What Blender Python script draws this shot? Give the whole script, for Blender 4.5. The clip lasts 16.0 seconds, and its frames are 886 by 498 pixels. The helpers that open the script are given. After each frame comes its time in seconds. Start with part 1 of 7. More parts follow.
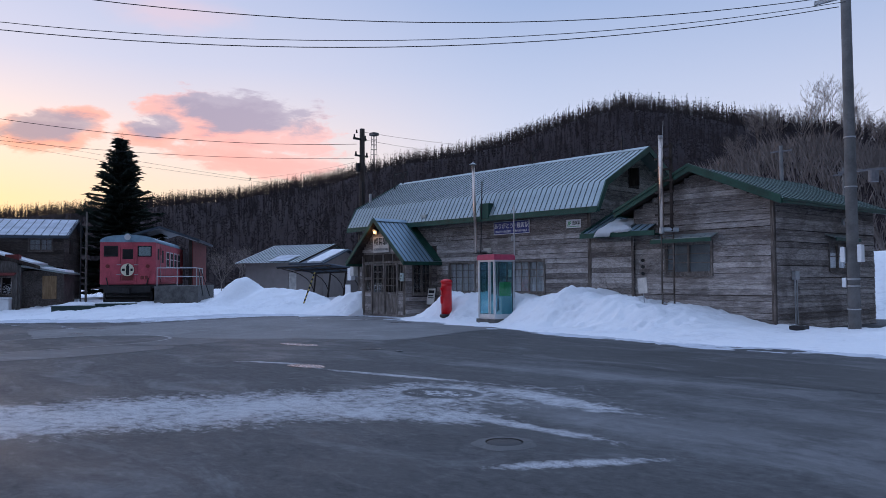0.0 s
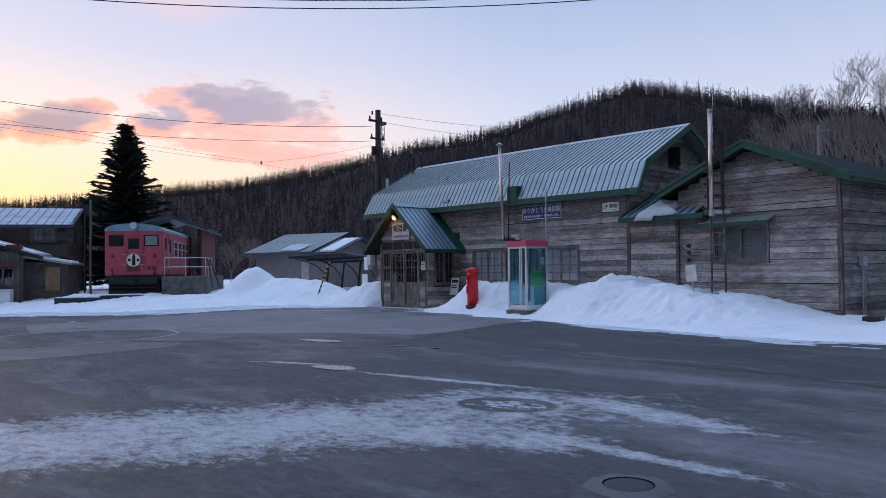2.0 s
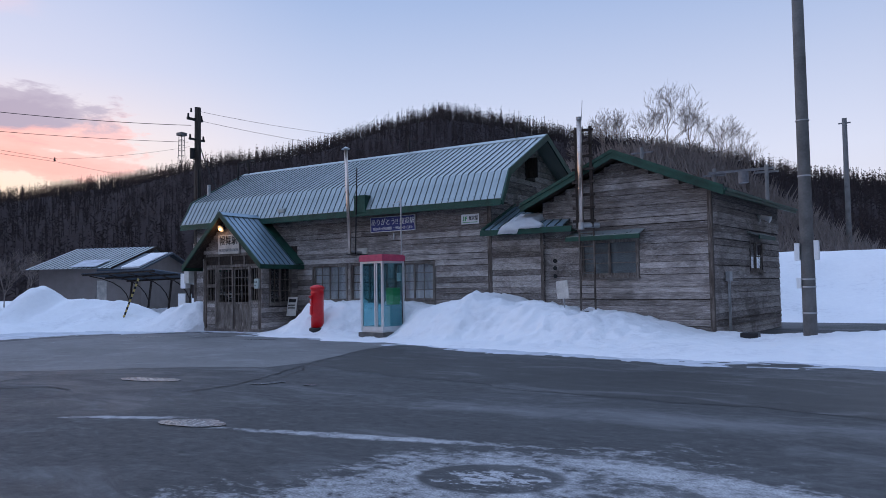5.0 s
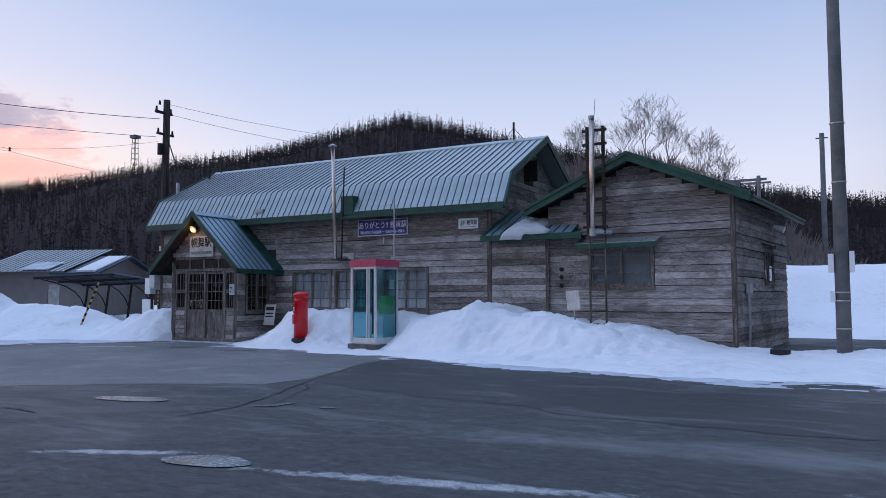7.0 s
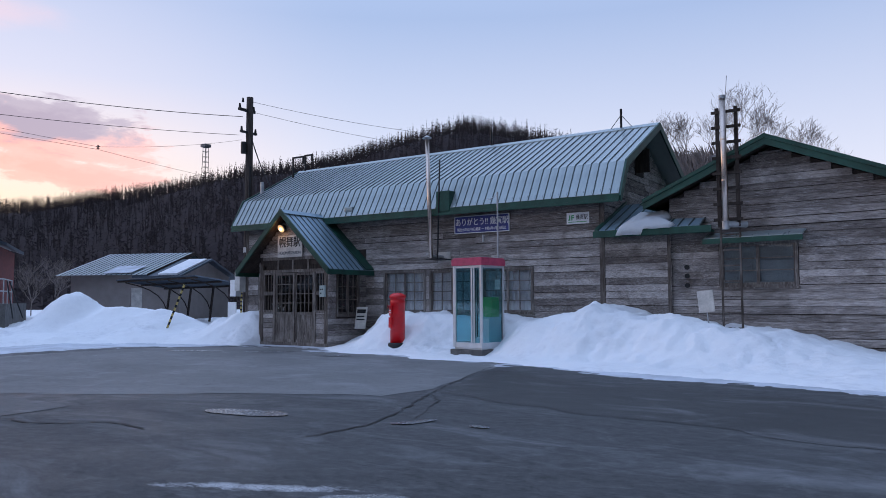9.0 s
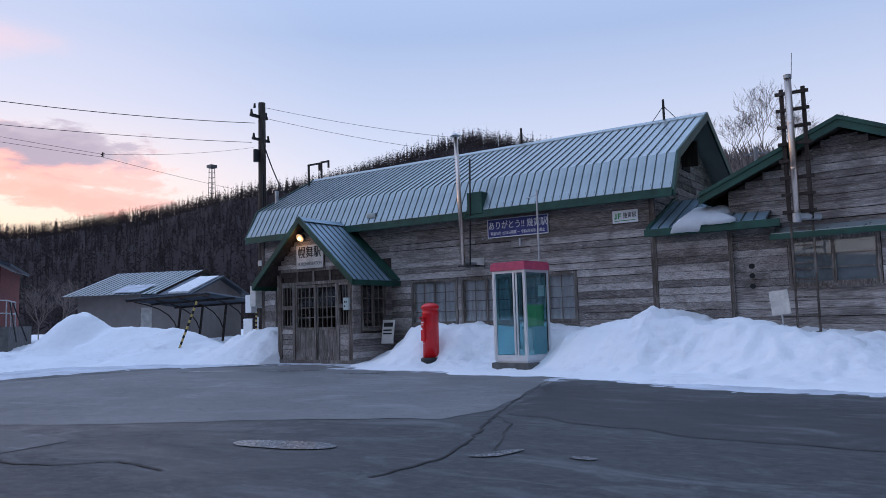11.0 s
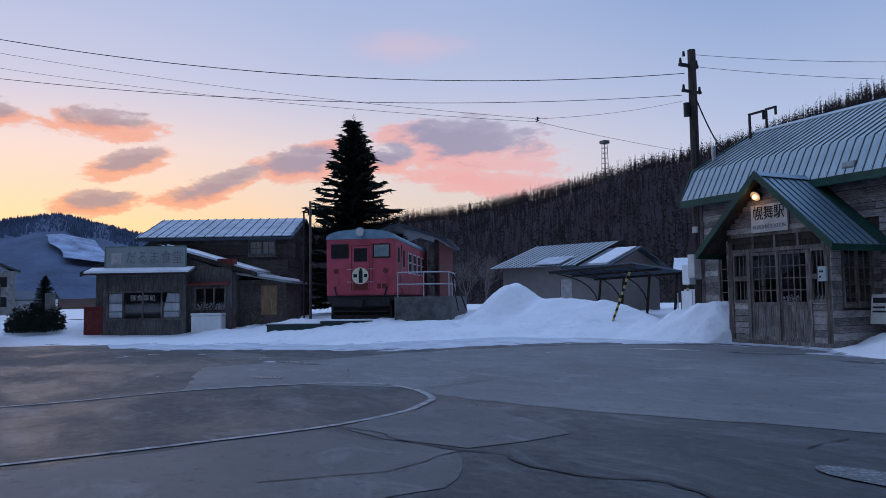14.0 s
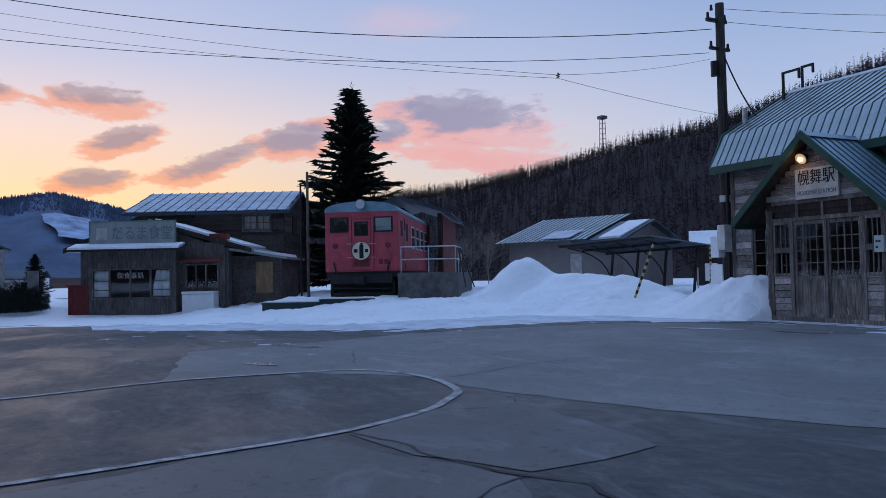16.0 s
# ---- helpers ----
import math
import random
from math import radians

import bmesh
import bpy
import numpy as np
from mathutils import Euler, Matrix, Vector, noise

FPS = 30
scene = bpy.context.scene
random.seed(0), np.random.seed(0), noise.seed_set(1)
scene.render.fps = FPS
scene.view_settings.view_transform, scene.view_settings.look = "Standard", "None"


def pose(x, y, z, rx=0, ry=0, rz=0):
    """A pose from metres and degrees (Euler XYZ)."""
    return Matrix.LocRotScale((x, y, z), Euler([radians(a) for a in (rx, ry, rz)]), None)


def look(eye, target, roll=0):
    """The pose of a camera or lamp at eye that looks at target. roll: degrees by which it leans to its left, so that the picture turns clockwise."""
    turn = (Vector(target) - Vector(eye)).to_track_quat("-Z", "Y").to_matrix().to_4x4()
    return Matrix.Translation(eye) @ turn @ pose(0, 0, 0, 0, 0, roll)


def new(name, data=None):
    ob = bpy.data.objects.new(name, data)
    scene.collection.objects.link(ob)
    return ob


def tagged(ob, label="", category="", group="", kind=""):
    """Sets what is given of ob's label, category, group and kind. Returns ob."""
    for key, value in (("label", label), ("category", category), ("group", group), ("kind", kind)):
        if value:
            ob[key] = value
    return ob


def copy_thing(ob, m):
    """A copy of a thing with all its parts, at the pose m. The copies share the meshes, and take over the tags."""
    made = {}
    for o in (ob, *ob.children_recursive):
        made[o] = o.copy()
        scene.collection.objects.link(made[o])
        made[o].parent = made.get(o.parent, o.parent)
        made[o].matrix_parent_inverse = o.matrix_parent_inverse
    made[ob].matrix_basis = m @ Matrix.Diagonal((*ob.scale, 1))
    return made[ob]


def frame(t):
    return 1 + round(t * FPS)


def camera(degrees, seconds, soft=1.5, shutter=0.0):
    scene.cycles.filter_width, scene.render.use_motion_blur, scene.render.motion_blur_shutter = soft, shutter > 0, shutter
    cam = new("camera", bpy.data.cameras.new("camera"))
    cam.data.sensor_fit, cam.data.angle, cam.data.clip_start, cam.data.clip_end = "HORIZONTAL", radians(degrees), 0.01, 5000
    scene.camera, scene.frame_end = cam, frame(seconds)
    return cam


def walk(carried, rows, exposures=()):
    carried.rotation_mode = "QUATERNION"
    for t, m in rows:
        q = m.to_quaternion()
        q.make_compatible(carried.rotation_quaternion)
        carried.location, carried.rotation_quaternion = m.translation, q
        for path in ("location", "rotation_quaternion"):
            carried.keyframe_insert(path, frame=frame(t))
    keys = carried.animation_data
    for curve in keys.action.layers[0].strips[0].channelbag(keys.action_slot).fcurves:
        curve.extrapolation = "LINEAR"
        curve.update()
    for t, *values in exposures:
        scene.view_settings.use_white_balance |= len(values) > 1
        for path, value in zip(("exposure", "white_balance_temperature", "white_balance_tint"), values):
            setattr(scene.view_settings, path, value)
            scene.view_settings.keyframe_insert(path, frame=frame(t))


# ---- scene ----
cam = camera(61.4, 16.0, 0.85)
PATH = [
    (0, (26.522, -21.983, 1.545), (25.071, -20.609, 1.628), -0.3),
    (0.5, (26.109, -21.761, 1.522), (24.656, -20.388, 1.563), -0.5),
    (1, (25.592, -21.559, 1.529), (24.126, -20.198, 1.54), -0.8),
    (1.5, (25.171, -21.328, 1.545), (23.689, -19.985, 1.563), -0.9),
    (2, (24.697, -21.133, 1.505), (23.231, -19.774, 1.561), -0.6),
    (2.5, (24.243, -20.931, 1.527), (22.832, -19.518, 1.628), -0.1),
    (3, (23.789, -20.692, 1.543), (22.454, -19.209, 1.682), 0.8),
    (3.5, (23.343, -20.48, 1.568), (22.085, -18.931, 1.705), 1.1),
    (4, (22.952, -20.2, 1.561), (21.756, -18.602, 1.683), 0.7),
    (4.5, (22.501, -20.112, 1.546), (21.369, -18.467, 1.643), -0.2),
    (4.7, (22.253, -20.108, 1.515), (21.148, -18.443, 1.607), -0.6),
    (6.8, (20.206, -19.386, 1.448), (19.251, -17.634, 1.581), -0.3),
    (7, (20.046, -19.296, 1.449), (19.079, -17.549, 1.575), -0.1),
    (7.5, (19.536, -19.126, 1.465), (18.535, -17.398, 1.577), 0.3),
    (8, (19.095, -18.974, 1.463), (18.05, -17.272, 1.566), 0.3),
    (8.5, (18.645, -18.756, 1.405), (17.556, -17.083, 1.523), 0.1),
    (9, (18.228, -18.5, 1.374), (17.12, -16.84, 1.512), -0.2),
    (11.3, (16.38, -17.427, 1.251), (15.258, -15.782, 1.432), -1.7),
    (11.5, (16.142, -17.365, 1.295), (15.005, -15.729, 1.475), -1.8),
    (12, (15.789, -17.122, 1.323), (14.407, -15.684, 1.479), -2.4),
    (12.5, (15.399, -17.159, 1.322), (13.751, -16.039, 1.488), -0.9),
    (13, (14.975, -17.182, 1.253), (13.198, -16.282, 1.427), -0.5),
    (13.5, (14.526, -17.036, 1.237), (12.718, -16.194, 1.393), -0.7),
    (14, (14.097, -16.959, 1.242), (12.306, -16.078, 1.373), -0.8),
    (14.5, (13.655, -16.789, 1.257), (11.875, -15.884, 1.368), -1.2),
    (15, (13.216, -16.795, 1.19), (11.431, -15.9, 1.291), -1.3),
    (15.5, (12.809, -16.761, 1.164), (11.019, -15.874, 1.253), -1.2),
    (16, (12.353, -16.502, 1.2), (10.563, -15.612, 1.27), -1.1),
]
EXPOSURES = [(0, 0.36, 6700, 10), (1, 0.42, 6700, 10), (1.5, 0.52, 6900, 10), (2, 0.46, 6900, 10), (2.5, 0.38, 6800, 10), (4.7, 0.44, 6800, 10), (7, 0.50, 6800, 10), (8.5, 0.58, 6900, 10), (9, 0.54, 6900, 10), (11.5, 0.54, 6900, 10), (12, 0.48, 7100, 10), (12.5, 0.36, 6900, 10), (13.5, 0.06, 6300, 10), (16, 0.03, 6000, 8)]
walk(cam, [(t, look(e, g, r)) for t, e, g, r in PATH], EXPOSURES)

# ---------- world and light ----------
SUN_AZ = -176.0   # heading of the dawn glow, degrees from +x towards +y


def nodes_of(mat):
    nt = mat.node_tree
    nt.nodes.clear()
    return nt, nt.nodes, nt.links


def vec(az, el):
    a, e = radians(az), radians(el)
    return (math.cos(a) * math.cos(e), math.sin(a) * math.cos(e), math.sin(e))


def mth(nt, op, a, b=None, clamp=False):
    n = nt.nodes.new("ShaderNodeMath")
    n.operation, n.use_clamp = op, clamp
    for i, v in enumerate((a, b)):
        if v is None:
            continue
        if isinstance(v, (int, float)):
            n.inputs[i].default_value = v
        else:
            nt.links.new(v, n.inputs[i])
    return n.outputs[0]


def mixc(nt, fac, a, b, mode="MIX"):
    n = nt.nodes.new("ShaderNodeMix")
    n.data_type, n.blend_type = "RGBA", mode
    for sock, v in ((n.inputs[0], fac), (n.inputs[6], a), (n.inputs[7], b)):
        if isinstance(v, (int, float)):
            sock.default_value = v
        elif isinstance(v, tuple):
            sock.default_value = (*v[:3], 1)
        else:
            nt.links.new(v, sock)
    return n.outputs[2]


def ramp(nt, fac, stops, smooth=False):
    n = nt.nodes.new("ShaderNodeValToRGB")
    n.color_ramp.interpolation = "EASE" if smooth else "LINEAR"
    el = n.color_ramp.elements
    while len(el) < len(stops):
        el.new(0.5)
    for e, (p, c) in zip(el, stops):
        e.position = p
        e.color = (*c, 1) if isinstance(c, tuple) else (c, c, c, 1)
    nt.links.new(fac, n.inputs[0])
    return n.outputs[0]


def noise_tex(nt, co, scale, detail=4, rough=0.55, stretch=None, distort=0.0):
    if stretch:
        m = nt.nodes.new("ShaderNodeMapping")
        m.inputs["Scale"].default_value = stretch
        nt.links.new(co, m.inputs[0])
        co = m.outputs[0]
    n = nt.nodes.new("ShaderNodeTexNoise")
    n.inputs["Scale"].default_value, n.inputs["Detail"].default_value = scale, detail
    n.inputs["Roughness"].default_value, n.inputs["Distortion"].default_value = rough, distort
    nt.links.new(co, n.inputs["Vector"])
    return n.outputs["Fac"]


world = bpy.data.worlds.new("dawn_sky")
scene.world = world
world.use_nodes = True
wt, wn, wl = nodes_of(world)
co = wn.new("ShaderNodeTexCoord").outputs["Generated"]
sep = wn.new("ShaderNodeSeparateXYZ")
wl.new(co, sep.inputs[0])
height = sep.outputs[2]
sky = wn.new("ShaderNodeTexSky")
sky.sky_type, sky.sun_disc = "NISHITA", False
sky.sun_elevation, sky.sun_rotation = radians(1.0), radians(90 - SUN_AZ)
sky.air_density, sky.dust_density, sky.ozone_density = 1.0, 0.6, 2.0
dot = wn.new("ShaderNodeVectorMath")
dot.operation = "DOT_PRODUCT"
dot.inputs[1].default_value = vec(SUN_AZ, 3)
wl.new(co, dot.inputs[0])
toward = dot.outputs["Value"]
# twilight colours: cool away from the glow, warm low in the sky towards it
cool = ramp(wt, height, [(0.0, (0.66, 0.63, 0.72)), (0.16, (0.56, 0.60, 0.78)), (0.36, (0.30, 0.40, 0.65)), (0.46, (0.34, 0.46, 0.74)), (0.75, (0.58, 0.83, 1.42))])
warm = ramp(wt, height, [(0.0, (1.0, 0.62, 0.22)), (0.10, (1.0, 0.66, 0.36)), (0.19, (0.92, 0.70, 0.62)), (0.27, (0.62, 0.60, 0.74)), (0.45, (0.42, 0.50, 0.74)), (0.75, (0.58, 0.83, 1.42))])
near_glow = ramp(wt, toward, [(0.55, 0.0), (0.86, 0.6), (1.0, 1.0)], True)
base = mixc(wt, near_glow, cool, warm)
base = mixc(wt, 0.06, base, sky.outputs[0])
# the sky opposite the glow lies in the earth's shadow
away = ramp(wt, mth(wt, "ADD", mth(wt, "MULTIPLY", toward, 0.5), 0.5), [(0.0, 0.20), (0.30, 0.42), (0.50, 1.0)], True)
base = mixc(wt, 1.0, base, away, "MULTIPLY")


def cloud(az, el, half_w, half_h, tilt=0.0, seed=0.0):
    """A soft bank of cloud at a heading and height of the sky."""
    d = Vector(vec(az, el))
    side = Vector((-d.y, d.x, 0)).normalized()
    up = d.cross(side)
    c, s = math.cos(radians(tilt)), math.sin(radians(tilt))
    a, b = side * c + up * s, up * c - side * s
    out = []
    for axis, size in ((a, half_w), (b, half_h)):
        n = wn.new("ShaderNodeVectorMath")
        n.operation = "DOT_PRODUCT"
        n.inputs[1].default_value = axis
        wl.new(co, n.inputs[0])
        q = mth(wt, "SUBTRACT", n.outputs["Value"], d.dot(axis))
        out.append(mth(wt, "DIVIDE", q, math.sin(radians(size))))
    r2 = mth(wt, "ADD", mth(wt, "MULTIPLY", out[0], out[0]), mth(wt, "MULTIPLY", out[1], out[1]))
    fall = mth(wt, "SUBTRACT", 1.0, mth(wt, "POWER", r2, 0.5))
    return fall, out[1]


puff = noise_tex(wt, co, 13, 6, 0.60, (1, 1, 2.8), 0.5)
fine = noise_tex(wt, co, 36, 5, 0.6, (1, 1, 3.0))
wob = mth(wt, "ADD", mth(wt, "MULTIPLY", mth(wt, "SUBTRACT", puff, 0.5), 2.6), mth(wt, "MULTIPLY", mth(wt, "SUBTRACT", fine, 0.5), 1.3))
CLOUDS = [(151.6, 11.5, 8.2, 2.7, 4), (158.0, 10.6, 3.0, 1.2, -6), (164.6, 10.0, 4.2, 1.6, -10), (171.0, 8.2, 5.2, 1.2, -17),
          (178.9, 6.9, 3.2, 1.2, -6), (176.8, 9.8, 3.8, 1.1, -18), (178.4, 12.4, 5.0, 1.35, 0), (-174.6, 12.6, 3.0, 1.1, 0), (163.0, 11.4, 3.0, 0.9, -8), (151.0, 8.9, 7.2, 1.3, 6),
          (-168, 10, 6, 1.4, -4), (-158, 14, 6, 1.6, 5), (-150, 9, 7, 1.5, 0)]
total = None
for c in CLOUDS:
    f, v = cloud(*c)
    total = f if total is None else mth(wt, "MAXIMUM", total, f)
core = None
for az_, el_, w_, h_, *tl in [(151.4, 11.3, 8.4, 3.0, 4)] + CLOUDS[1:8]:
    f, v = cloud(az_ - 0.08 * w_, el_ + 0.42 * h_, w_ * 0.95, h_, *tl)
    core = f if core is None else mth(wt, "MAXIMUM", core, f)
faint, _v = cloud(156.5, 19.0, 6.5, 1.8, 0)
dens = mth(wt, "ADD", total, mth(wt, "MULTIPLY", wob, 0.62))
mask = ramp(wt, dens, [(0.04, 0.0), (0.36, 0.80), (0.75, 1.0)], True)
thick = ramp(wt, mth(wt, "ADD", core, mth(wt, "MULTIPLY", wob, 0.42)), [(0.20, 0.0), (0.58, 1.0)], True)
pink = ramp(wt, toward, [(0.70, (0.86, 0.50, 0.52)), (0.86, (0.95, 0.42, 0.38)), (1.0, (1.0, 0.36, 0.18))])
dusk = ramp(wt, toward, [(0.70, (0.40, 0.36, 0.50)), (0.90, (0.33, 0.28, 0.40)), (1.0, (0.46, 0.29, 0.29))])
ccol = mixc(wt, thick, pink, dusk)
veil = mth(wt, "MULTIPLY", mask, 0.85)
blush = ramp(wt, mth(wt, "ADD", faint, mth(wt, "MULTIPLY", wob, 0.25)), [(0.05, 0.0), (0.9, 0.38)], True)
base = mixc(wt, blush, base, (0.86, 0.56, 0.60))
final = mixc(wt, veil, base, ccol)
bg = wn.new("ShaderNodeBackground")
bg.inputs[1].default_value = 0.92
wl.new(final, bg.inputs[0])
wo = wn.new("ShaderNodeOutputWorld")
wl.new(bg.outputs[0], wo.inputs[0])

sun = new("sun", bpy.data.lights.new("sun", "SUN"))
sun.data.energy, sun.data.angle, sun.data.color = 0.25, radians(30), (1.0, 0.72, 0.52)
sun.matrix_world = look((0, 0, 60), tuple(Vector((0, 0, 60)) - Vector(vec(SUN_AZ, 9))))

# ---------- materials ----------


def base_mat(name, rough=0.8, metal=0.0, spec=0.4):
    m = bpy.data.materials.new(name)
    m.use_nodes = True
    nt, n, l = nodes_of(m)
    b = n.new("ShaderNodeBsdfPrincipled")
    o = n.new("ShaderNodeOutputMaterial")
    l.new(b.outputs[0], o.inputs[0])
    b.inputs["Roughness"].default_value, b.inputs["Metallic"].default_value = rough, metal
    b.inputs["Specular IOR Level"].default_value = spec
    return m, nt, b


def objco(nt):
    return nt.nodes.new("ShaderNodeTexCoord").outputs["Object"]


def bump(nt, b, h, strength=0.4, dist=0.01):
    n = nt.nodes.new("ShaderNodeBump")
    n.inputs["Strength"].default_value, n.inputs["Distance"].default_value = strength, dist
    nt.links.new(h, n.inputs["Height"])
    nt.links.new(n.outputs[0], b.inputs["Normal"])


def simple(name, col, rough=0.7, metal=0.0, var=0.25, scale=6.0, bumpy=0.15, spec=0.4, dirt=None):
    """Paint, plaster, plastic or metal with blotches, fine grain and wear."""
    m, nt, b = base_mat(name, rough, metal, spec)
    c = objco(nt)
    n1, n2 = noise_tex(nt, c, scale, 5), noise_tex(nt, c, scale * 9, 3)
    f = mth(nt, "ADD", mth(nt, "MULTIPLY", n1, 0.7), mth(nt, "MULTIPLY", n2, 0.3))
    lo = tuple(x * (1 - var) for x in col) if dirt is None else dirt
    hi = tuple(min(1, x * (1 + var)) for x in col)
    colr = ramp(nt, f, [(0.33, lo), (0.66, hi)])
    nt.links.new(colr, b.inputs["Base Color"])
    nt.links.new(mth(nt, "ADD", rough - 0.08, mth(nt, "MULTIPLY", n2, 0.16)), b.inputs["Roughness"])
    if bumpy:
        bump(nt, b, n2, bumpy, 0.004)
    return m


def wood(name, dark, light, axis=0, rough=0.88, piece=True, grain=1.0, board=False):
    """Weathered board: grain drawn out along one axis, every board of its own tone."""
    m, nt, b = base_mat(name, rough, 0, 0.25)
    c = objco(nt)
    info = nt.nodes.new("ShaderNodeObjectInfo")
    shift = nt.nodes.new("ShaderNodeVectorMath")
    shift.operation = "ADD"
    comb = nt.nodes.new("ShaderNodeCombineXYZ")
    for i in range(3):
        nt.links.new(mth(nt, "MULTIPLY", info.outputs["Random"], 37.0 + 11 * i), comb.inputs[i])
    nt.links.new(c, shift.inputs[0])
    nt.links.new(comb.outputs[0], shift.inputs[1])
    c = shift.outputs[0]
    st = [9.0 * grain] * 3
    st[axis] = 0.8
    st2 = [2.5] * 3
    st2[axis] = 0.7
    if board:          # boards stretched from a unit mesh: along x, across z
        st, st2 = [6.5, 1.0, 9.0], [4.0, 1.0, 1.1]
    g = noise_tex(nt, c, 2.6, 7, 0.70, tuple(st), 0.35)
    big = noise_tex(nt, c, 1.3, 5, 0.65, tuple(st2))
    tone = info.outputs["Random"] if piece else big
    f = mth(nt, "ADD", mth(nt, "MULTIPLY", g, 0.74), mth(nt, "ADD", mth(nt, "MULTIPLY", big, 0.28), mth(nt, "MULTIPLY", mth(nt, "SUBTRACT", tone, 0.5), 0.16)))
    mid = tuple(a * 0.60 + q * 0.40 for a, q in zip(dark, light))
    colr = ramp(nt, f, [(0.40, dark), (0.53, mid), (0.66, light)])
    g2 = noise_tex(nt, c, 2.6, 4, 0.6, tuple(q * (2.6 if q == max(st) else 1.5) for q in st), 0.2)
    colr = mixc(nt, ramp(nt, g2, [(0.32, 0.9), (0.44, 0.0)]), colr, tuple(q * 0.45 for q in dark))
    fleck = noise_tex(nt, c, 3.1, 5, 0.66, tuple(q * 0.7 for q in st), 0.6)
    colr = mixc(nt, ramp(nt, fleck, [(0.60, 0.0), (0.67, 0.75)]), colr, tuple(min(0.75, q * 1.3) for q in light))
    # weather stains that run over many boards
    where = nt.nodes.new("ShaderNodeNewGeometry").outputs["Position"]
    stain = noise_tex(nt, where, 0.9, 5, 0.62, (1, 1, 1.6), 0.8)
    colr = mixc(nt, ramp(nt, stain, [(0.36, 0.55), (0.52, 0.0)]), colr, tuple(q * 0.8 for q in dark))
    brown = mixc(nt, mth(nt, "MULTIPLY", big, 0.22), colr, (0.16, 0.095, 0.065))
    nt.links.new(brown, b.inputs["Base Color"])
    bump(nt, b, g, 0.5, 0.006)
    return m


M = {}
M["plank"] = wood("weathered_plank", (0.092, 0.080, 0.075), (0.68, 0.62, 0.585), board=True)
M["post"] = wood("weathered_post", (0.055, 0.046, 0.040), (0.24, 0.21, 0.19), 2, piece=False)
M["frame"] = wood("window_timber", (0.085, 0.073, 0.066), (0.34, 0.31, 0.285), 2, piece=False)
# backing coloured near black so slots between boards read as shade
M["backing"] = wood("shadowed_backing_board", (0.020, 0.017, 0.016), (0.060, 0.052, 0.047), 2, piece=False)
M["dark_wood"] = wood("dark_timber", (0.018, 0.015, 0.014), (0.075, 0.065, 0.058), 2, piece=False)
M["ply"] = wood("plywood", (0.22, 0.14, 0.07), (0.42, 0.29, 0.17), 2, piece=False)
M["shop_wall"] = wood("shop_boards", (0.085, 0.080, 0.076), (0.25, 0.235, 0.225), 2, piece=False)
M["barn_plank"] = wood("dark_barn_plank", (0.03, 0.026, 0.024), (0.15, 0.135, 0.125), board=True)


def roof_metal(name, lo, hi, rough):
    m, nt, b = base_mat(name, rough, 0.35, 0.5)
    c = objco(nt)
    info = nt.nodes.new("ShaderNodeObjectInfo")
    n1 = noise_tex(nt, c, 1.4, 5, 0.6)
    st = noise_tex(nt, c, 3.0, 5, 0.6, (3.5, 0.6, 0.6))
    f = mth(nt, "ADD", mth(nt, "MULTIPLY", n1, 0.45), mth(nt, "ADD", mth(nt, "MULTIPLY", st, 0.35), mth(nt, "MULTIPLY", info.outputs["Random"], 0.08)))
    nt.links.new(ramp(nt, f, [(0.3, lo), (0.7, hi)]), b.inputs["Base Color"])
    nt.links.new(mth(nt, "ADD", rough - 0.1, mth(nt, "MULTIPLY", st, 0.22)), b.inputs["Roughness"])
    bump(nt, b, n1, 0.12, 0.01)
    return m


M["roof"] = roof_metal("green_grey_sheet_roof", (0.25, 0.30, 0.305), (0.40, 0.45, 0.46), 0.30)
M["roof_green"] = roof_metal("green_sheet_roof", (0.022, 0.085, 0.062), (0.05, 0.14, 0.105), 0.45)
# dark rib colour stands in for the shaded sides of the seams
M["seam"] = roof_metal("shaded_roof_seam", (0.035, 0.055, 0.055), (0.07, 0.09, 0.09), 0.5)
M["roof_blue"] = roof_metal("blue_grey_sheet_roof", (0.16, 0.25, 0.31), (0.27, 0.37, 0.43), 0.38)
M["green"] = simple("green_fascia_paint", (0.010, 0.058, 0.040), 0.5, var=0.4, scale=3)
M["red_post"] = simple("red_enamel", (0.68, 0.008, 0.014), 0.32, var=0.15, spec=0.5)
M["black"] = simple("black_iron", (0.018, 0.018, 0.02), 0.55, 0.2)
# warm tint paints the sky glow's reflection into the steel
M["flue_steel"] = simple("glow_tinted_steel", (0.60, 0.49, 0.42), 0.30, 1.0, var=0.12, scale=3, bumpy=0.03)
M["dull_steel"] = simple("galvanised_steel", (0.42, 0.43, 0.44), 0.5, 0.6, var=0.2)
M["alu"] = simple("aluminium_frame", (0.66, 0.67, 0.68), 0.38, 0.5, var=0.08)
M["pink"] = simple("faded_pink_paint", (0.52, 0.07, 0.13), 0.5, var=0.2)
M["white"] = simple("white_paint", (0.76, 0.76, 0.76), 0.5, var=0.06)
M["off_white"] = simple("weathered_white_board", (0.52, 0.49, 0.45), 0.8, var=0.3, scale=4)
M["cream"] = simple("cream_enamel", (0.72, 0.66, 0.50), 0.5, var=0.08)
M["curtain"] = simple("white_curtain", (0.66, 0.67, 0.69), 0.95, var=0.04, scale=3)
M["blue_sign"] = simple("navy_sign_sheet", (0.045, 0.05, 0.19), 0.55, var=0.08)
M["phone_green"] = simple("green_telephone_shell", (0.02, 0.42, 0.12), 0.35, var=0.06)
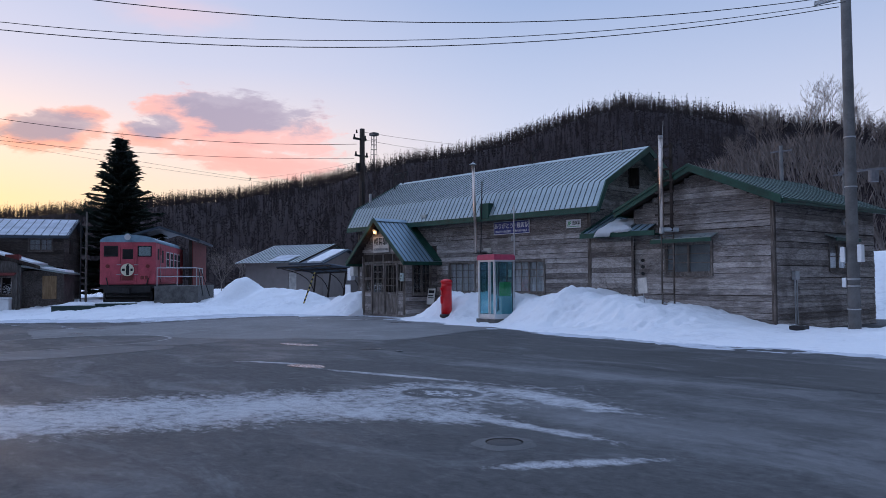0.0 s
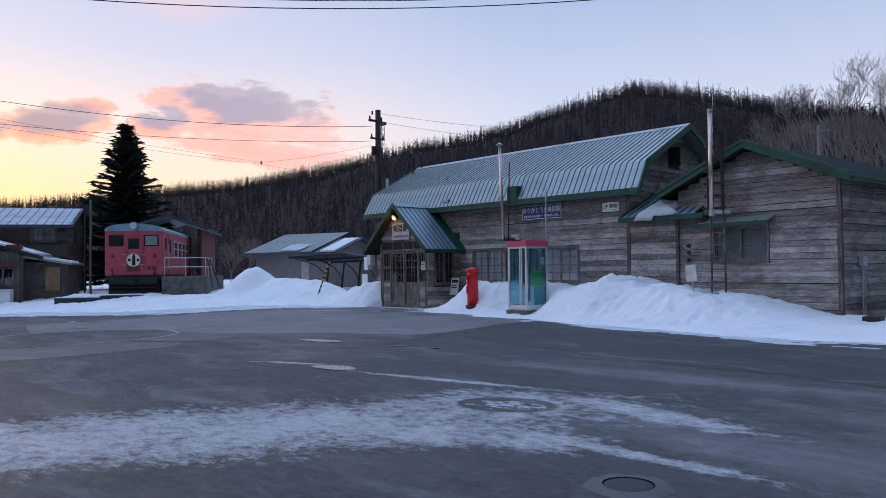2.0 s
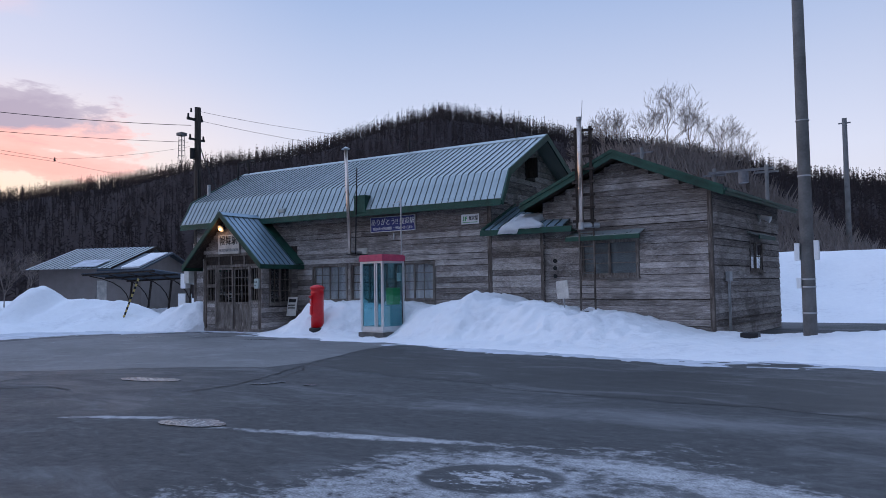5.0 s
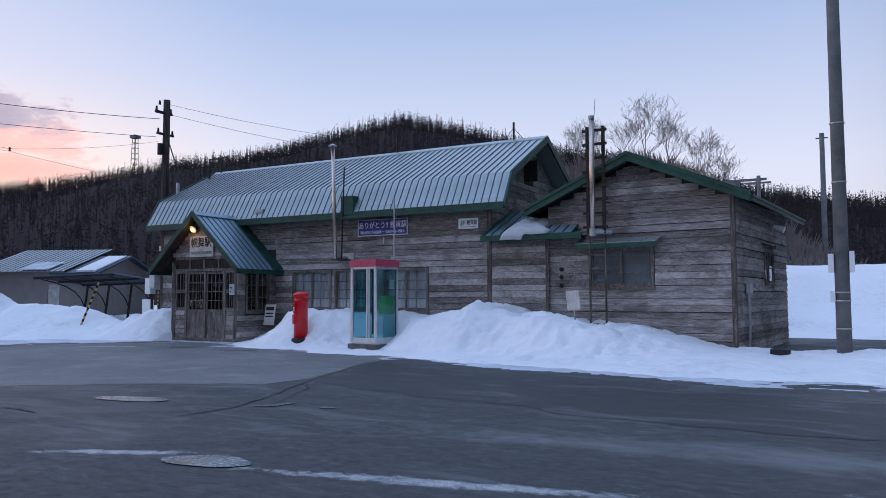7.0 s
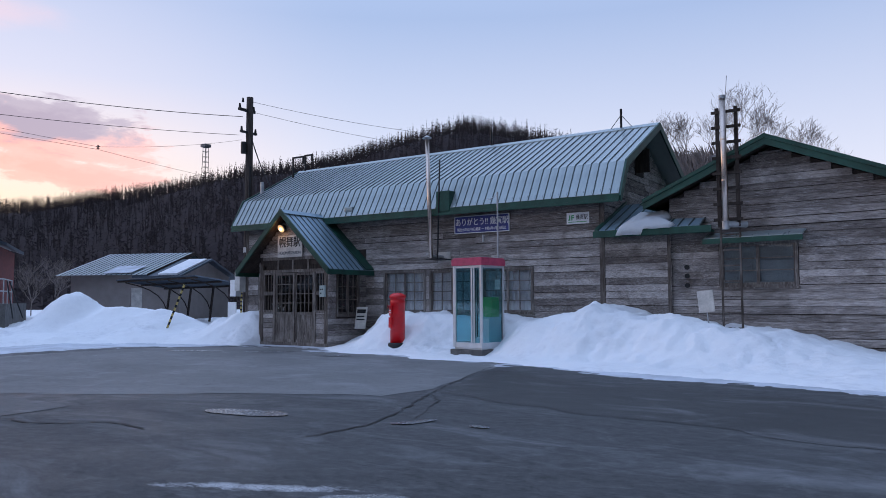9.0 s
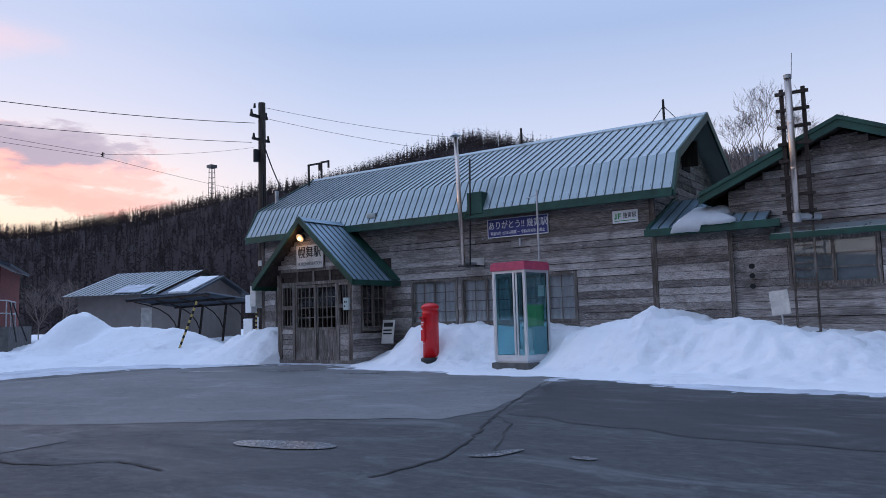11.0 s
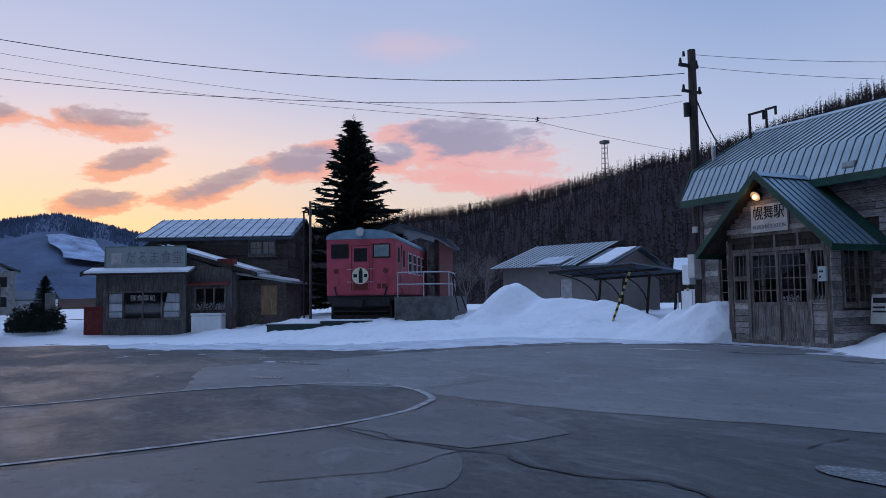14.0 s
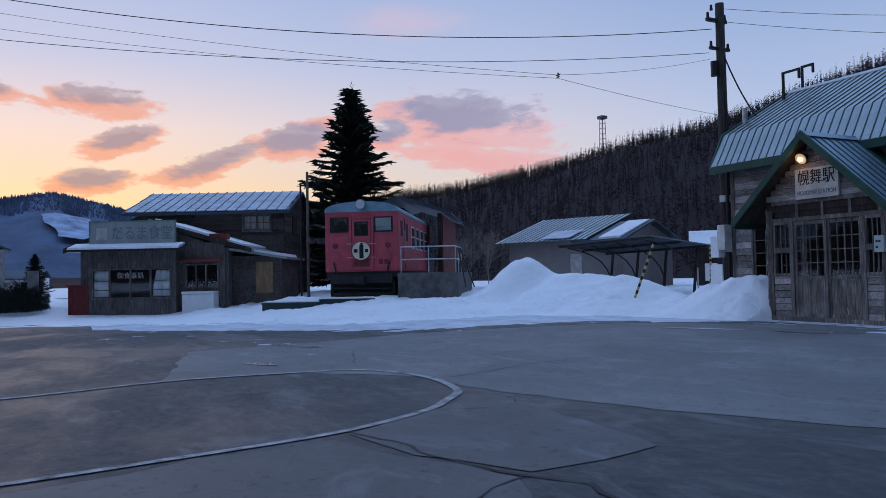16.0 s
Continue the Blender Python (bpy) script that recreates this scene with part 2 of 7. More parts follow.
M["teal"] = simple("pale_teal_panel", (0.25, 0.50, 0.52), 0.4, var=0.1)
M["jr_green"] = simple("leaf_green_print", (0.03, 0.33, 0.10), 0.6, var=0.05)
M["ink"] = simple("black_ink", (0.014, 0.013, 0.013), 0.8, var=0.2)
M["grey_ink"] = simple("faded_grey_ink", (0.20, 0.205, 0.215), 0.8, var=0.35)
M["dark_concrete"] = simple("damp_dark_concrete", (0.11, 0.105, 0.10), 0.85, var=0.5, scale=3.5, bumpy=0.5)
M["grey_blind"] = simple("grey_green_blind", (0.25, 0.31, 0.31), 0.6, var=0.15)
M["concrete"] = simple("stained_concrete", (0.27, 0.26, 0.25), 0.9, var=0.45, scale=2.2, bumpy=0.4)
M["pole"] = simple("grey_concrete_pole", (0.15, 0.145, 0.14), 0.85, var=0.3, scale=2.5)
M["train_red"] = simple("faded_vermilion_paint", (0.46, 0.075, 0.10), 0.55, var=0.28, scale=1.6)
M["train_roof"] = simple("blue_grey_roof_paint", (0.20, 0.31, 0.38), 0.6, var=0.25, scale=2)
M["under"] = simple("oily_underframe", (0.022, 0.02, 0.02), 0.7, var=0.4)
M["stucco"] = simple("beige_stucco", (0.27, 0.235, 0.22), 0.92, var=0.12, scale=2, bumpy=0.3)
M["red_brown"] = simple("rust_red_paint", (0.17, 0.032, 0.028), 0.75, var=0.35)
M["hazard_yellow"] = simple("hazard_yellow", (0.50, 0.38, 0.13), 0.6, var=0.15)
M["bark"] = simple("bark", (0.045, 0.036, 0.03), 0.95, var=0.4, scale=9, bumpy=0.5)
M["birch"] = simple("pale_twigs", (0.20, 0.165, 0.15), 0.95, var=0.3, scale=5, bumpy=0)
M["needles"] = simple("spruce_needles", (0.012, 0.021, 0.014), 0.9, var=0.5, scale=3, bumpy=0)
M["planter_green"] = simple("dark_green_planter", (0.03, 0.055, 0.05), 0.7, var=0.25)
# near black on room linings, standing in for unlit depth behind glass
M["mat_dark"] = simple("unlit_interior", (0.02, 0.018, 0.017), 0.9, var=0.2)
M["white_line"] = simple("worn_road_paint", (0.32, 0.32, 0.32), 0.8, var=0.45, scale=7, dirt=(0.07, 0.07, 0.07))
M["sign_teal"] = simple("faded_mint_signboard", (0.33, 0.36, 0.35), 0.7, var=0.2, scale=1.5)
M["sheet_roof_dark"] = roof_metal("dark_blue_sheet_roof", (0.04, 0.055, 0.075), (0.08, 0.10, 0.125), 0.5)


def glass_mat(name, tint, rough=0.03):
    m = bpy.data.materials.new(name)
    m.use_nodes = True
    nt, n, l = nodes_of(m)
    g, t, mx, o = n.new("ShaderNodeBsdfGlossy"), n.new("ShaderNodeBsdfTransparent"), n.new("ShaderNodeMixShader"), n.new("ShaderNodeOutputMaterial")
    g.inputs["Roughness"].default_value = rough
    g.inputs["Color"].default_value = (0.9, 0.9, 0.9, 1)
    t.inputs["Color"].default_value = (*tint, 1)
    fr = n.new("ShaderNodeLayerWeight")
    fr.inputs[0].default_value = 0.5
    l.new(mth(nt, "ADD", mth(nt, "MULTIPLY", mth(nt, "POWER", fr.outputs["Facing"], 4.0), 0.85), 0.05), mx.inputs[0])
    l.new(t.outputs[0], mx.inputs[1])
    l.new(g.outputs[0], mx.inputs[2])
    l.new(mx.outputs[0], o.inputs[0])
    return m


M["glass"] = glass_mat("window_glass", (0.97, 0.98, 0.98))
M["booth_glass"] = glass_mat("clear_teal_glass", (0.66, 0.84, 0.87))

# snow: soft blue-white, granular, grey with grit here and there
m, nt, b = base_mat("old_snow", 0.7, 0, 0.35)
c = objco(nt)
n1, n2, n3 = noise_tex(nt, c, 0.5, 5), noise_tex(nt, c, 5, 5), noise_tex(nt, c, 40, 3)
f = mth(nt, "ADD", mth(nt, "MULTIPLY", n1, 0.6), mth(nt, "MULTIPLY", n2, 0.4))
nt.links.new(ramp(nt, f, [(0.28, (0.62, 0.63, 0.66)), (0.45, (0.80, 0.81, 0.83)), (0.7, (0.86, 0.87, 0.88))]), b.inputs["Base Color"])
b.inputs["Subsurface Weight"].default_value = 0.0
n4 = noise_tex(nt, c, 13, 5, 0.65)
bump(nt, b, mth(nt, "ADD", mth(nt, "ADD", n2, mth(nt, "MULTIPLY", n4, 0.45)), mth(nt, "MULTIPLY", n3, 0.22)), 0.65, 0.06)
M["snow"] = m

# asphalt: damp dark and dry grey stretches, grit, frost
m, nt, b = base_mat("damp_asphalt", 0.6, 0, 0.32)
c = objco(nt)
big = noise_tex(nt, c, 0.16, 5, 0.55, (1, 1, 1), 0.6)
mid = noise_tex(nt, c, 0.9, 6, 0.6, (0.55, 1.3, 1), 0.8)
grit = noise_tex(nt, c, 60, 3, 0.7)
damp = ramp(nt, mth(nt, "ADD", mth(nt, "MULTIPLY", big, 0.6), mth(nt, "MULTIPLY", mid, 0.4)), [(0.44, 0.0), (0.56, 1.0)])
colr = mixc(nt, damp, (0.024, 0.0255, 0.028), (0.047, 0.048, 0.0495))
agg = noise_tex(nt, c, 7, 8, 0.8, (0.8, 1.2, 1), 0.3)
colr = mixc(nt, ramp(nt, agg, [(0.38, 0.8), (0.49, 0.0)]), colr, (0.012, 0.013, 0.015))
colr = mixc(nt, ramp(nt, agg, [(0.52, 0.0), (0.62, 0.32)]), colr, (0.14, 0.14, 0.145))
colr = mixc(nt, mth(nt, "MULTIPLY", grit, 0.22), colr, (0.12, 0.12, 0.12))
sp = nt.nodes.new("ShaderNodeSeparateXYZ")
nt.links.new(c, sp.inputs[0])


def band(nt, x, y, cx, cy, ang, half_l, half_w):
    """1 at the middle of a long stain, falling to 0 at its rim."""
    ca, sa = math.cos(radians(ang)), math.sin(radians(ang))
    u = mth(nt, "DIVIDE", mth(nt, "ADD", mth(nt, "MULTIPLY", x, ca), mth(nt, "SUBTRACT", mth(nt, "MULTIPLY", y, sa), cx * ca + cy * sa)), half_l)
    v = mth(nt, "DIVIDE", mth(nt, "ADD", mth(nt, "MULTIPLY", x, -sa), mth(nt, "SUBTRACT", mth(nt, "MULTIPLY", y, ca), cy * ca - cx * sa)), half_w)
    r = mth(nt, "ADD", mth(nt, "MULTIPLY", u, u), mth(nt, "MULTIPLY", v, v))
    return mth(nt, "SUBTRACT", 1.0, r)


FROST = [(17.7, -18.3, 62, 5.3, 1.38), (19.7, -16.4, 25, 1.7, 0.55), (21.0, -15.9, 0, 1.6, 0.16), (22.7, -16.8, 55, 0.8, 0.15), (18.9, -14.95, 20, 1.15, 0.95), (17.2, -14.15, 12, 2.1, 0.14), (13.9, -14.6, 25, 0.9, 0.12), (20.4, -14.3, -8, 1.6, 0.35)]
fr = None
for q in FROST:
    v = band(nt, sp.outputs[0], sp.outputs[1], *q)
    fr = v if fr is None else mth(nt, "MAXIMUM", fr, v)
streak = noise_tex(nt, c, 1.5, 8, 0.74, (1, 1, 1), 0.6)
fr = mth(nt, "MAXIMUM", fr, -2.5)
dusty = None
for q in ((22.6, -15.0, -8, 4.6, 1.1), (24.0, -13.4, -10, 4.0, 0.5), (19.5, -11.9, 5, 5.0, 0.6), (25.0, -18.6, 10, 2.6, 0.7)):
    v = band(nt, sp.outputs[0], sp.outputs[1], *q)
    dusty = v if dusty is None else mth(nt, "MAXIMUM", dusty, v)
dusty = ramp(nt, mth(nt, "ADD", mth(nt, "MAXIMUM", dusty, -2.0), mth(nt, "MULTIPLY", mth(nt, "SUBTRACT", streak, 0.5), 4.0)), [(0.1, 0.0), (1.2, 1.0)])
colr = mixc(nt, mth(nt, "MULTIPLY", dusty, 0.10), colr, (0.55, 0.56, 0.58))
fmask = ramp(nt, mth(nt, "ADD", mth(nt, "MULTIPLY", fr, 0.80), mth(nt, "ADD", mth(nt, "MULTIPLY", mth(nt, "SUBTRACT", streak, 0.5), 2.2), mth(nt, "MULTIPLY", mth(nt, "SUBTRACT", agg, 0.5), 3.2))), [(0.08, 0.0), (0.36, 0.45), (0.9, 1.0)])
hollow = mth(nt, "MULTIPLY", band(nt, sp.outputs[0], sp.outputs[1], 19.05, -14.95, 20, 0.62, 0.46), 5.0, True)
fmask = mth(nt, "MULTIPLY", fmask, mth(nt, "SUBTRACT", 1.0, hollow))
fleck = band(nt, sp.outputs[0], sp.outputs[1], 19.08, -14.95, 20, 0.46, 0.30)
fmask = mth(nt, "MAXIMUM", fmask, ramp(nt, mth(nt, "ADD", mth(nt, "MULTIPLY", mth(nt, "MAXIMUM", fleck, -2.0), 0.5), mth(nt, "MULTIPLY", mth(nt, "SUBTRACT", agg, 0.5), 5.0)), [(0.25, 0.0), (0.5, 1.0)]))
fmask = mth(nt, "MULTIPLY", fmask, mth(nt, "MULTIPLY", mth(nt, "SUBTRACT", grit, 0.22), 2.1), True)
colr = mixc(nt, mth(nt, "MULTIPLY", fmask, 0.95), colr, (0.66, 0.67, 0.69))
film = noise_tex(nt, c, 0.7, 8, 0.72, (0.6, 1.5, 1), 1.2)
colr = mixc(nt, ramp(nt, film, [(0.52, 0.0), (0.70, 0.20)]), colr, (0.40, 0.41, 0.43))
nt.links.new(colr, b.inputs["Base Color"])
nt.links.new(mth(nt, "ADD", 0.52, mth(nt, "MULTIPLY", damp, 0.25)), b.inputs["Roughness"])
bump(nt, b, mth(nt, "ADD", grit, mth(nt, "MULTIPLY", mid, 0.5)), 0.5, 0.012)
M["asphalt"] = m


def pavement(name, lo, hi, rough):
    """Worn asphalt: broad stains, mottling, aggregate and dark specks."""
    m, nt, b = base_mat(name, rough, 0, 0.35)
    c = objco(nt)
    n1 = noise_tex(nt, c, 0.35, 6, 0.6, (1, 1, 1), 0.8)
    n2 = noise_tex(nt, c, 2.0, 7, 0.72, (0.7, 1.3, 1), 0.6)
    n3 = noise_tex(nt, c, 60, 3, 0.7)
    f = mth(nt, "ADD", mth(nt, "MULTIPLY", n1, 0.45), mth(nt, "ADD", mth(nt, "MULTIPLY", n2, 0.40), mth(nt, "MULTIPLY", n3, 0.15)))
    colr = ramp(nt, f, [(0.38, tuple(lo for _ in "rgb")), (0.62, (hi, hi * 0.995, hi * 0.99))])
    n4 = noise_tex(nt, c, 9, 6, 0.75)
    colr = mixc(nt, ramp(nt, n4, [(0.34, 0.7), (0.44, 0.0)]), colr, (lo * 0.4, lo * 0.4, lo * 0.42))
    film = noise_tex(nt, c, 0.8, 7, 0.7, (0.6, 1.5, 1), 1.2)
    colr = mixc(nt, ramp(nt, film, [(0.54, 0.0), (0.70, 0.22)]), colr, (0.42, 0.43, 0.45))
    nt.links.new(colr, b.inputs["Base Color"])
    nt.links.new(mth(nt, "ADD", rough - 0.15, mth(nt, "MULTIPLY", n2, 0.30)), b.inputs["Roughness"])
    bump(nt, b, mth(nt, "ADD", n3, mth(nt, "MULTIPLY", n2, 0.5)), 0.5, 0.012)
    return m


M["old_asphalt"] = pavement("pale_old_asphalt", 0.098, 0.190, 0.68)
M["mid_asphalt"] = pavement("grey_old_asphalt", 0.066, 0.122, 0.68)
M["dark_patch"] = pavement("dark_repair_asphalt", 0.016, 0.034, 0.58)
M["crack"] = simple("crack_filler", (0.010, 0.010, 0.011), 0.7, var=0.3)
M["ice"] = simple("thin_ice", (0.16, 0.163, 0.17), 0.26, var=0.65, scale=3, bumpy=0.06, spec=0.55)

# wooded hill: dark bare larch floor with thin snow between the stems
m, nt, b = base_mat("wooded_slope", 0.95, 0, 0.1)
c = objco(nt)
n1, n2 = noise_tex(nt, c, 0.02, 6, 0.65), noise_tex(nt, c, 0.25, 5, 0.7, (1, 1, 0.35))
colr = ramp(nt, n2, [(0.30, (0.022, 0.016, 0.017)), (0.60, (0.034, 0.025, 0.028)), (0.8, (0.050, 0.040, 0.045))])
colr = mixc(nt, mth(nt, "MULTIPLY", n1, 0.45), colr, (0.028, 0.016, 0.012))
nt.links.new(colr, b.inputs["Base Color"])
bump(nt, b, n2, 0.4, 0.8)
M["hill"] = m
# distance haze is mixed into this base colour
M["far_hill"] = simple("haze_blue_slope", (0.085, 0.115, 0.185), 0.95, var=0.35, scale=0.012, bumpy=0)
M["larch"] = simple("bare_larch", (0.034, 0.026, 0.028), 0.95, var=0.4, scale=0.4, bumpy=0)
# blotchy blue-grey sheet for the wing's front window
M["film"] = simple("blue_grey_window_film", (0.13, 0.155, 0.17), 0.4, var=0.25, scale=1.5)
# snow colour lowered and blued to carry the haze
M["far_snow"] = simple("haze_dulled_clearing", (0.27, 0.33, 0.45), 0.9, var=0.55, scale=0.03, bumpy=0)
M["thin_snow"] = simple("thin_grey_snow", (0.50, 0.53, 0.58), 0.7, var=0.25, scale=1.5, bumpy=0.3)
M["pale_box"] = simple("pale_grey_green_box", (0.42, 0.50, 0.48), 0.6, var=0.1)
M["sign_rim"] = simple("dull_green_rim", (0.16, 0.25, 0.21), 0.7, var=0.2)
M["mast"] = simple("weathered_mast_steel", (0.16, 0.16, 0.17), 0.6, 0.3)

# ---------- building blocks ----------


def bm_box(bm, x0, y0, z0, x1, y1, z1, bevel=0.0, mat=None):
    r = bmesh.ops.create_cube(bm, size=1)
    vs = r["verts"]
    t = Matrix.Translation(((x0 + x1) / 2, (y0 + y1) / 2, (z0 + z1) / 2)) @ Matrix.Diagonal((abs(x1 - x0), abs(y1 - y0), abs(z1 - z0), 1))
    bmesh.ops.transform(bm, matrix=(mat @ t) if mat else t, verts=vs)
    if bevel:
        es = list({e for v in vs for e in v.link_edges})
        bmesh.ops.bevel(bm, geom=es, offset=bevel, segments=2, affect="EDGES", profile=0.7)


def bm_tube(bm, a, b, r0, r1=None, seg=12, caps=True):
    a, b = Vector(a), Vector(b)
    r1 = r0 if r1 is None else r1
    m = Matrix.Translation((a + b) / 2) @ (b - a).to_track_quat("Z", "Y").to_matrix().to_4x4()
    bmesh.ops.create_cone(bm, cap_ends=caps, segments=seg, radius1=r0, radius2=r1, depth=(b - a).length, matrix=m)


def bm_prism(bm, pts, depth, m=None):
    """A flat outline (x, z) drawn out along y from 0 to depth."""
    lo = [bm.verts.new((x, 0, z)) for x, z in pts]
    hi = [bm.verts.new((x, depth, z)) for x, z in pts]
    n = len(pts)
    bm.faces.new(lo)
    bm.faces.new(hi[::-1])
    for i in range(n):
        bm.faces.new((lo[i], hi[i], hi[(i + 1) % n], lo[(i + 1) % n]))
    if m:
        bmesh.ops.transform(bm, matrix=m, verts=lo + hi)
    bmesh.ops.recalc_face_normals(bm, faces=bm.faces)


def bm_lathe(bm, profile, seg=24, m=None):
    rings = []
    for r, z in profile:
        rings.append([bm.verts.new((r * math.cos(2 * math.pi * i / seg), r * math.sin(2 * math.pi * i / seg), z)) for i in range(seg)])
    for a, b in zip(rings, rings[1:]):
        for i in range(seg):
            bm.faces.new((a[i], a[(i + 1) % seg], b[(i + 1) % seg], b[i]))
    bm.faces.new(rings[0][::-1])
    bm.faces.new(rings[-1])
    if m:
        bmesh.ops.transform(bm, matrix=m, verts=[v for r in rings for v in r])


def finish(bm, name, material, smooth=False):
    me = bpy.data.meshes.new(name)
    bm.to_mesh(me)
    bm.free()
    me.materials.append(material)
    if smooth:
        me.shade_smooth()
    return me


def part(name, bm, material, parent, label="", smooth=False):
    ob = new(name, finish(bm, name, material, smooth))
    ob.parent = parent
    if label:
        tagged(ob, label)
    return ob


def slab_under(x0, x1, y0, z0, y1, z1, thick):
    """A board that follows a roof slope from its eave (y0, z0) to its ridge (y1, z1)."""
    bm = bmesh.new()
    bm_prism(bm, [(y0, z0 - 0.016), (y1, z1 - 0.016), (y1, z1 - 0.016 - thick), (y0, z0 - 0.016 - thick)], x1 - x0, Matrix.Translation((x1, 0, 0)) @ Matrix.Rotation(radians(90), 4, "Z"))
    return bm


def thing(name, label, category, at=None, group="", kind=""):
    ob = new(name)
    if at is not None:
        ob.matrix_basis = at
    return tagged(ob, label, category, group, kind)


def boxes(*rows, bevel=0.0):
    bm = bmesh.new()
    for r in rows:
        bm_box(bm, *r, bevel=bevel)
    return bm


def tube(a, b, r, r1=None, seg=12):
    bm = bmesh.new()
    bm_tube(bm, a, b, r, r1, seg)
    return bm


def text_part(name, body, size, material, parent, m, extrude=0.004, label="", align="CENTER", squeeze=1.0):
    cu = bpy.data.curves.new(name, "FONT")
    cu.body, cu.size, cu.extrude, cu.align_x, cu.align_y = body, size, extrude, align, "CENTER"
    cu.materials.append(material)
    ob = new(name, cu)
    ob.parent = parent
    ob.matrix_basis = m @ Matrix.Diagonal((squeeze, 1, 1, 1))
    if label:
        tagged(ob, label)
    return ob


UP = pose(0, 0, 0, 90, 0, 0)   # stands lettering upright, facing -y

# planks: one shared lapped board a metre long, stretched to its length

def lap_mesh(name, material, thick=0.030, top=0.015):
    """A lapped board 1 long (x), 1 high (z); its lower edge stands proud."""
    bm = bmesh.new()
    v = [bm.verts.new(p) for x in (0, 1) for p in ((x, 0.0, 0.0), (x, -thick, 0.0), (x, -thick, 0.06), (x, -top, 1.0), (x, 0, 1.0))]
    a, b = v[:5], v[5:]
    bm.faces.new(a)
    bm.faces.new(b[::-1])
    for i in range(5):
        bm.faces.new((a[i], b[i], b[(i + 1) % 5], a[(i + 1) % 5]))
    bmesh.ops.recalc_face_normals(bm, faces=bm.faces)
    return finish(bm, name, material)


PLANK = lap_mesh("plank", M["plank"])
BARN_PLANK = lap_mesh("plank", M["barn_plank"])


def clad(parent, width, z0, z1, row=0.19, openings=(), top=None, mesh=PLANK, seed=1, piece=4.6):
    """Lapped boards on the wall plane y=0 of the parent, running x 0..width; openings are (x0, z0, x1, z1); top(z) gives the x range under a gable."""
    rnd = random.Random(seed)
    z = z0
    while z < z1 - 0.02:
        h = min(row * rnd.uniform(0.93, 1.07), z1 - z)
        a, b = (0.0, width) if top is None else top(z + h * 0.75)
        if b - a < 0.05:
            break
        spans = [(a, b)]
        for ox0, oz0, ox1, oz1 in openings:
            if z + h * 0.5 > oz0 and z + h * 0.5 < oz1:
                spans = [s for p, q in spans for s in ((p, min(q, ox0)), (max(p, ox1), q)) if s[1] - s[0] > 0.03]
        for p, q in spans:
            n = max(1, round((q - p) / piece))
            cuts = [p] + sorted(p + (q - p) * (i + rnd.uniform(-0.3, 0.3)) / n for i in range(1, n)) + [q]
            for u, w in zip(cuts, cuts[1:]):
                ob = new("plank", mesh)
                ob.parent = parent
                ob.matrix_basis = Matrix.Translation((u + 0.002, rnd.uniform(-0.004, 0.002), z)) @ Matrix.Rotation(rnd.uniform(-0.003, 0.003), 4, "Y") @ Matrix.Diagonal((w - u - rnd.uniform(0.002, 0.006), rnd.uniform(0.75, 1.25), h * rnd.uniform(0.93, 0.985), 1))
        z += h


def lattice_window(name, parent, x0, z0, x1, z1, sashes, cols, rows, depth=0.05, curtain=True, frame="frame", thin=0.022, edge=0.055):
    """A timber window at the wall plane y=0: casing, sashes with glazing bars, panes, curtain behind."""
    w = thing(name, "", "") if parent is None else new(name)
    w.parent = parent
    f = M[frame]
    part("window_frame", boxes((x0 - edge, -depth, z0 - edge, x0, 0.06, z1 + edge), (x1, -depth, z0 - edge, x1 + edge, 0.06, z1 + edge),
                               (x0, -depth, z1, x1, 0.06, z1 + edge), (x0, -depth, z0 - edge, x1, 0.06, z0)), f, w)
    part("window_sill", boxes((x0 - edge - 0.03, -depth - 0.05, z0 - edge - 0.035, x1 + edge + 0.03, 0.0, z0 - edge - 0.002)), f, w)
    sw = (x1 - x0) / sashes
    for s in range(sashes):
        a, b = x0 + s * sw, x0 + (s + 1) * sw
        y = -0.012 if s % 2 else 0.016
        bm = boxes((a + 0.002, y - 0.014, z0 + 0.002, a + 0.04, y + 0.014, z1 - 0.002), (b - 0.04, y - 0.014, z0 + 0.002, b - 0.002, y + 0.014, z1 - 0.002),
                   (a + 0.04, y - 0.014, z0 + 0.002, b - 0.04, y + 0.014, z0 + 0.05), (a + 0.04, y - 0.014, z1 - 0.045, b - 0.04, y + 0.014, z1 - 0.002))
        for i in range(1, cols):
            q = a + 0.04 + (b - a - 0.08) * i / cols
            bm_box(bm, q - thin / 2, y - 0.011, z0 + 0.05, q + thin / 2, y + 0.011, z1 - 0.045)
        for i in range(1, rows):
            q = z0 + 0.05 + (z1 - z0 - 0.095) * i / rows
            bm_box(bm, a + 0.04, y - 0.0105, q - thin / 2, b - 0.04, y + 0.0105, q + thin / 2)
        part("sash", bm, f, w)
        pane = part("pane", boxes((a + 0.03, y - 0.002, z0 + 0.03, b - 0.03, y + 0.002, z1 - 0.03)), M["glass"], w)
        pane.visible_shadow = False
    if curtain:
        bm = bmesh.new()
        n = int((x1 - x0) / 0.03)
        rowa = [bm.verts.new((x0 + (x1 - x0) * i / n, 0.065 + 0.018 * math.sin(i * 1.15) + 0.010 * math.sin(i * 0.37), z0)) for i in range(n + 1)]
        rowb = [bm.verts.new((v.co.x, v.co.y * 0.7 + 0.03, z1)) for v in rowa]
        for i in range(n):
            bm.faces.new((rowa[i], rowa[i + 1], rowb[i + 1], rowb[i]))
        bmesh.ops.solidify(bm, geom=bm.faces[:], thickness=0.004)
        part("curtain", bm, M["curtain"], w, "white gathered net curtain")
    return w


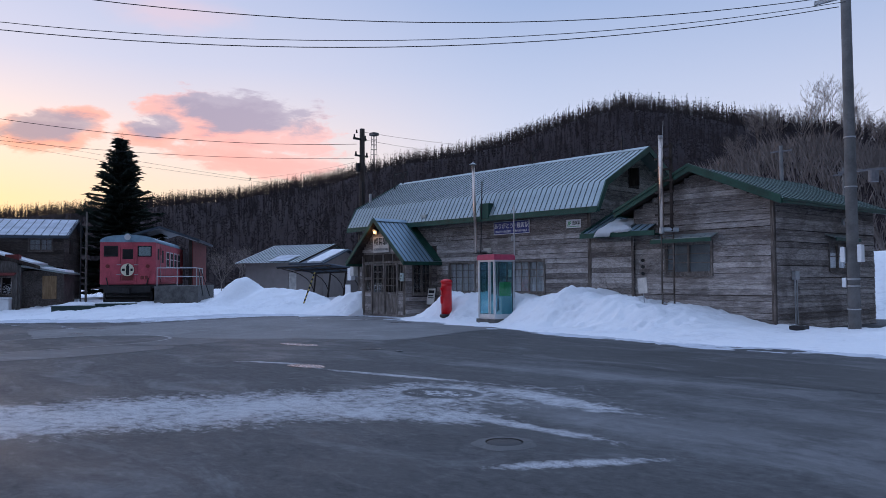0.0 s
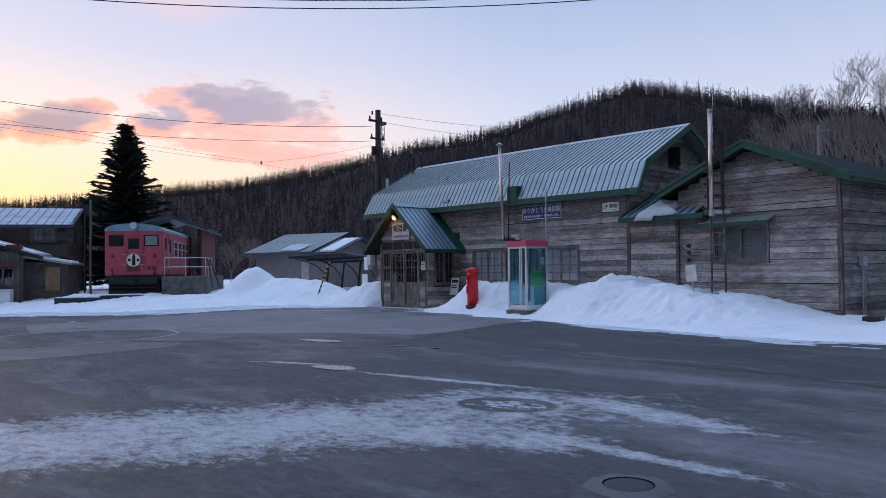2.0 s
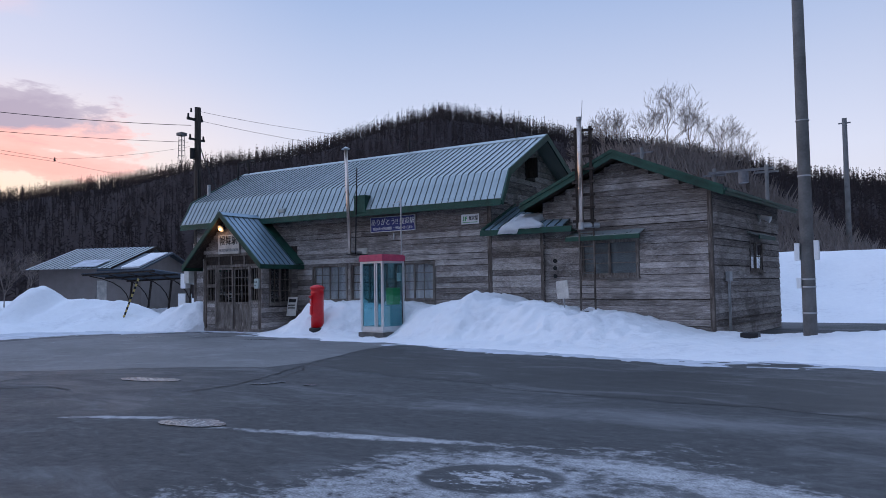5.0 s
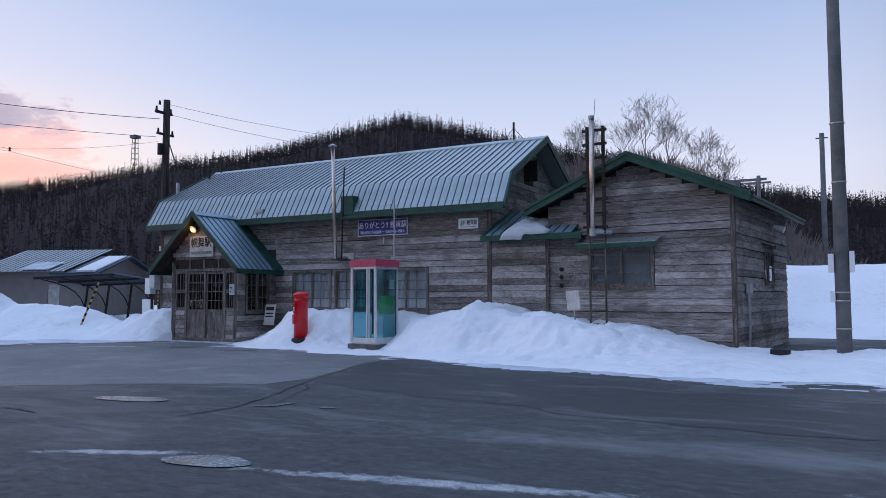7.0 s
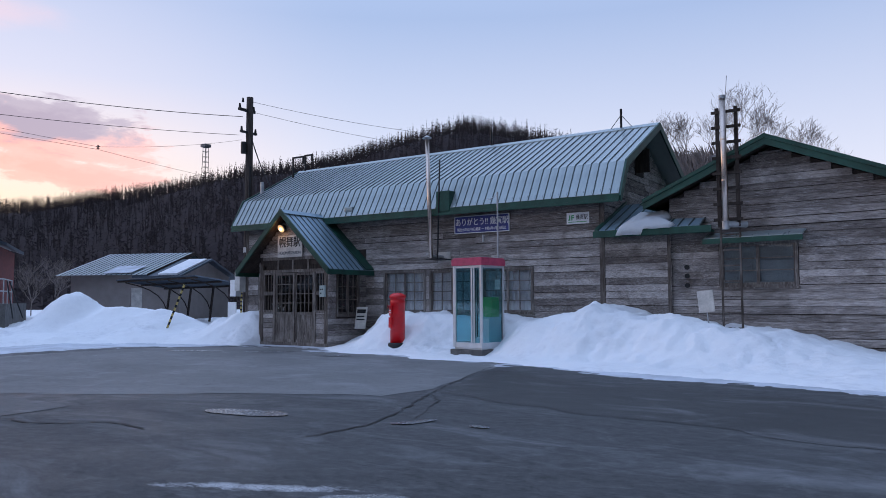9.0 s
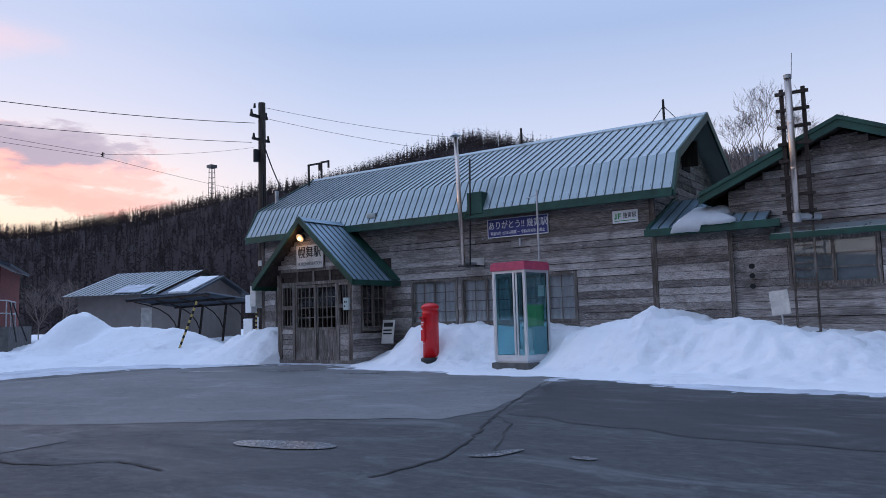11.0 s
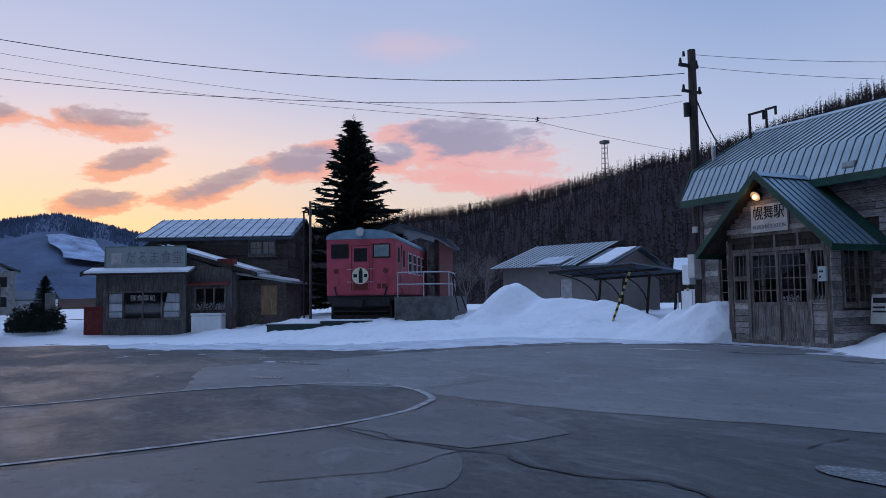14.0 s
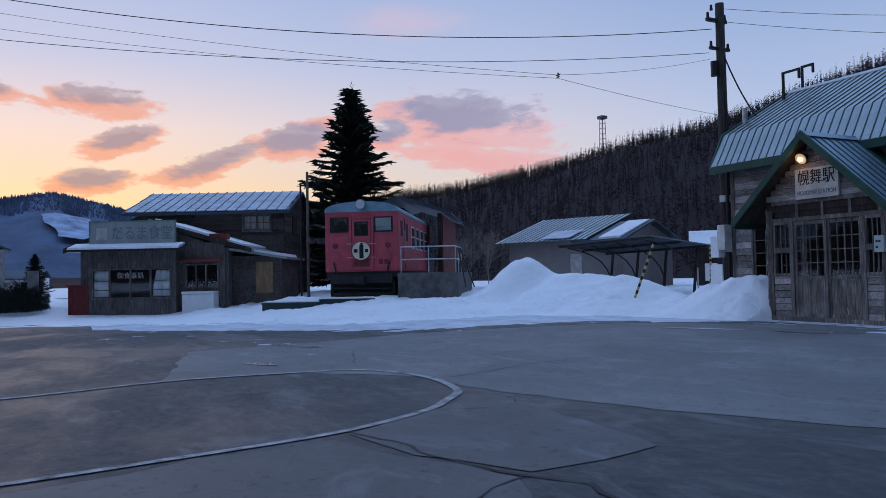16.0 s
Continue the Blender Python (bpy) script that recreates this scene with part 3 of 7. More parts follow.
def seam_panels(parent, profile, x0, x1, pitch, material, name="roof_panel", y0=0.0):
    """Standing-seam sheets side by side along x; profile is the slope's outline (y, z) from the eave up."""
    n = max(1, round((x1 - x0) / pitch))
    w = (x1 - x0) / n
    bm = bmesh.new()
    for a, b, dz in ((0.0, w - 0.026, 0.0), (w - 0.026, w, 0.024)):
        up = [[bm.verts.new((x, y, z + dz)) for y, z in profile] for x in (a, b)]
        dn = [[bm.verts.new((x, y, z - 0.012)) for y, z in profile] for x in (a, b)]
        for i in range(len(profile) - 1):
            bm.faces.new((up[0][i], up[1][i], up[1][i + 1], up[0][i + 1]))
            bm.faces.new((up[0][i], up[0][i + 1], dn[0][i + 1], dn[0][i]))
            bm.faces.new((up[1][i], dn[1][i], dn[1][i + 1], up[1][i + 1]))
        bm.faces.new((up[0][0], dn[0][0], dn[1][0], up[1][0]))
    bmesh.ops.recalc_face_normals(bm, faces=bm.faces)
    me = finish(bm, name, material)
    # ribs take the dark slot, shade painted along each seam
    me.materials.append(M["seam"])
    for p in me.polygons:
        if p.center.x > w - 0.0265:
            p.material_index = 1
    for i in range(n):
        ob = new(name, me)
        ob.parent = parent
        ob.matrix_basis = Matrix.Translation((x0 + i * w, y0, random.uniform(-0.002, 0.002)))


# ---------- ground ----------


def ground_z(x, y):
    """The forecourt falls a little towards the west."""
    t = max(0.0, min(1.0, (11.0 - x) / 7.0)) * max(0.0, min(1.0, (-5.0 - y) / 6.0))
    s = t * t * (3 - 2 * t)
    return -0.17 * s


def sheet(name, x0, x1, y0, y1, step, fz, material, smooth=True):
    nx, ny = int((x1 - x0) / step) + 1, int((y1 - y0) / step) + 1
    xs, ys = np.linspace(x0, x1, nx), np.linspace(y0, y1, ny)
    vs = [(x, y, fz(x, y)) for y in ys for x in xs]
    fs = [(j * nx + i, j * nx + i + 1, (j + 1) * nx + i + 1, (j + 1) * nx + i) for j in range(ny - 1) for i in range(nx - 1)]
    me = bpy.data.meshes.new(name)
    me.from_pydata(vs, [], fs)
    me.materials.append(material)
    if smooth:
        me.shade_smooth()
    return new(name, me)


def axis_steps(fine0, fine1, step, far):
    out = list(np.arange(fine0, fine1 + 0.01, step))
    d = step
    lo, hi = [fine0], [fine1]
    while hi[-1] < far:
        d *= 1.5
        hi.append(hi[-1] + d)
        lo.append(lo[-1] - d)
    return sorted(lo[1:]) + out + hi[1:]


def grid(name, xs, ys, fz, material):
    nx = len(xs)
    vs = [(x, y, fz(x, y)) for y in ys for x in xs]
    fs = [(j * nx + i, j * nx + i + 1, (j + 1) * nx + i + 1, (j + 1) * nx + i) for j in range(len(ys) - 1) for i in range(nx - 1)]
    me = bpy.data.meshes.new(name)
    me.from_pydata(vs, [], fs)
    me.materials.append(material)
    me.shade_smooth()
    return new(name, me)


tagged(grid("ground", axis_steps(-40, 40, 2.0, 2500), axis_steps(-40, 40, 2.0, 2500), lambda x, y: ground_z(x, y) - 0.12, M["snow"]),
       "snow-covered flat valley ground", "ground", kind="structure")
tagged(sheet("road", -60, 60, -60, 9.0, 0.5, ground_z, M["asphalt"]), "damp grey asphalt forecourt with patches and cracks", "road", kind="structure")


def fbm(x, y, s, o=4):
    v, a = 0.0, 1.0
    for _ in range(o):
        v += a * noise.noise((x * s, y * s, 3.7))
        a, s = a * 0.5, s * 2.1
    return v


def clump(x, y, cx, cy, rx, ry, h, ang=0.0, p=1.0):
    ca, sa = math.cos(radians(ang)), math.sin(radians(ang))
    u, v = ((x - cx) * ca + (y - cy) * sa) / rx, ((y - cy) * ca - (x - cx) * sa) / ry
    return h * math.exp(-(abs(u) ** 2 + abs(v) ** 2) ** p)


def sstep(a, b, t):
    t = max(0.0, min(1.0, (t - a) / (b - a)))
    return t * t * (3 - 2 * t)


def bank_z(x, y):
    """Ploughed snow along the station front, from the porch to the pole."""
    edge = np.interp(x, [2.9, 3.6, 5.0, 8.0, 12.0, 15.5, 18.0, 20.0, 26.0], [-1.9, -2.6, -3.6, -3.9, -4.5, -5.4, -5.5, -5.2, -6.0]) + 0.45 * fbm(x, y, 0.55)
    crest = np.interp(x, [3.0, 3.6, 4.4, 6.0, 9.5, 10.9, 11.4, 12.4, 13.4, 15.5, 16.4, 17.3, 18.5, 20, 26], [0.12, 0.55, 0.95, 1.00, 0.84, 0.98, 1.18, 0.94, 0.88, 0.62, 0.46, 0.22, 0.14, 0.22, 0.5])
    d = y - edge
    prof = 0.05 * sstep(-0.05, 0.35, d) + 0.10 * sstep(0.3, 1.4, d)
    rise = np.interp(x, [3.0, 6.0, 8.0, 9.5, 12, 17, 20], [0.5, 0.9, 1.2, 0.8, 0.9, 1.2, 1.5])
    prof += (crest - 0.13) * sstep(rise, rise + 1.7, d)
    dip = 1.0 - 0.65 * math.exp(-(((x - 8.6) / 0.85) ** 2 + ((y + 2.5) / 0.8) ** 2) ** 2) - 0.25 * math.exp(-(((x - 5.9) / 0.5) ** 2 + ((y + 2.6) / 0.6) ** 2))
    lump = fbm(x, y, 0.8) * 0.09 + fbm(x, y, 2.4, 4) * 0.10 + fbm(x, y, 5.5, 3) * 0.035
    z = prof * dip + lump * sstep(0.15, 1.3, d) * min(1.0, crest + 0.2)
    z += (abs(fbm(x, y, 3.0, 3)) * 0.10 - 0.02) * sstep(0.2, 1.0, d) * sstep(9.0, 7.0, x)
    z -= 0.06 * (1 - sstep(-0.25, 0.05, d))
    z += clump(x, y, 11.3, -1.6, 0.5, 0.45, 0.12) + clump(x, y, 15.6, -1.9, 0.35, 0.3, 0.16) + clump(x, y, 12.9, -1.4, 0.6, 0.4, 0.08)
    return z - (0.5 if x < 2.99 and y > -1.85 else 0.0) - 0.4 * sstep(25, 26, x)



def slush_z(x, y):
    """Thin trodden film of snow before the bank and the porch."""
    e = np.interp(x, [-2.0, 0.5, 3.0, 8.0, 12.0, 15.5, 18.0, 20.0, 26.0], [-2.9, -2.6, -3.0, -4.3, -4.9, -5.9, -6.1, -5.8, -6.6])
    d = y - e + 0.75 * fbm(x * 0.55, y * 1.7, 0.9) + 0.30 * fbm(x, y * 1.6, 3.0, 3)
    return ground_z(x, y) + 0.014 * sstep(-0.15, 0.25, d) - 0.008 + 0.01 * fbm(x, y, 4.0, 2) * sstep(0.0, 0.4, d)


tagged(sheet("snow_slush", -2.0, 26, -7.6, -1.2, 0.10, slush_z, M["thin_snow"]), "thin grey slush spread over the asphalt edge", "snow", kind="structure")
tagged(sheet("snow_bank", 2.5, 26, -7.5, 0.02, 0.08, bank_z, M["snow"]), "ploughed bank of old white snow along the station wall", "snow bank")


def west_z(x, y):
    """Snow field and ploughed heaps west of the porch."""
    # distance behind the kerb line of the cleared forecourt
    ex = np.interp(y, [-30, -17.6, -12.5, -9.5, -4.9, -3.3, -2.6, 60], [-16.5, -14.0, -10.3, -7.5, -5.2, -2.6, -0.2, -0.2]) + 0.5 * fbm(x, y, 0.5)
    d = ex - x
    z = 0.05 * sstep(-0.05, 0.4, d) + 0.16 * sstep(0.4, 3.0, d)
    z += clump(x, y, -9.8, -2.6, 0.95, 1.5, 0.95, 20, 1.2) + clump(x, y, -7.9, -1.5, 2.9, 1.6, 0.82, 15) + clump(x, y, -5.6, -0.9, 1.7, 1.3, 0.42, 0)
    z += clump(x, y, -0.9, -1.1, 1.35, 1.1, 0.85, -10, 1.2) + clump(x, y, -2.2, -1.6, 1.0, 0.7, 0.3)
    z += clump(x, y, -12.2, -6.2, 3.2, 2.6, 0.22) + clump(x, y, -15.0, -9.2, 1.3, 0.9, 0.35, 60) + 0.25 * sstep(6.0, 12.0, d)
    z += (fbm(x, y, 0.7) * 0.10 + fbm(x, y, 2.2, 3) * 0.08) * sstep(0.1, 1.2, d)
    z += clump(x, y, -0.9, -1.3, 1.6, 1.3, 1.0) * (fbm(x, y, 4.2, 3) * 0.15 + abs(fbm(x, y, 2.1, 2)) * 0.20)
    z -= 0.07 * (1 - sstep(-0.3, 0.05, d))
    z -= max(0.0, z - 0.05) * 0.9 * sstep(-11.6, -13.4, y) * sstep(-23.5, -19.0, x)
    return z - 0.04 + ground_z(x, y) - (0.6 if x > 0.05 else 0)


tagged(sheet("snow_drift", -34, 0.3, -22, 16, 0.14, west_z, M["snow"]), "heaped snow beside the cleared yard", "snow bank")


def west_slush_z(x, y):
    """Trodden film of snow and ice before the western heaps."""
    e = np.interp(y, [-17.6, -12.5, -9.5, -4.9, -3.3, -2.6], [-12.0, -8.0, -4.8, -2.2, -0.4, 1.0])
    d = e - x + 0.9 * fbm(x * 1.5, y * 0.6, 0.8) + 0.35 * fbm(x * 1.5, y, 2.6, 3)
    return ground_z(x, y) + 0.018 * sstep(-0.1, 0.3, d) - 0.008 + 0.012 * fbm(x * 1.6, y * 0.7, 2.5, 3)


tagged(sheet("snow_slush", -14, -0.3, -16, -2.0, 0.12, west_slush_z, M["thin_snow"]), "thin slush before the heaped snow", "snow", kind="structure")


def east_z(x, y):
    return 2.9 * sstep(11.0, 20.0, y + fbm(x, y, 0.12) * 1.5) + fbm(x, y, 0.4) * 0.15 * sstep(8, 11, y) - 0.2 * (1 - sstep(7.5, 9.0, y)) - 0.02


tagged(sheet("snow_field", 6.0, 70, 7.0, 60, 0.6, east_z, M["snow"]), "deep snow field behind the station yard", "snow bank")

# ---------- hills ----------
RIDGE_AZ = [60, 76, 88, 93.8, 97.4, 99.3, 102.2, 108, 112.3, 117.7, 121.8, 126.4, 131.5, 137.2, 143.6, 150.8, 156.7, 162.3, 167.4, 171, 174, 177, 190]
RIDGE_EL = [4.2, 4.8, 5.2, 6.0, 7.0, 7.6, 8.4, 9.8, 10.6, 12.0, 12.7, 11.6, 10.2, 9.0, 7.8, 6.4, 5.6, 4.9, 4.3, 3.4, 1.6, 0.2, 0.0]
HC = (17.0, -18.0)   # the hill is laid out round this spot of the yard


def hill_r(az):
    return np.interp(az, [60, 100, 122, 145, 170, 190], [330, 300, 340, 420, 520, 560])


def hill_point(az, k):
    """k: 0 at the foot, 1 on the ridge, beyond that the back."""
    r0 = hill_r(az)
    top = 1.5 + math.tan(radians(np.interp(az, RIDGE_AZ, RIDGE_EL))) * r0
    r = r0 * (0.34 + 0.66 * k)
    z = top * (sstep(0, 1, k) * 0.55 + 0.45 * k) if k <= 1 else top * (1 - (k - 1) * 0.5)
    x, y = HC[0] + r * math.cos(radians(az)), HC[1] + r * math.sin(radians(az))
    return x, y, z + fbm(x, y, 0.012) * 5 * min(1.0, k * 1.5) * (0.35 if k > 0.9 else 1.0) - 1.0 * (1 - min(1, k * 6))


azs = np.arange(58, 192, 0.8)
ks = np.concatenate([np.linspace(0, 1, 22), [1.15, 1.4]])
vs = [hill_point(a, k) for k in ks for a in azs]
na = len(azs)
fs = [(j * na + i, (j + 1) * na + i, (j + 1) * na + i + 1, j * na + i + 1) for j in range(len(ks) - 1) for i in range(na - 1)]
me = bpy.data.meshes.new("hill")
me.from_pydata(vs, [], fs)
me.materials.append(M["hill"])
me.shade_smooth()
tagged(new("hill", me), "dark wooded hill behind the station", "hill", kind="structure")

# bare larches over the slope and along the skyline
rnd = random.Random(5)
V, F = [], []


def stem(x, y, z, h, rad):
    """A thin trunk with a narrow, ragged crown of short boughs."""
    a0 = rnd.uniform(0, 6.28)
    n = len(V)
    for i in range(3):
        V.append((x + 0.13 * math.cos(a0 + i * 2.1), y + 0.13 * math.sin(a0 + i * 2.1), z - 1))
    V.append((x, y, z + h))
    F.extend(((n, n + 1, n + 3), (n + 1, n + 2, n + 3), (n + 2, n, n + 3)))
    for i in range(9):
        t = 0.08 + 0.90 * (i + rnd.random()) / 9
        a = rnd.uniform(0, 6.28)
        ln = rad * (1.25 - t) * rnd.uniform(0.6, 1.2)
        zz = z + h * t
        k = len(V)
        V.extend(((x, y, zz + 0.10), (x, y, zz - 0.32), (x + ln * math.cos(a), y + ln * math.sin(a), zz + 0.35 * ln)))
        F.append((k, k + 1, k + 2))


for i in range(15000):
    k = 1.0 - 0.99 * rnd.random() ** (5.0 if i % 2 else 1.6)
    x, y, z = hill_point(rnd.uniform(76, 174.5), min(1.02, k))
    stem(x, y, z, rnd.uniform(4.0, 8.8), rnd.uniform(0.8, 1.7))
me = bpy.data.meshes.new("larch_wood")
me.from_pydata(V, [], F)
me.materials.append(M["larch"])
tagged(new("larch_wood", me), "bare dark larch trees covering the hill", "trees", kind="stuff")

# far mountain in the west, haze painted as blue, and its cleared snowy slope
az2 = np.arange(168, 216, 0.5)
el2 = lambda a: np.interp(a, [168, 172, 175.5, 178.8, 181, 183.9, 187, 192, 200, 216], [3.4, 4.0, 4.7, 5.5, 6.05, 5.6, 4.8, 4.2, 4.6, 3.0])
vs = []
for k in np.linspace(0, 1, 12):
    for a in az2:
        r = 1900 - 700 * (1 - k)
        vs.append((HC[0] + r * math.cos(radians(a)), HC[1] + r * math.sin(radians(a)), -3 + (math.tan(radians(el2(a))) * 1900 + 4) * k ** 0.9 + fbm(a, k, 0.7) * 6 * min(k * 2, 1)))
n2_ = len(az2)
fs = [(j * n2_ + i, (j + 1) * n2_ + i, (j + 1) * n2_ + i + 1, j * n2_ + i + 1) for j in range(11) for i in range(n2_ - 1)]
me = bpy.data.meshes.new("far_mountain")
me.from_pydata(vs, [], fs)
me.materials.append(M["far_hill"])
me.shade_smooth()
tagged(new("far_mountain", me), "distant wooded mountain under the dawn, haze painted in as blue", "mountain", kind="structure")

rnd = random.Random(77)
V, F = [], []
for i in range(5200):
    a, k = rnd.uniform(170, 196), 1.0 - 0.30 * rnd.random() ** 1.8
    r = 1900 - 700 * (1 - k)
    x, y, z = HC[0] + r * math.cos(radians(a)), HC[1] + r * math.sin(radians(a)), -6 + (math.tan(radians(el2(a))) * 1900 + 4) * k ** 0.9
    h, w = rnd.uniform(6, 13), rnd.uniform(1.4, 3.0)
    n = len(V)
    V.extend(((x, y - w, z), (x, y + w, z), (x + w, y, z), (x, y, z + h)))
    F.extend(((n, n + 1, n + 3), (n + 1, n + 2, n + 3), (n + 2, n, n + 3)))
me = bpy.data.meshes.new("far_wood")
me.from_pydata(V, [], F)
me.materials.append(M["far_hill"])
tagged(new("far_wood", me), "distant woods over the mountain, tinted blue for haze", "trees", kind="stuff")

# snowy cleared slope on the mountain, its colour dulled blue for haze
vs = []
for k in np.linspace(0.34, 0.62, 8):
    for a in np.linspace(178.2, 181.4, 9):
        a2 = a + (k - 0.48) * 5.0 + 0.5 * noise.noise((a * 2.0, k * 9.0, 0))
        r = 1880 - 700 * (1 - k)
        vs.append((HC[0] + r * math.cos(radians(a2)), HC[1] + r * math.sin(radians(a2)), 2 + (math.tan(radians(el2(a2))) * 1900 + 4) * k ** 0.9))
me = bpy.data.meshes.new("mountain_clearing")
me.from_pydata(vs, [], [(j * 9 + i, (j + 1) * 9 + i, (j + 1) * 9 + i + 1, j * 9 + i + 1) for j in range(7) for i in range(8)])
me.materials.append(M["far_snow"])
tagged(new("mountain_clearing", me), "snowy clearing on the far mountain, colour dulled for haze", "hill", kind="structure")

# low ridge closing the valley south and east; unseen, added to darken window reflections
vs = []
azb = np.arange(212, 424, 2.0)
for k in np.linspace(0, 1, 8):
    for a in azb:
        r = 420 + 500 * k
        vs.append((HC[0] + r * math.cos(radians(a)), HC[1] + r * math.sin(radians(a)), -2 + (math.tan(radians(4.6 + 1.2 * math.sin(a * 0.09))) * 920) * k ** 0.9))
nb_ = len(azb)
me = bpy.data.meshes.new("unseen_ridge")
me.from_pydata(vs, [], [(j * nb_ + i, (j + 1) * nb_ + i, (j + 1) * nb_ + i + 1, j * nb_ + i + 1) for j in range(7) for i in range(nb_ - 1)])
me.materials.append(M["hill"])
me.shade_smooth()
tagged(new("unseen_ridge", me), "unseen low dark ridge added across the valley", "hill", kind="structure")

# ---------- station, main building ----------
EAVE = [(-0.42, 4.09), (0.10, 5.00), (2.92, 6.50)]      # front slope, eave to ridge (y, z)
MX0, MX1, MDEP = -2.62, 10.92, 5.84
WINS = [(3.72, 1.05, 5.22, 2.25), (5.46, 1.05, 6.96, 2.25), (7.30, 1.05, 8.84, 2.25)]

station = thing("station_house", "weathered wooden railway station with a green sheet-metal roof", "station")


def gambrel_range(z):
    """The y range of the gable wall at a height."""
    y = np.interp(z, [0, 4.15, 5.00, 6.42], [0.0, 0.0, 0.14, 2.90])
    return (y, MDEP - y)


def wall_with_holes(x0, x1, z0, z1, y0, y1, holes):
    """A wall slab along x with openings that go through it."""
    bm = bmesh.new()
    xs = sorted({x0, x1, *[h[0] for h in holes], *[h[2] for h in holes]})
    for a, b in zip(xs, xs[1:]):
        cuts = sorted((h[1], h[3]) for h in holes if h[0] <= a and h[2] >= b)
        z = z0
        for c0, c1 in cuts:
            if c0 > z:
                bm_box(bm, a, y0, z, b, y1, c0)
            z = c1
        bm_box(bm, a, y0, z, b, y1, z1)
    return bm


bm = wall_with_holes(MX0, MX1, -0.1, 4.35, 0.0, 0.14, WINS + [(-1.95, 0.9, -0.45, 2.35), (0.55, 0.0, 2.45, 2.2)])
part("wall_front", bm, M["backing"], station)
bm = bmesh.new()
prof = [(0.14, -0.1), (MDEP, -0.1), (MDEP, 4.2), (MDEP - 0.14, 4.95), (2.92, 6.40), (0.14, 4.95)]
bm_prism(bm, prof, 0.14, Matrix.Translation((MX1, 0, 0)) @ Matrix.Rotation(radians(90), 4, "Z"))
part("wall_gable", bm, M["backing"], station)
bm = bmesh.new()
bm_prism(bm, prof, 0.14, Matrix.Translation((MX0 + 0.14, 0, 0)) @ Matrix.Rotation(radians(90), 4, "Z"))
part("wall_gable", bm, M["backing"], station)
part("wall_back", boxes((MX0 + 0.14, MDEP - 0.14, -0.1, MX1 - 0.14, MDEP - 0.001, 4.3)), M["post"], station)
# floor and partition carry the room's darkness in their colour
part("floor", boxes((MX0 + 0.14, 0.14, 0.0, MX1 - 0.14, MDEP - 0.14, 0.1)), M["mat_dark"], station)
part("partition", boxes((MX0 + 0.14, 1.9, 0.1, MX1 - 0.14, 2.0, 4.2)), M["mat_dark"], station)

front = new("front_boarding")
front.parent = station
front.matrix_basis = Matrix.Translation((MX0, -0.004, 0))
clad(front, MX1 - MX0, 0.0, 4.12, 0.178, [(a - MX0 - 0.06, b - 0.06, c - MX0 + 0.06, d + 0.06) for a, b, c, d in WINS] + [(-1.95 - MX0 - 0.06, 0.84, -0.45 - MX0 + 0.06, 2.41), (2.66, -1, 5.56, 3.1)], seed=3)
side = new("gable_boarding")
side.parent = station
side.matrix_basis = Matrix.Translation((MX1 + 0.004, 0, 0)) @ Matrix.Rotation(radians(90), 4, "Z")
clad(side, MDEP, 2.2, 6.30, 0.19, [(2.45, 5.0, 3.15, 5.75)], lambda z: gambrel_range(z), seed=8, piece=3.2)
part("corner_board", boxes((MX1 - 0.09, -0.045, -0.05, MX1 + 0.045, 0.0, 4.15)), M["post"], station)
part("corner_board", boxes((MX0 - 0.04, -0.045, -0.05, MX0 + 0.09, 0.0, 4.15)), M["post"], station)
hatch = part("gable_hatch", boxes((MX1 + 0.005, 2.45, 5.0, MX1 + 0.06, 3.15, 5.75), (MX1 + 0.06, 2.50, 5.05, MX1 + 0.45, 2.54, 5.72)), M["dark_wood"], station, "dark timber loft hatch")

roof = new("roof")
roof.parent = station
RX0, RX1 = MX0 - 0.36, MX1 + 0.62
seam_panels(roof, EAVE, RX0, RX1, 0.235, M["roof"])
part("back_slope", (lambda bm: (bm_prism(bm, [(2.92, 6.49), (5.74, 4.99), (6.26, 4.08), (6.20, 4.06), (5.68, 4.93), (2.92, 6.40)], RX1 - RX0, Matrix.Translation((RX1, 0, 0)) @ Matrix.Rotation(radians(90), 4, "Z")), bm)[1])(bmesh.new()), M["roof"], roof)
part("ridge_cap", (lambda bm: (bm_prism(bm, [(2.78, 6.42), (2.78, 6.46), (2.92, 6.56), (3.06, 6.46), (3.06, 6.42), (2.92, 6.50)], RX1 - RX0 + 0.04, Matrix.Translation((RX1 + 0.02, 0, 0)) @ Matrix.Rotation(radians(90), 4, "Z")), bm)[1])(bmesh.new()), M["roof"], roof)


def verge(x, w, name="bargeboard"):
    bm = bmesh.new()
    outer = [(-0.46, 4.02), (0.06, 5.03), (2.92, 6.555), (5.78, 5.03), (6.30, 4.02)]
    inner = [(6.22, 3.88), (5.66, 4.85), (2.92, 6.33), (0.18, 4.85), (-0.38, 3.88)]
    for q in range(4):
        bm2 = [outer[q], outer[q + 1], inner[3 - q], inner[4 - q]]
        bm_prism(bm, bm2, w, Matrix.Translation((x, 0, 0)) @ Matrix.Rotation(radians(90), 4, "Z"))
    return part(name, bm, M["green"], roof, "dark green painted bargeboard")


verge(RX1 + 0.045, 0.05)
verge(RX0 + 0.005, 0.05)
part("fascia", boxes((RX0 + 0.01, -0.45, 3.90, RX1 - 0.01, -0.40, 4.07)), M["green"], roof, "dark green painted eaves board")
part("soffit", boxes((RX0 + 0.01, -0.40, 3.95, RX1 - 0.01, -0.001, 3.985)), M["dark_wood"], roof)
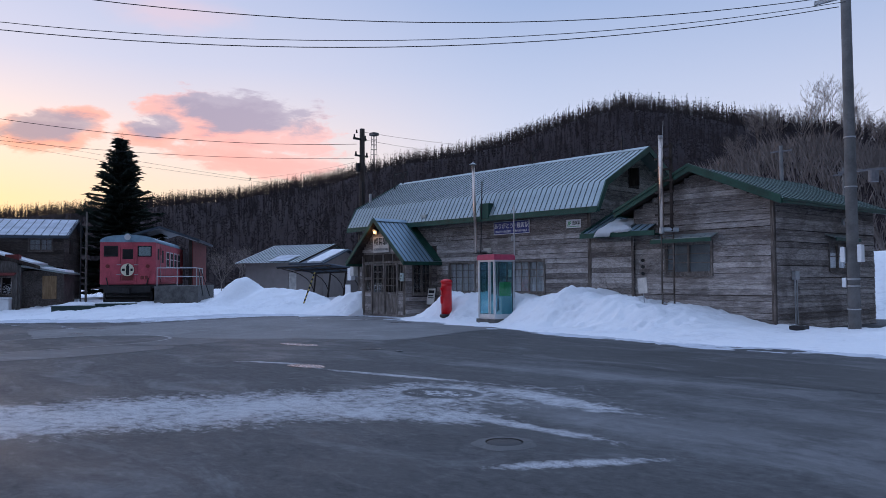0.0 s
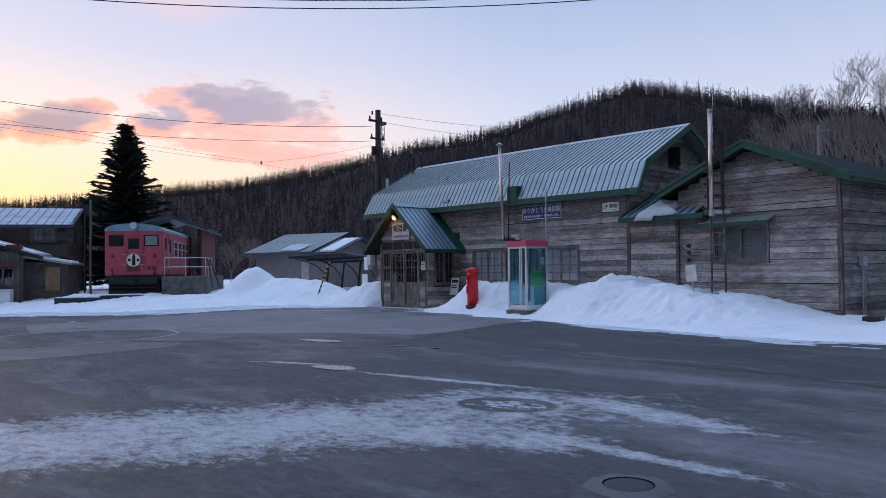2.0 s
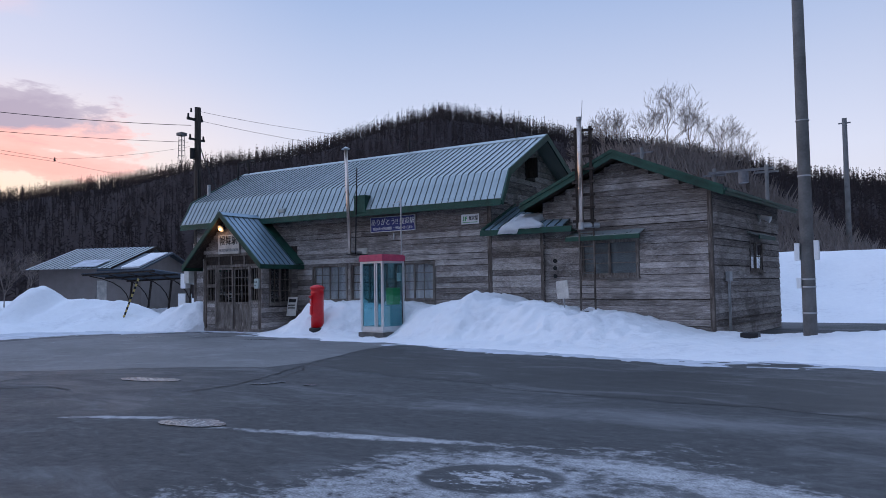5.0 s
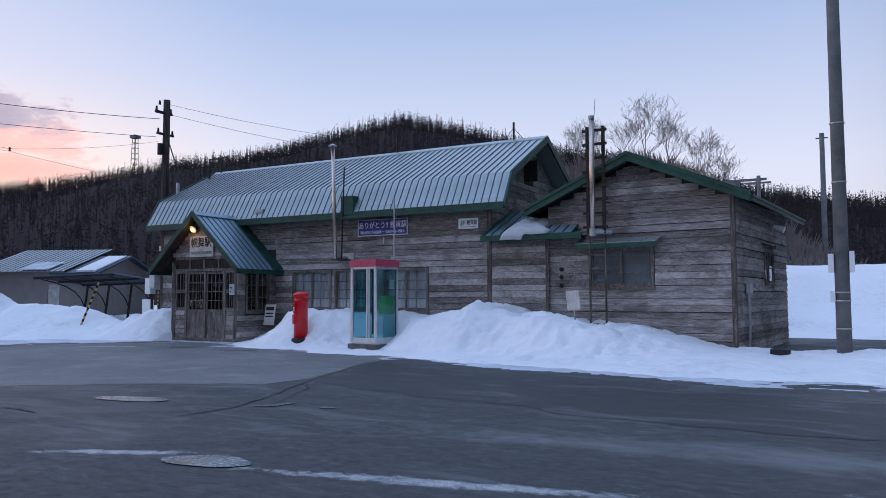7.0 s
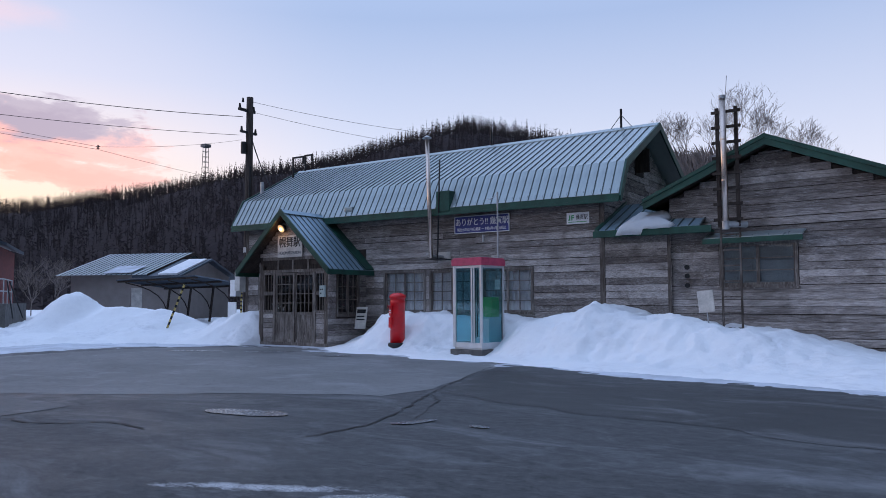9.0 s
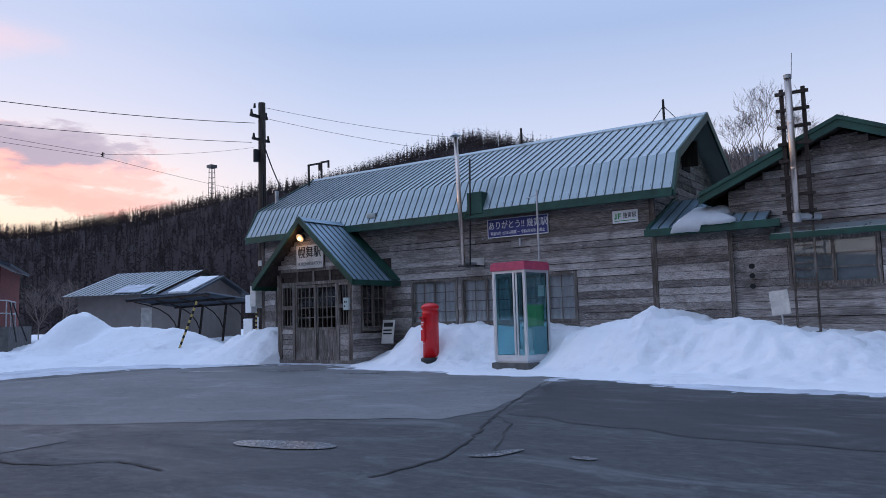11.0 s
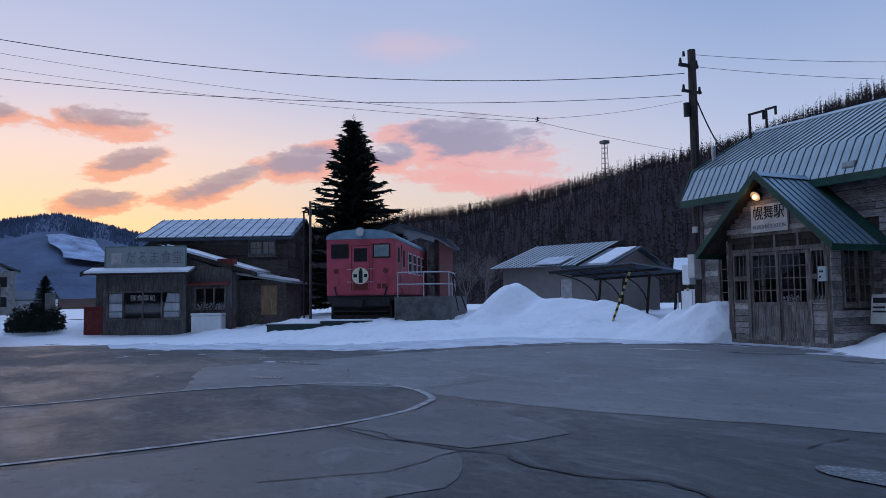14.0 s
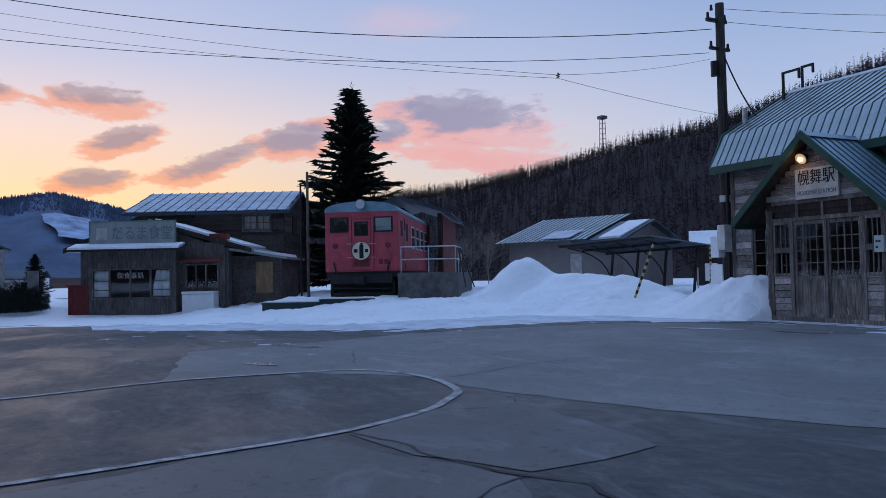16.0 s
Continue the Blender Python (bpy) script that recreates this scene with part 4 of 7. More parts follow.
part("lower_gutter", boxes((RX0 + 0.01, -0.50, 3.86, RX1 - 0.01, -0.455, 3.93), bevel=0.012), M["green"], roof)
# flashing hood where the front flue passes the eave
part("flue_flashing", boxes((5.95, -0.47, 3.98, 6.42, -0.05, 4.58), bevel=0.02), M["green"], roof, "green sheet flashing round the flue")
part("snow_guard_cap", boxes((2.28, -0.36, 4.22, 2.62, -0.05, 4.40), bevel=0.05), M["roof"], roof)

for a, b, c, d in WINS:
    lattice_window("window", station, a, b, c, d, 2, 2, 4)
lattice_window("window", station, -1.95, 0.9, -0.45, 2.35, 2, 2, 4, curtain=False)

# blue farewell board
sb = thing("station_signboard", "navy blue board with white lettering on the plank wall", "sign")
part("board", boxes((6.36, -0.075, 3.34, 8.16, -0.045, 3.82)), M["blue_sign"], sb)
part("rim", boxes((6.345, -0.082, 3.325, 8.175, -0.046, 3.345), (6.345, -0.082, 3.815, 8.175, -0.046, 3.835), (6.345, -0.082, 3.345, 6.365, -0.046, 3.815), (8.155, -0.082, 3.345, 8.175, -0.046, 3.815)), M["alu"], sb)
text_part("lettering", "ありがとう!! 幾寅駅", 0.235, M["white"], sb, Matrix.Translation((7.26, -0.078, 3.64)) @ UP, squeeze=0.86)
text_part("lettering", "明治35年12月6日開業 ー 令和6年4月1日廃止", 0.105, M["white"], sb, Matrix.Translation((7.26, -0.078, 3.43)) @ UP, squeeze=0.80)
ws = thing("name_plate", "white enamel station name plate on the plank wall", "sign")
part("plate", boxes((9.92, -0.07, 3.40, 10.56, -0.045, 3.71), bevel=0.006), M["white"], ws)
text_part("lettering", "幾寅駅", 0.15, M["ink"], ws, Matrix.Translation((10.36, -0.072, 3.57)) @ UP, squeeze=0.75)
part("emblem", boxes((10.0, -0.074, 3.50, 10.03, -0.071, 3.64), (9.97, -0.074, 3.50, 10.0, -0.071, 3.53), (10.06, -0.074, 3.50, 10.09, -0.071, 3.64), (10.09, -0.074, 3.61, 10.14, -0.071, 3.64), (10.09, -0.074, 3.56, 10.14, -0.071, 3.585)), M["jr_green"], ws)
part("small_line", boxes((9.97, -0.074, 3.445, 10.50, -0.071, 3.462)), M["jr_green"], ws)

# front flue, leaning a little, with its stay pipe and wall bracket
fl = thing("flue_pipe", "thin steel stove flue leaning beside the wall", "chimney")
part("pipe", tube((5.86, -0.60, 2.62), (5.74, -0.62, 6.12), 0.058, seg=16), M["flue_steel"], fl, smooth=True)
part("cap", tube((5.735, -0.62, 6.17), (5.73, -0.62, 6.25), 0.15, 0.02, 16), M["dull_steel"], fl)
part("cap_stem", tube((5.74, -0.62, 6.12), (5.735, -0.62, 6.17), 0.05), M["dull_steel"], fl)
part("tee", tube((5.86, -0.60, 2.66), (5.92, -0.04, 2.66), 0.055), M["dull_steel"], fl)
part("stay", tube((6.02, -0.5, 2.60), (6.08, -0.46, 5.5), 0.022), M["black"], fl)
part("bracket", boxes((5.70, -0.62, 2.57, 6.2, -0.04, 2.60)), M["black"], fl)
part("wall_plate", boxes((5.75, -0.06, 2.50, 6.18, -0.035, 2.82), (5.78, -0.07, 2.53, 6.15, -0.06, 2.79)), M["off_white"], fl)
ap = thing("antenna_pole", "thin grey pole behind the telephone booth", "pole")
part("pole", tube((8.52, -1.35, 0.5), (8.52, -1.35, 4.25), 0.022), M["dull_steel"], ap)
part("crosspiece", tube((8.22, -1.35, 4.06), (8.55, -1.35, 4.15), 0.01), M["dull_steel"], ap)
lc = thing("wall_lamp", "small grey wall lamp below the sign board", "lamp")
part("body", tube((7.35, -0.12, 3.05), (7.35, -0.12, 3.25), 0.03), M["dull_steel"], lc)
part("arm", boxes((7.34, -0.12, 3.15, 7.36, -0.03, 3.17)), M["dull_steel"], lc)

# ridge furniture
for x, h in ((10.4, 0.62), (5.9, 0.55)):
    rp = thing("ridge_pole", "short black post with stays on the roof ridge", "pole", group="posts on the ridge")
    part("post", tube((x, 2.92, 6.50), (x, 2.92, 6.5 + h), 0.035), M["black"], rp)
    part("stay", tube((x - 0.35, 2.92, 6.52), (x, 2.92, 6.5 + h * 0.7), 0.01), M["black"], rp)
    part("stay", tube((x + 0.35, 2.92, 6.52), (x, 2.92, 6.5 + h * 0.7), 0.01), M["black"], rp)

# ---------- porch ----------
PX0, PX1, PY = 0.0, 2.92, -1.80
porch = thing("porch", "weathered wooden station porch with a gabled roof", "porch")
part("corner_post", boxes((PX0, PY, -0.05, PX0 + 0.14, PY + 0.14, 2.55)), M["post"], porch)
part("corner_post", boxes((PX1 - 0.14, PY, -0.05, PX1, PY + 0.14, 2.55)), M["post"], porch)
part("sill_beam", boxes((PX0 - 0.02, PY - 0.03, -0.05, PX1 + 0.02, PY + 0.14, 0.10), bevel=0.01), M["frame"], porch)
part("lintel", boxes((PX0 + 0.14, PY + 0.01, 2.27, PX1 - 0.14, PY + 0.12, 2.36)), M["frame"], porch)
part("top_beam", boxes((PX0 + 0.14, PY - 0.01, 2.66, PX1 - 0.14, PY + 0.13, 2.76)), M["frame"], porch)
# transom lights over the door
for i in range(4):
    a = PX0 + 0.20 + i * 0.645
    part("transom_pane", boxes((a, PY + 0.05, 2.37, a + 0.58, PY + 0.07, 2.65)), M["dark_wood"], porch)
    part("transom_bar", boxes((a + 0.58, PY + 0.0, 2.36, a + 0.645, PY + 0.12, 2.66)), M["frame"], porch)
gab = new("gable_boarding")
gab.parent = porch
gab.matrix_basis = Matrix.Translation((PX0, PY + 0.02, 0))
half = lambda z: max(0.0, (4.12 - z) / 0.96)
clad(gab, PX1, 2.76, 4.0, 0.14, (), lambda z: (max(0.0, 1.30 - half(z)), min(PX1, 1.30 + half(z))), seed=12, piece=2.0)
part("gable_backing", (lambda bm: (bm_prism(bm, [(PX0, 2.5), (PX1, 2.5), (PX1, 2.62), (1.30, 4.1), (PX0, 2.85)], 0.04, Matrix.Translation((0, PY + 0.025, 0))), bm)[1])(bmesh.new()), M["backing"], porch)
# door bay: side panels and two sliding doors
low = new("front_boarding")
low.parent = porch
low.matrix_basis = Matrix.Translation((PX0, PY + 0.05, 0))
clad(low, PX1, 0.10, 1.02, 0.15, [(0.62, 0, 2.36, 3)], lambda z: (0.14, PX1 - 0.14), seed=14)
part("mid_post", boxes((0.60, PY - 0.005, 0.10, 0.70, PY + 0.12, 2.27)), M["frame"], porch)
part("mid_post", boxes((2.32, PY - 0.005, 0.10, 2.42, PY + 0.12, 2.27)), M["frame"], porch)
for x0, x1 in ((0.20, 0.58), (2.44, 2.76)):
    w = new("side_window")
    w.parent = porch
    w.matrix_basis = Matrix.Translation((0, PY + 0.06, 0))
    part("casing", boxes((x0 - 0.05, -0.05, 1.02, x0, 0.04, 2.27), (x1, -0.05, 1.02, x1 + 0.05, 0.04, 2.27), (x0, -0.05, 1.02, x1, 0.04, 1.09), (x0, -0.05, 1.56, x1, 0.04, 1.68), (x0, -0.05, 2.21, x1, 0.04, 2.27),
                         (x0 + (x1 - x0) / 3, -0.02, 1.09, x0 + (x1 - x0) / 3 + 0.02, 0.01, 2.21), (x0 + (x1 - x0) * 2 / 3, -0.02, 1.09, x0 + (x1 - x0) * 2 / 3 + 0.02, 0.01, 2.21)), M["frame"], w)
    part("pane", boxes((x0, 0.0, 1.09, x1, 0.004, 2.21)), M["glass"], w).visible_shadow = False
for i, (x0, x1) in enumerate(((0.70, 1.52), (1.50, 2.32))):
    d = new("door")
    d.parent = porch
    y = PY + (0.06 if i else 0.02)
    part("door_frame", boxes((x0, y, 0.10, x0 + 0.075, y + 0.035, 2.26), (x1 - 0.075, y, 0.10, x1, y + 0.035, 2.26), (x0 + 0.075, y, 0.10, x1 - 0.075, y + 0.035, 0.20),
                             (x0 + 0.075, y, 0.96, x1 - 0.075, y + 0.035, 1.03), (x0 + 0.075, y, 2.18, x1 - 0.075, y + 0.035, 2.26)), M["frame"], d)
    for k in range(6):
        part("door_board", boxes((x0 + 0.075 + k * 0.112, y + 0.012, 0.20, x0 + 0.075 + k * 0.112 + 0.109, y + 0.026, 0.96)), M["frame"], d)
    for k in (1, 2, 3):
        part("glazing_bar", boxes((x0 + 0.075 + k * 0.168 - 0.011, y + 0.005, 1.03, x0 + 0.075 + k * 0.168 + 0.011, y + 0.03, 2.18)), M["frame"], d)
        part("glazing_bar", boxes((x0 + 0.075, y + 0.006, 1.03 + k * 0.288 - 0.011, x1 - 0.075, y + 0.029, 1.03 + k * 0.288 + 0.011)), M["frame"], d)
    part("pane", boxes((x0 + 0.07, y + 0.015, 1.03, x1 - 0.07, y + 0.019, 2.18)), M["glass"], d).visible_shadow = False
# side walls
for x, sgn in ((PX1, 1), (PX0, -1)):
    wl_ = new("side_wall")
    wl_.parent = porch
    wl_.matrix_basis = Matrix.Translation((x + 0.004 * sgn, PY + (0 if sgn > 0 else 1.8), 0)) @ Matrix.Rotation(radians(90 * sgn), 4, "Z")
    hole = [(0.42, 0.98, 1.38, 2.25)]
    clad(wl_, 1.8, 0.0, 2.62, 0.165, [(0.34, 0.9, 1.46, 2.33)], seed=20 + sgn)
    bm = wall_with_holes(0.15, 1.78, 0.0, 2.62, 0.01, 0.08, hole)
    part("side_lining", bm, M["backing"], wl_)
    lattice_window("window", wl_, 0.42, 0.98, 1.38, 2.25, 2, 2, 3, curtain=False)
part("porch_floor", boxes((0.1, PY + 0.14, -0.02, PX1 - 0.1, -0.01, 0.08)), M["mat_dark"], porch)
# roof: two slopes of seamed sheet, ridge from the wall out over the door
RZ, RX, RH, RY = 4.17, 1.30, 1.95, -2.17
pr = new("porch_roof")
pr.parent = porch
EZ = 2.33
for sgn in (1, -1):
    sl = new("roof_slope")
    sl.parent = pr
    sl.matrix_basis = Matrix.Translation((RX, 0, 0)) @ Matrix.Rotation(radians(90 * sgn), 4, "Z")
    # local x runs along the ridge, local y climbs from the eave to the ridge
    x0, x1 = (RY, 0.0) if sgn > 0 else (0.0, -RY)
    seam_panels(sl, [(-RH, EZ), (0.0, RZ)], x0, x1, 0.24, M["roof_blue"])
    part("eaves_board", boxes((x0, -RH - 0.02, EZ - 0.16, x1, -RH + 0.03, EZ - 0.02)), M["green"], sl, "dark green eaves board")
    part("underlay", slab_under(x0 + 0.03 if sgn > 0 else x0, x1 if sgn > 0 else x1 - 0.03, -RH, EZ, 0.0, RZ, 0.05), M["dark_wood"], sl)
    f0, f1 = (-0.46, 0.0) if sgn > 0 else (0.0, 0.46)
    part("wall_flashing", slab_under(f0, f1, -RH - 0.02, EZ + 0.062, 0.0, RZ + 0.062, 0.03), M["green"], sl, "dark green sheet flashing at the wall")
bm = bmesh.new()
bm_prism(bm, [(RX - RH - 0.03, EZ - 0.16), (RX - RH - 0.05, EZ + 0.02), (RX, RZ + 0.06), (RX + RH + 0.05, EZ + 0.02), (RX + RH + 0.03, EZ - 0.16), (RX, RZ - 0.14)], 0.05, Matrix.Translation((0, RY - 0.05, 0)))
part("bargeboard", bm, M["green"], pr, "dark green painted gable trim")
part("ridge_cap", (lambda bm: (bm_prism(bm, [(RX - 0.14, RZ - 0.08), (RX, RZ + 0.045), (RX + 0.14, RZ - 0.08), (RX, RZ + 0.0)], 2.19, Matrix.Translation((0, RY - 0.02, 0))), bm)[1])(bmesh.new()), M["roof_blue"], pr)

ps = thing("station_name_board", "old whitewashed wooden name board over the porch door", "sign")
part("board", boxes((0.86, PY - 0.075, 2.74, 1.92, PY - 0.02, 3.42), bevel=0.008), M["off_white"], ps)
text_part("lettering", "幌舞駅", 0.36, M["ink"], ps, Matrix.Translation((1.39, PY - 0.08, 3.19)) @ UP, squeeze=0.86)
text_part("lettering", "HOROMAI STATION", 0.145, M["grey_ink"], ps, Matrix.Translation((1.39, PY - 0.08, 2.87)) @ UP, squeeze=0.72)
lamp = thing("porch_lamp", "lit round glass lamp under the porch gable", "lamp")
bm = bmesh.new()
bm_lathe(bm, [(0.02, 0.0), (0.05, 0.02), (0.062, 0.05), (0.05, 0.08), (0.03, 0.10), (0.01, 0.105)], 20, pose(1.10, PY - 0.14, 3.64, 118, 0, 0))
glow = bpy.data.materials.new("lamp_glass")
glow.use_nodes = True
gb = glow.node_tree.nodes["Principled BSDF"]
gb.inputs["Emission Color"].default_value, gb.inputs["Emission Strength"].default_value = (1.0, 0.52, 0.20, 1), 3.0
part("globe", bm, glow, lamp, smooth=True)
part("base", tube((1.10, PY - 0.13, 3.65), (1.10, PY + 0.0, 3.70), 0.07), M["black"], lamp)
part("shade", tube((1.10, PY - 0.17, 3.635), (1.10, PY - 0.10, 3.68), 0.13, 0.07, 20), M["cream"], lamp, "cream enamel lamp shade")
pl = new("lamp_light", bpy.data.lights.new("lamp_light", "POINT"))
pl.data.energy, pl.data.color, pl.data.shadow_soft_size = 1.6, (1.0, 0.55, 0.24), 0.1
pl.location = (1.10, PY - 0.34, 3.50)
np_ = thing("notice_box", "small pale green box on the porch post", "box")
part("box", boxes((2.66, PY - 0.08, 1.50, 2.86, PY - 0.002, 1.84), bevel=0.01), M["pale_box"], np_)
for bx_, bz_ in ((2.70, 1.70), (2.76, 1.70), (2.70, 1.58)):
    part("button", boxes((bx_, PY - 0.088, bz_, bx_ + 0.04, PY - 0.078, bz_ + 0.045)), M["ink"], np_)
ab = thing("a_board", "white notice board leaning by the porch wall", "sign", pose(3.30, -0.75, 0.52, -12, 0, 10))
part("panel", boxes((-0.19, -0.015, 0.0, 0.19, 0.015, 0.68), bevel=0.006), M["off_white"], ab)
part("print_bars", boxes((-0.15, -0.025, 0.48, 0.15, -0.0201, 0.60), (-0.15, -0.025, 0.36, 0.12, -0.0201, 0.40), (-0.15, -0.025, 0.26, 0.14, -0.0201, 0.30)), M["ink"], ab)

# ---------- link roof and east wing ----------
LX0, LX1 = MX1 + 0.05, 13.75
link = thing("link_building", "low plank link with a small lean-to sheet roof", "shed")
lw = new("link_boarding")
lw.parent = link
lw.matrix_basis = Matrix.Translation((MX1 + 0.05, -0.006, 0))
clad(lw, 1.72, 0.0, 3.06, 0.178, seed=31)
part("link_wall", boxes((MX1, 0.0, -0.1, 12.66, 0.12, 3.06)), M["backing"], link)
part("joint_batten", boxes((12.60, -0.05, 0.0, 12.68, -0.002, 2.98)), M["post"], link)
lr = new("lean_to_roof")
lr.parent = link
seam_panels(lr, [(-0.52, 3.14), (1.55, 4.02)], LX0 - 0.02, 13.55, 0.26, M["roof_blue"])
part("fascia", boxes((LX0 - 0.10, -0.58, 2.96, 13.80, -0.53, 3.12), (LX0 - 0.08, -0.53, 2.99, 13.75, -0.05, 3.03)), M["green"], lr, "dark green eaves board")
part("verge_trim", (lambda bm: (bm_prism(bm, [(-0.57, 3.02), (1.6, 3.96), (1.6, 4.12), (-0.57, 3.18)], 0.09, Matrix.Translation((LX0 + 0.03, 0, 0)) @ Matrix.Rotation(radians(90), 4, "Z")), bm)[1])(bmesh.new()), M["green"], lr)
sn = thing("roof_snow", "slab of snow sliding off the lean-to roof", "snow")
bm = bmesh.new()
rows_ = []
for j in range(22):
    v_ = j / 21
    row_ = []
    for i in range(30):
        u_ = i / 29
        w_ = 1.35 - 0.45 * v_ + 0.18 * noise.noise((v_ * 3, 1, 4))
        x_ = 11.50 + 0.22 * v_ + u_ * w_
        s_ = v_ * 1.15                                      # along the slope, from beyond the eave
        y_, z_ = -0.66 + s_ * 0.92, 3.17 + max(0.0, s_ - 0.12) * 0.39 - (0.16 * max(0.0, 0.10 - s_) / 0.10) * (1.0 if u_ < 0.5 else 0.25)
        edge_ = min(u_, 1 - u_, v_, 1 - v_) * 5.0
        row_.append(bm.verts.new((x_, y_, z_ + 0.17 * min(1.0, edge_) ** 0.5 + 0.03 * noise.noise((u_ * 6, v_ * 5, 2)) - 0.03)))
    rows_.append(row_)
for a_, b_ in zip(rows_, rows_[1:]):
    for i in range(29):
        bm.faces.new((a_[i], a_[i + 1], b_[i + 1], b_[i]))
bmesh.ops.solidify(bm, geom=bm.faces[:], thickness=0.06)
part("slab", bm, M["snow"], sn, smooth=True)

WING = pose(17.50, -0.37, 0, 0, 0, -5.5)      # local origin at the front right corner
WW, WD, WE, WA = 4.88, 6.6, 3.86, 4.90
wing = thing("east_wing", "grey plank annex with a green-trimmed gable roof", "building", WING)
FW = [(-3.62, 1.72, -1.98, 2.66)]
part("wall_front", wall_with_holes(-WW, 0, -0.1, WE, 0.0, 0.12, FW), M["backing"], wing)
part("wall_gable", (lambda bm: (bm_prism(bm, [(-WW, WE), (0, WE), (-WW / 2, WA - 0.02)], 0.12), bm)[1])(bmesh.new()), M["backing"], wing)
SWN = [(3.35, 1.82, 4.55, 2.62)]
sd = new("side_wall")
sd.parent = wing
sd.matrix_basis = Matrix.Rotation(radians(90), 4, "Z")
part("side_lining", wall_with_holes(0.12, WD, -0.1, WE, 0.0, 0.12, SWN), M["backing"], sd)
part("wall_back", boxes((-WW, WD - 0.12, -0.1, -0.12, WD, WE)), M["post"], wing)
part("wall_west", boxes((-WW, 0.12, -0.1, -WW + 0.12, WD - 0.12, WE)), M["post"], wing)
part("floor", boxes((-WW + 0.12, 0.12, 0.0, -0.12, WD - 0.12, 0.08)), M["mat_dark"], wing)
fb = new("front_boarding")
fb.parent = wing
fb.matrix_basis = Matrix.Translation((-WW, -0.004, 0))
clad(fb, WW, 0.0, WA - 0.1, 0.172, [(WW + a - 0.07, b - 0.06, WW + c + 0.07, d + 0.08) for a, b, c, d in FW], lambda z: (0, WW) if z < WE else ((z - WE) / (WA - WE) * WW / 2, WW - (z - WE) / (WA - WE) * WW / 2), seed=41, piece=4.2)
sb2 = new("side_boarding")
sb2.parent = sd
sb2.matrix_basis = Matrix.Translation((0, -0.004, 0))
SIDE_PLANK = lap_mesh("plank", M["plank"], 0.034)
clad(sb2, WD, 0.0, WE, 0.172, [(SWN[0][0] - 0.07, SWN[0][1] - 0.06, SWN[0][2] + 0.07, SWN[0][3] + 0.08)], mesh=SIDE_PLANK, seed=43, piece=4.4)
part("corner_board", boxes((-0.05, -0.055, -0.05, 0.055, 0.06, WE)), M["post"], wing)
lattice_window("window", wing, *FW[0], 2, 1, 3, curtain=False, thin=0.025)
part("window_film", boxes((FW[0][0], 0.05, FW[0][1], FW[0][2], 0.06, FW[0][3])), M["film"], wing, "blue-grey sheet behind the window glass")
lattice_window("window", sd, *SWN[0], 2, 1, 2, thin=0.03)
wr = new("wing_roof")
wr.parent = wing
OH, RT = 0.50, 0.14
slope = (WA - WE) / (WW / 2)
for sgn in (1, -1):
    sl = new("roof_slope")
    sl.parent = wr
    sl.matrix_basis = Matrix.Translation((-WW / 2, 0, 0)) @ Matrix.Rotation(radians(90 * sgn), 4, "Z")
    x0, x1 = (-0.42, WD + 0.3) if sgn > 0 else (-WD - 0.3, 0.42)
    h0 = WA + RT - slope * (WW / 2 + OH)
    seam_panels(sl, [(-(WW / 2 + OH), h0), (0, WA + RT)], x0, x1, 0.42, M["roof_green"])
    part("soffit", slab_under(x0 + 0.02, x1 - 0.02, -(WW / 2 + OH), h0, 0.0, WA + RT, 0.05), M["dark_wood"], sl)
    part("eaves_board", boxes((x0, -(WW / 2 + OH) - 0.03, h0 - 0.13, x1, -(WW / 2 + OH) + 0.02, h0 - 0.01), (x0, -(WW / 2 + OH) - 0.07, h0 - 0.05, x1, -(WW / 2 + OH) - 0.03, h0 + 0.01)), M["green"], sl, "dark green eaves board")
bm = bmesh.new()
q = WW / 2 + OH
for d0, up, dn in ((-0.47, 0.05, -0.16), (-0.50, 0.09, 0.0)):
    bm_prism(bm, [(-WW / 2 - q, WA + RT - slope * q + dn), (-WW / 2 - q, WA + RT - slope * q + up), (-WW / 2, WA + RT + up), (-WW / 2 + q, WA + RT - slope * q + up), (-WW / 2 + q, WA + RT - slope * q + dn), (-WW / 2, WA + RT + dn)], 0.05, Matrix.Translation((0, d0, 0)))
part("bargeboard", bm, M["green"], wr, "dark green painted double gable trim")
hood = new("window_hood")
hood.parent = wing
part("hood_sheet", (lambda bm: (bm_prism(bm, [(-0.42, 2.78), (0.0, 2.94), (0.0, 2.97), (-0.42, 2.82)], 2.16, Matrix.Translation((-1.74, 0, 0)) @ Matrix.Rotation(radians(90), 4, "Z")), bm)[1])(bmesh.new()), M["roof"], hood)
part("hood_trim", boxes((-3.92, -0.45, 2.68, -1.72, -0.42, 2.80)), M["green"], hood)
part("hood_seam", boxes(*[(-3.85 + k * 0.35, -0.41, 2.835, -3.83 + k * 0.35, -0.02, 2.85) for k in range(6)]), M["green"], hood)
hd2 = new("window_hood")
hd2.parent = sd
part("hood_sheet", (lambda bm: (bm_prism(bm, [(-0.35, 2.78), (0.0, 2.90), (0.0, 2.94), (-0.35, 2.82)], 1.7, Matrix.Translation((4.8, 0, 0)) @ Matrix.Rotation(radians(90), 4, "Z")), bm)[1])(bmesh.new()), M["roof"], hd2)
part("hood_trim", boxes((3.09, -0.38, 2.70, 4.81, -0.35, 2.81)), M["green"], hd2)

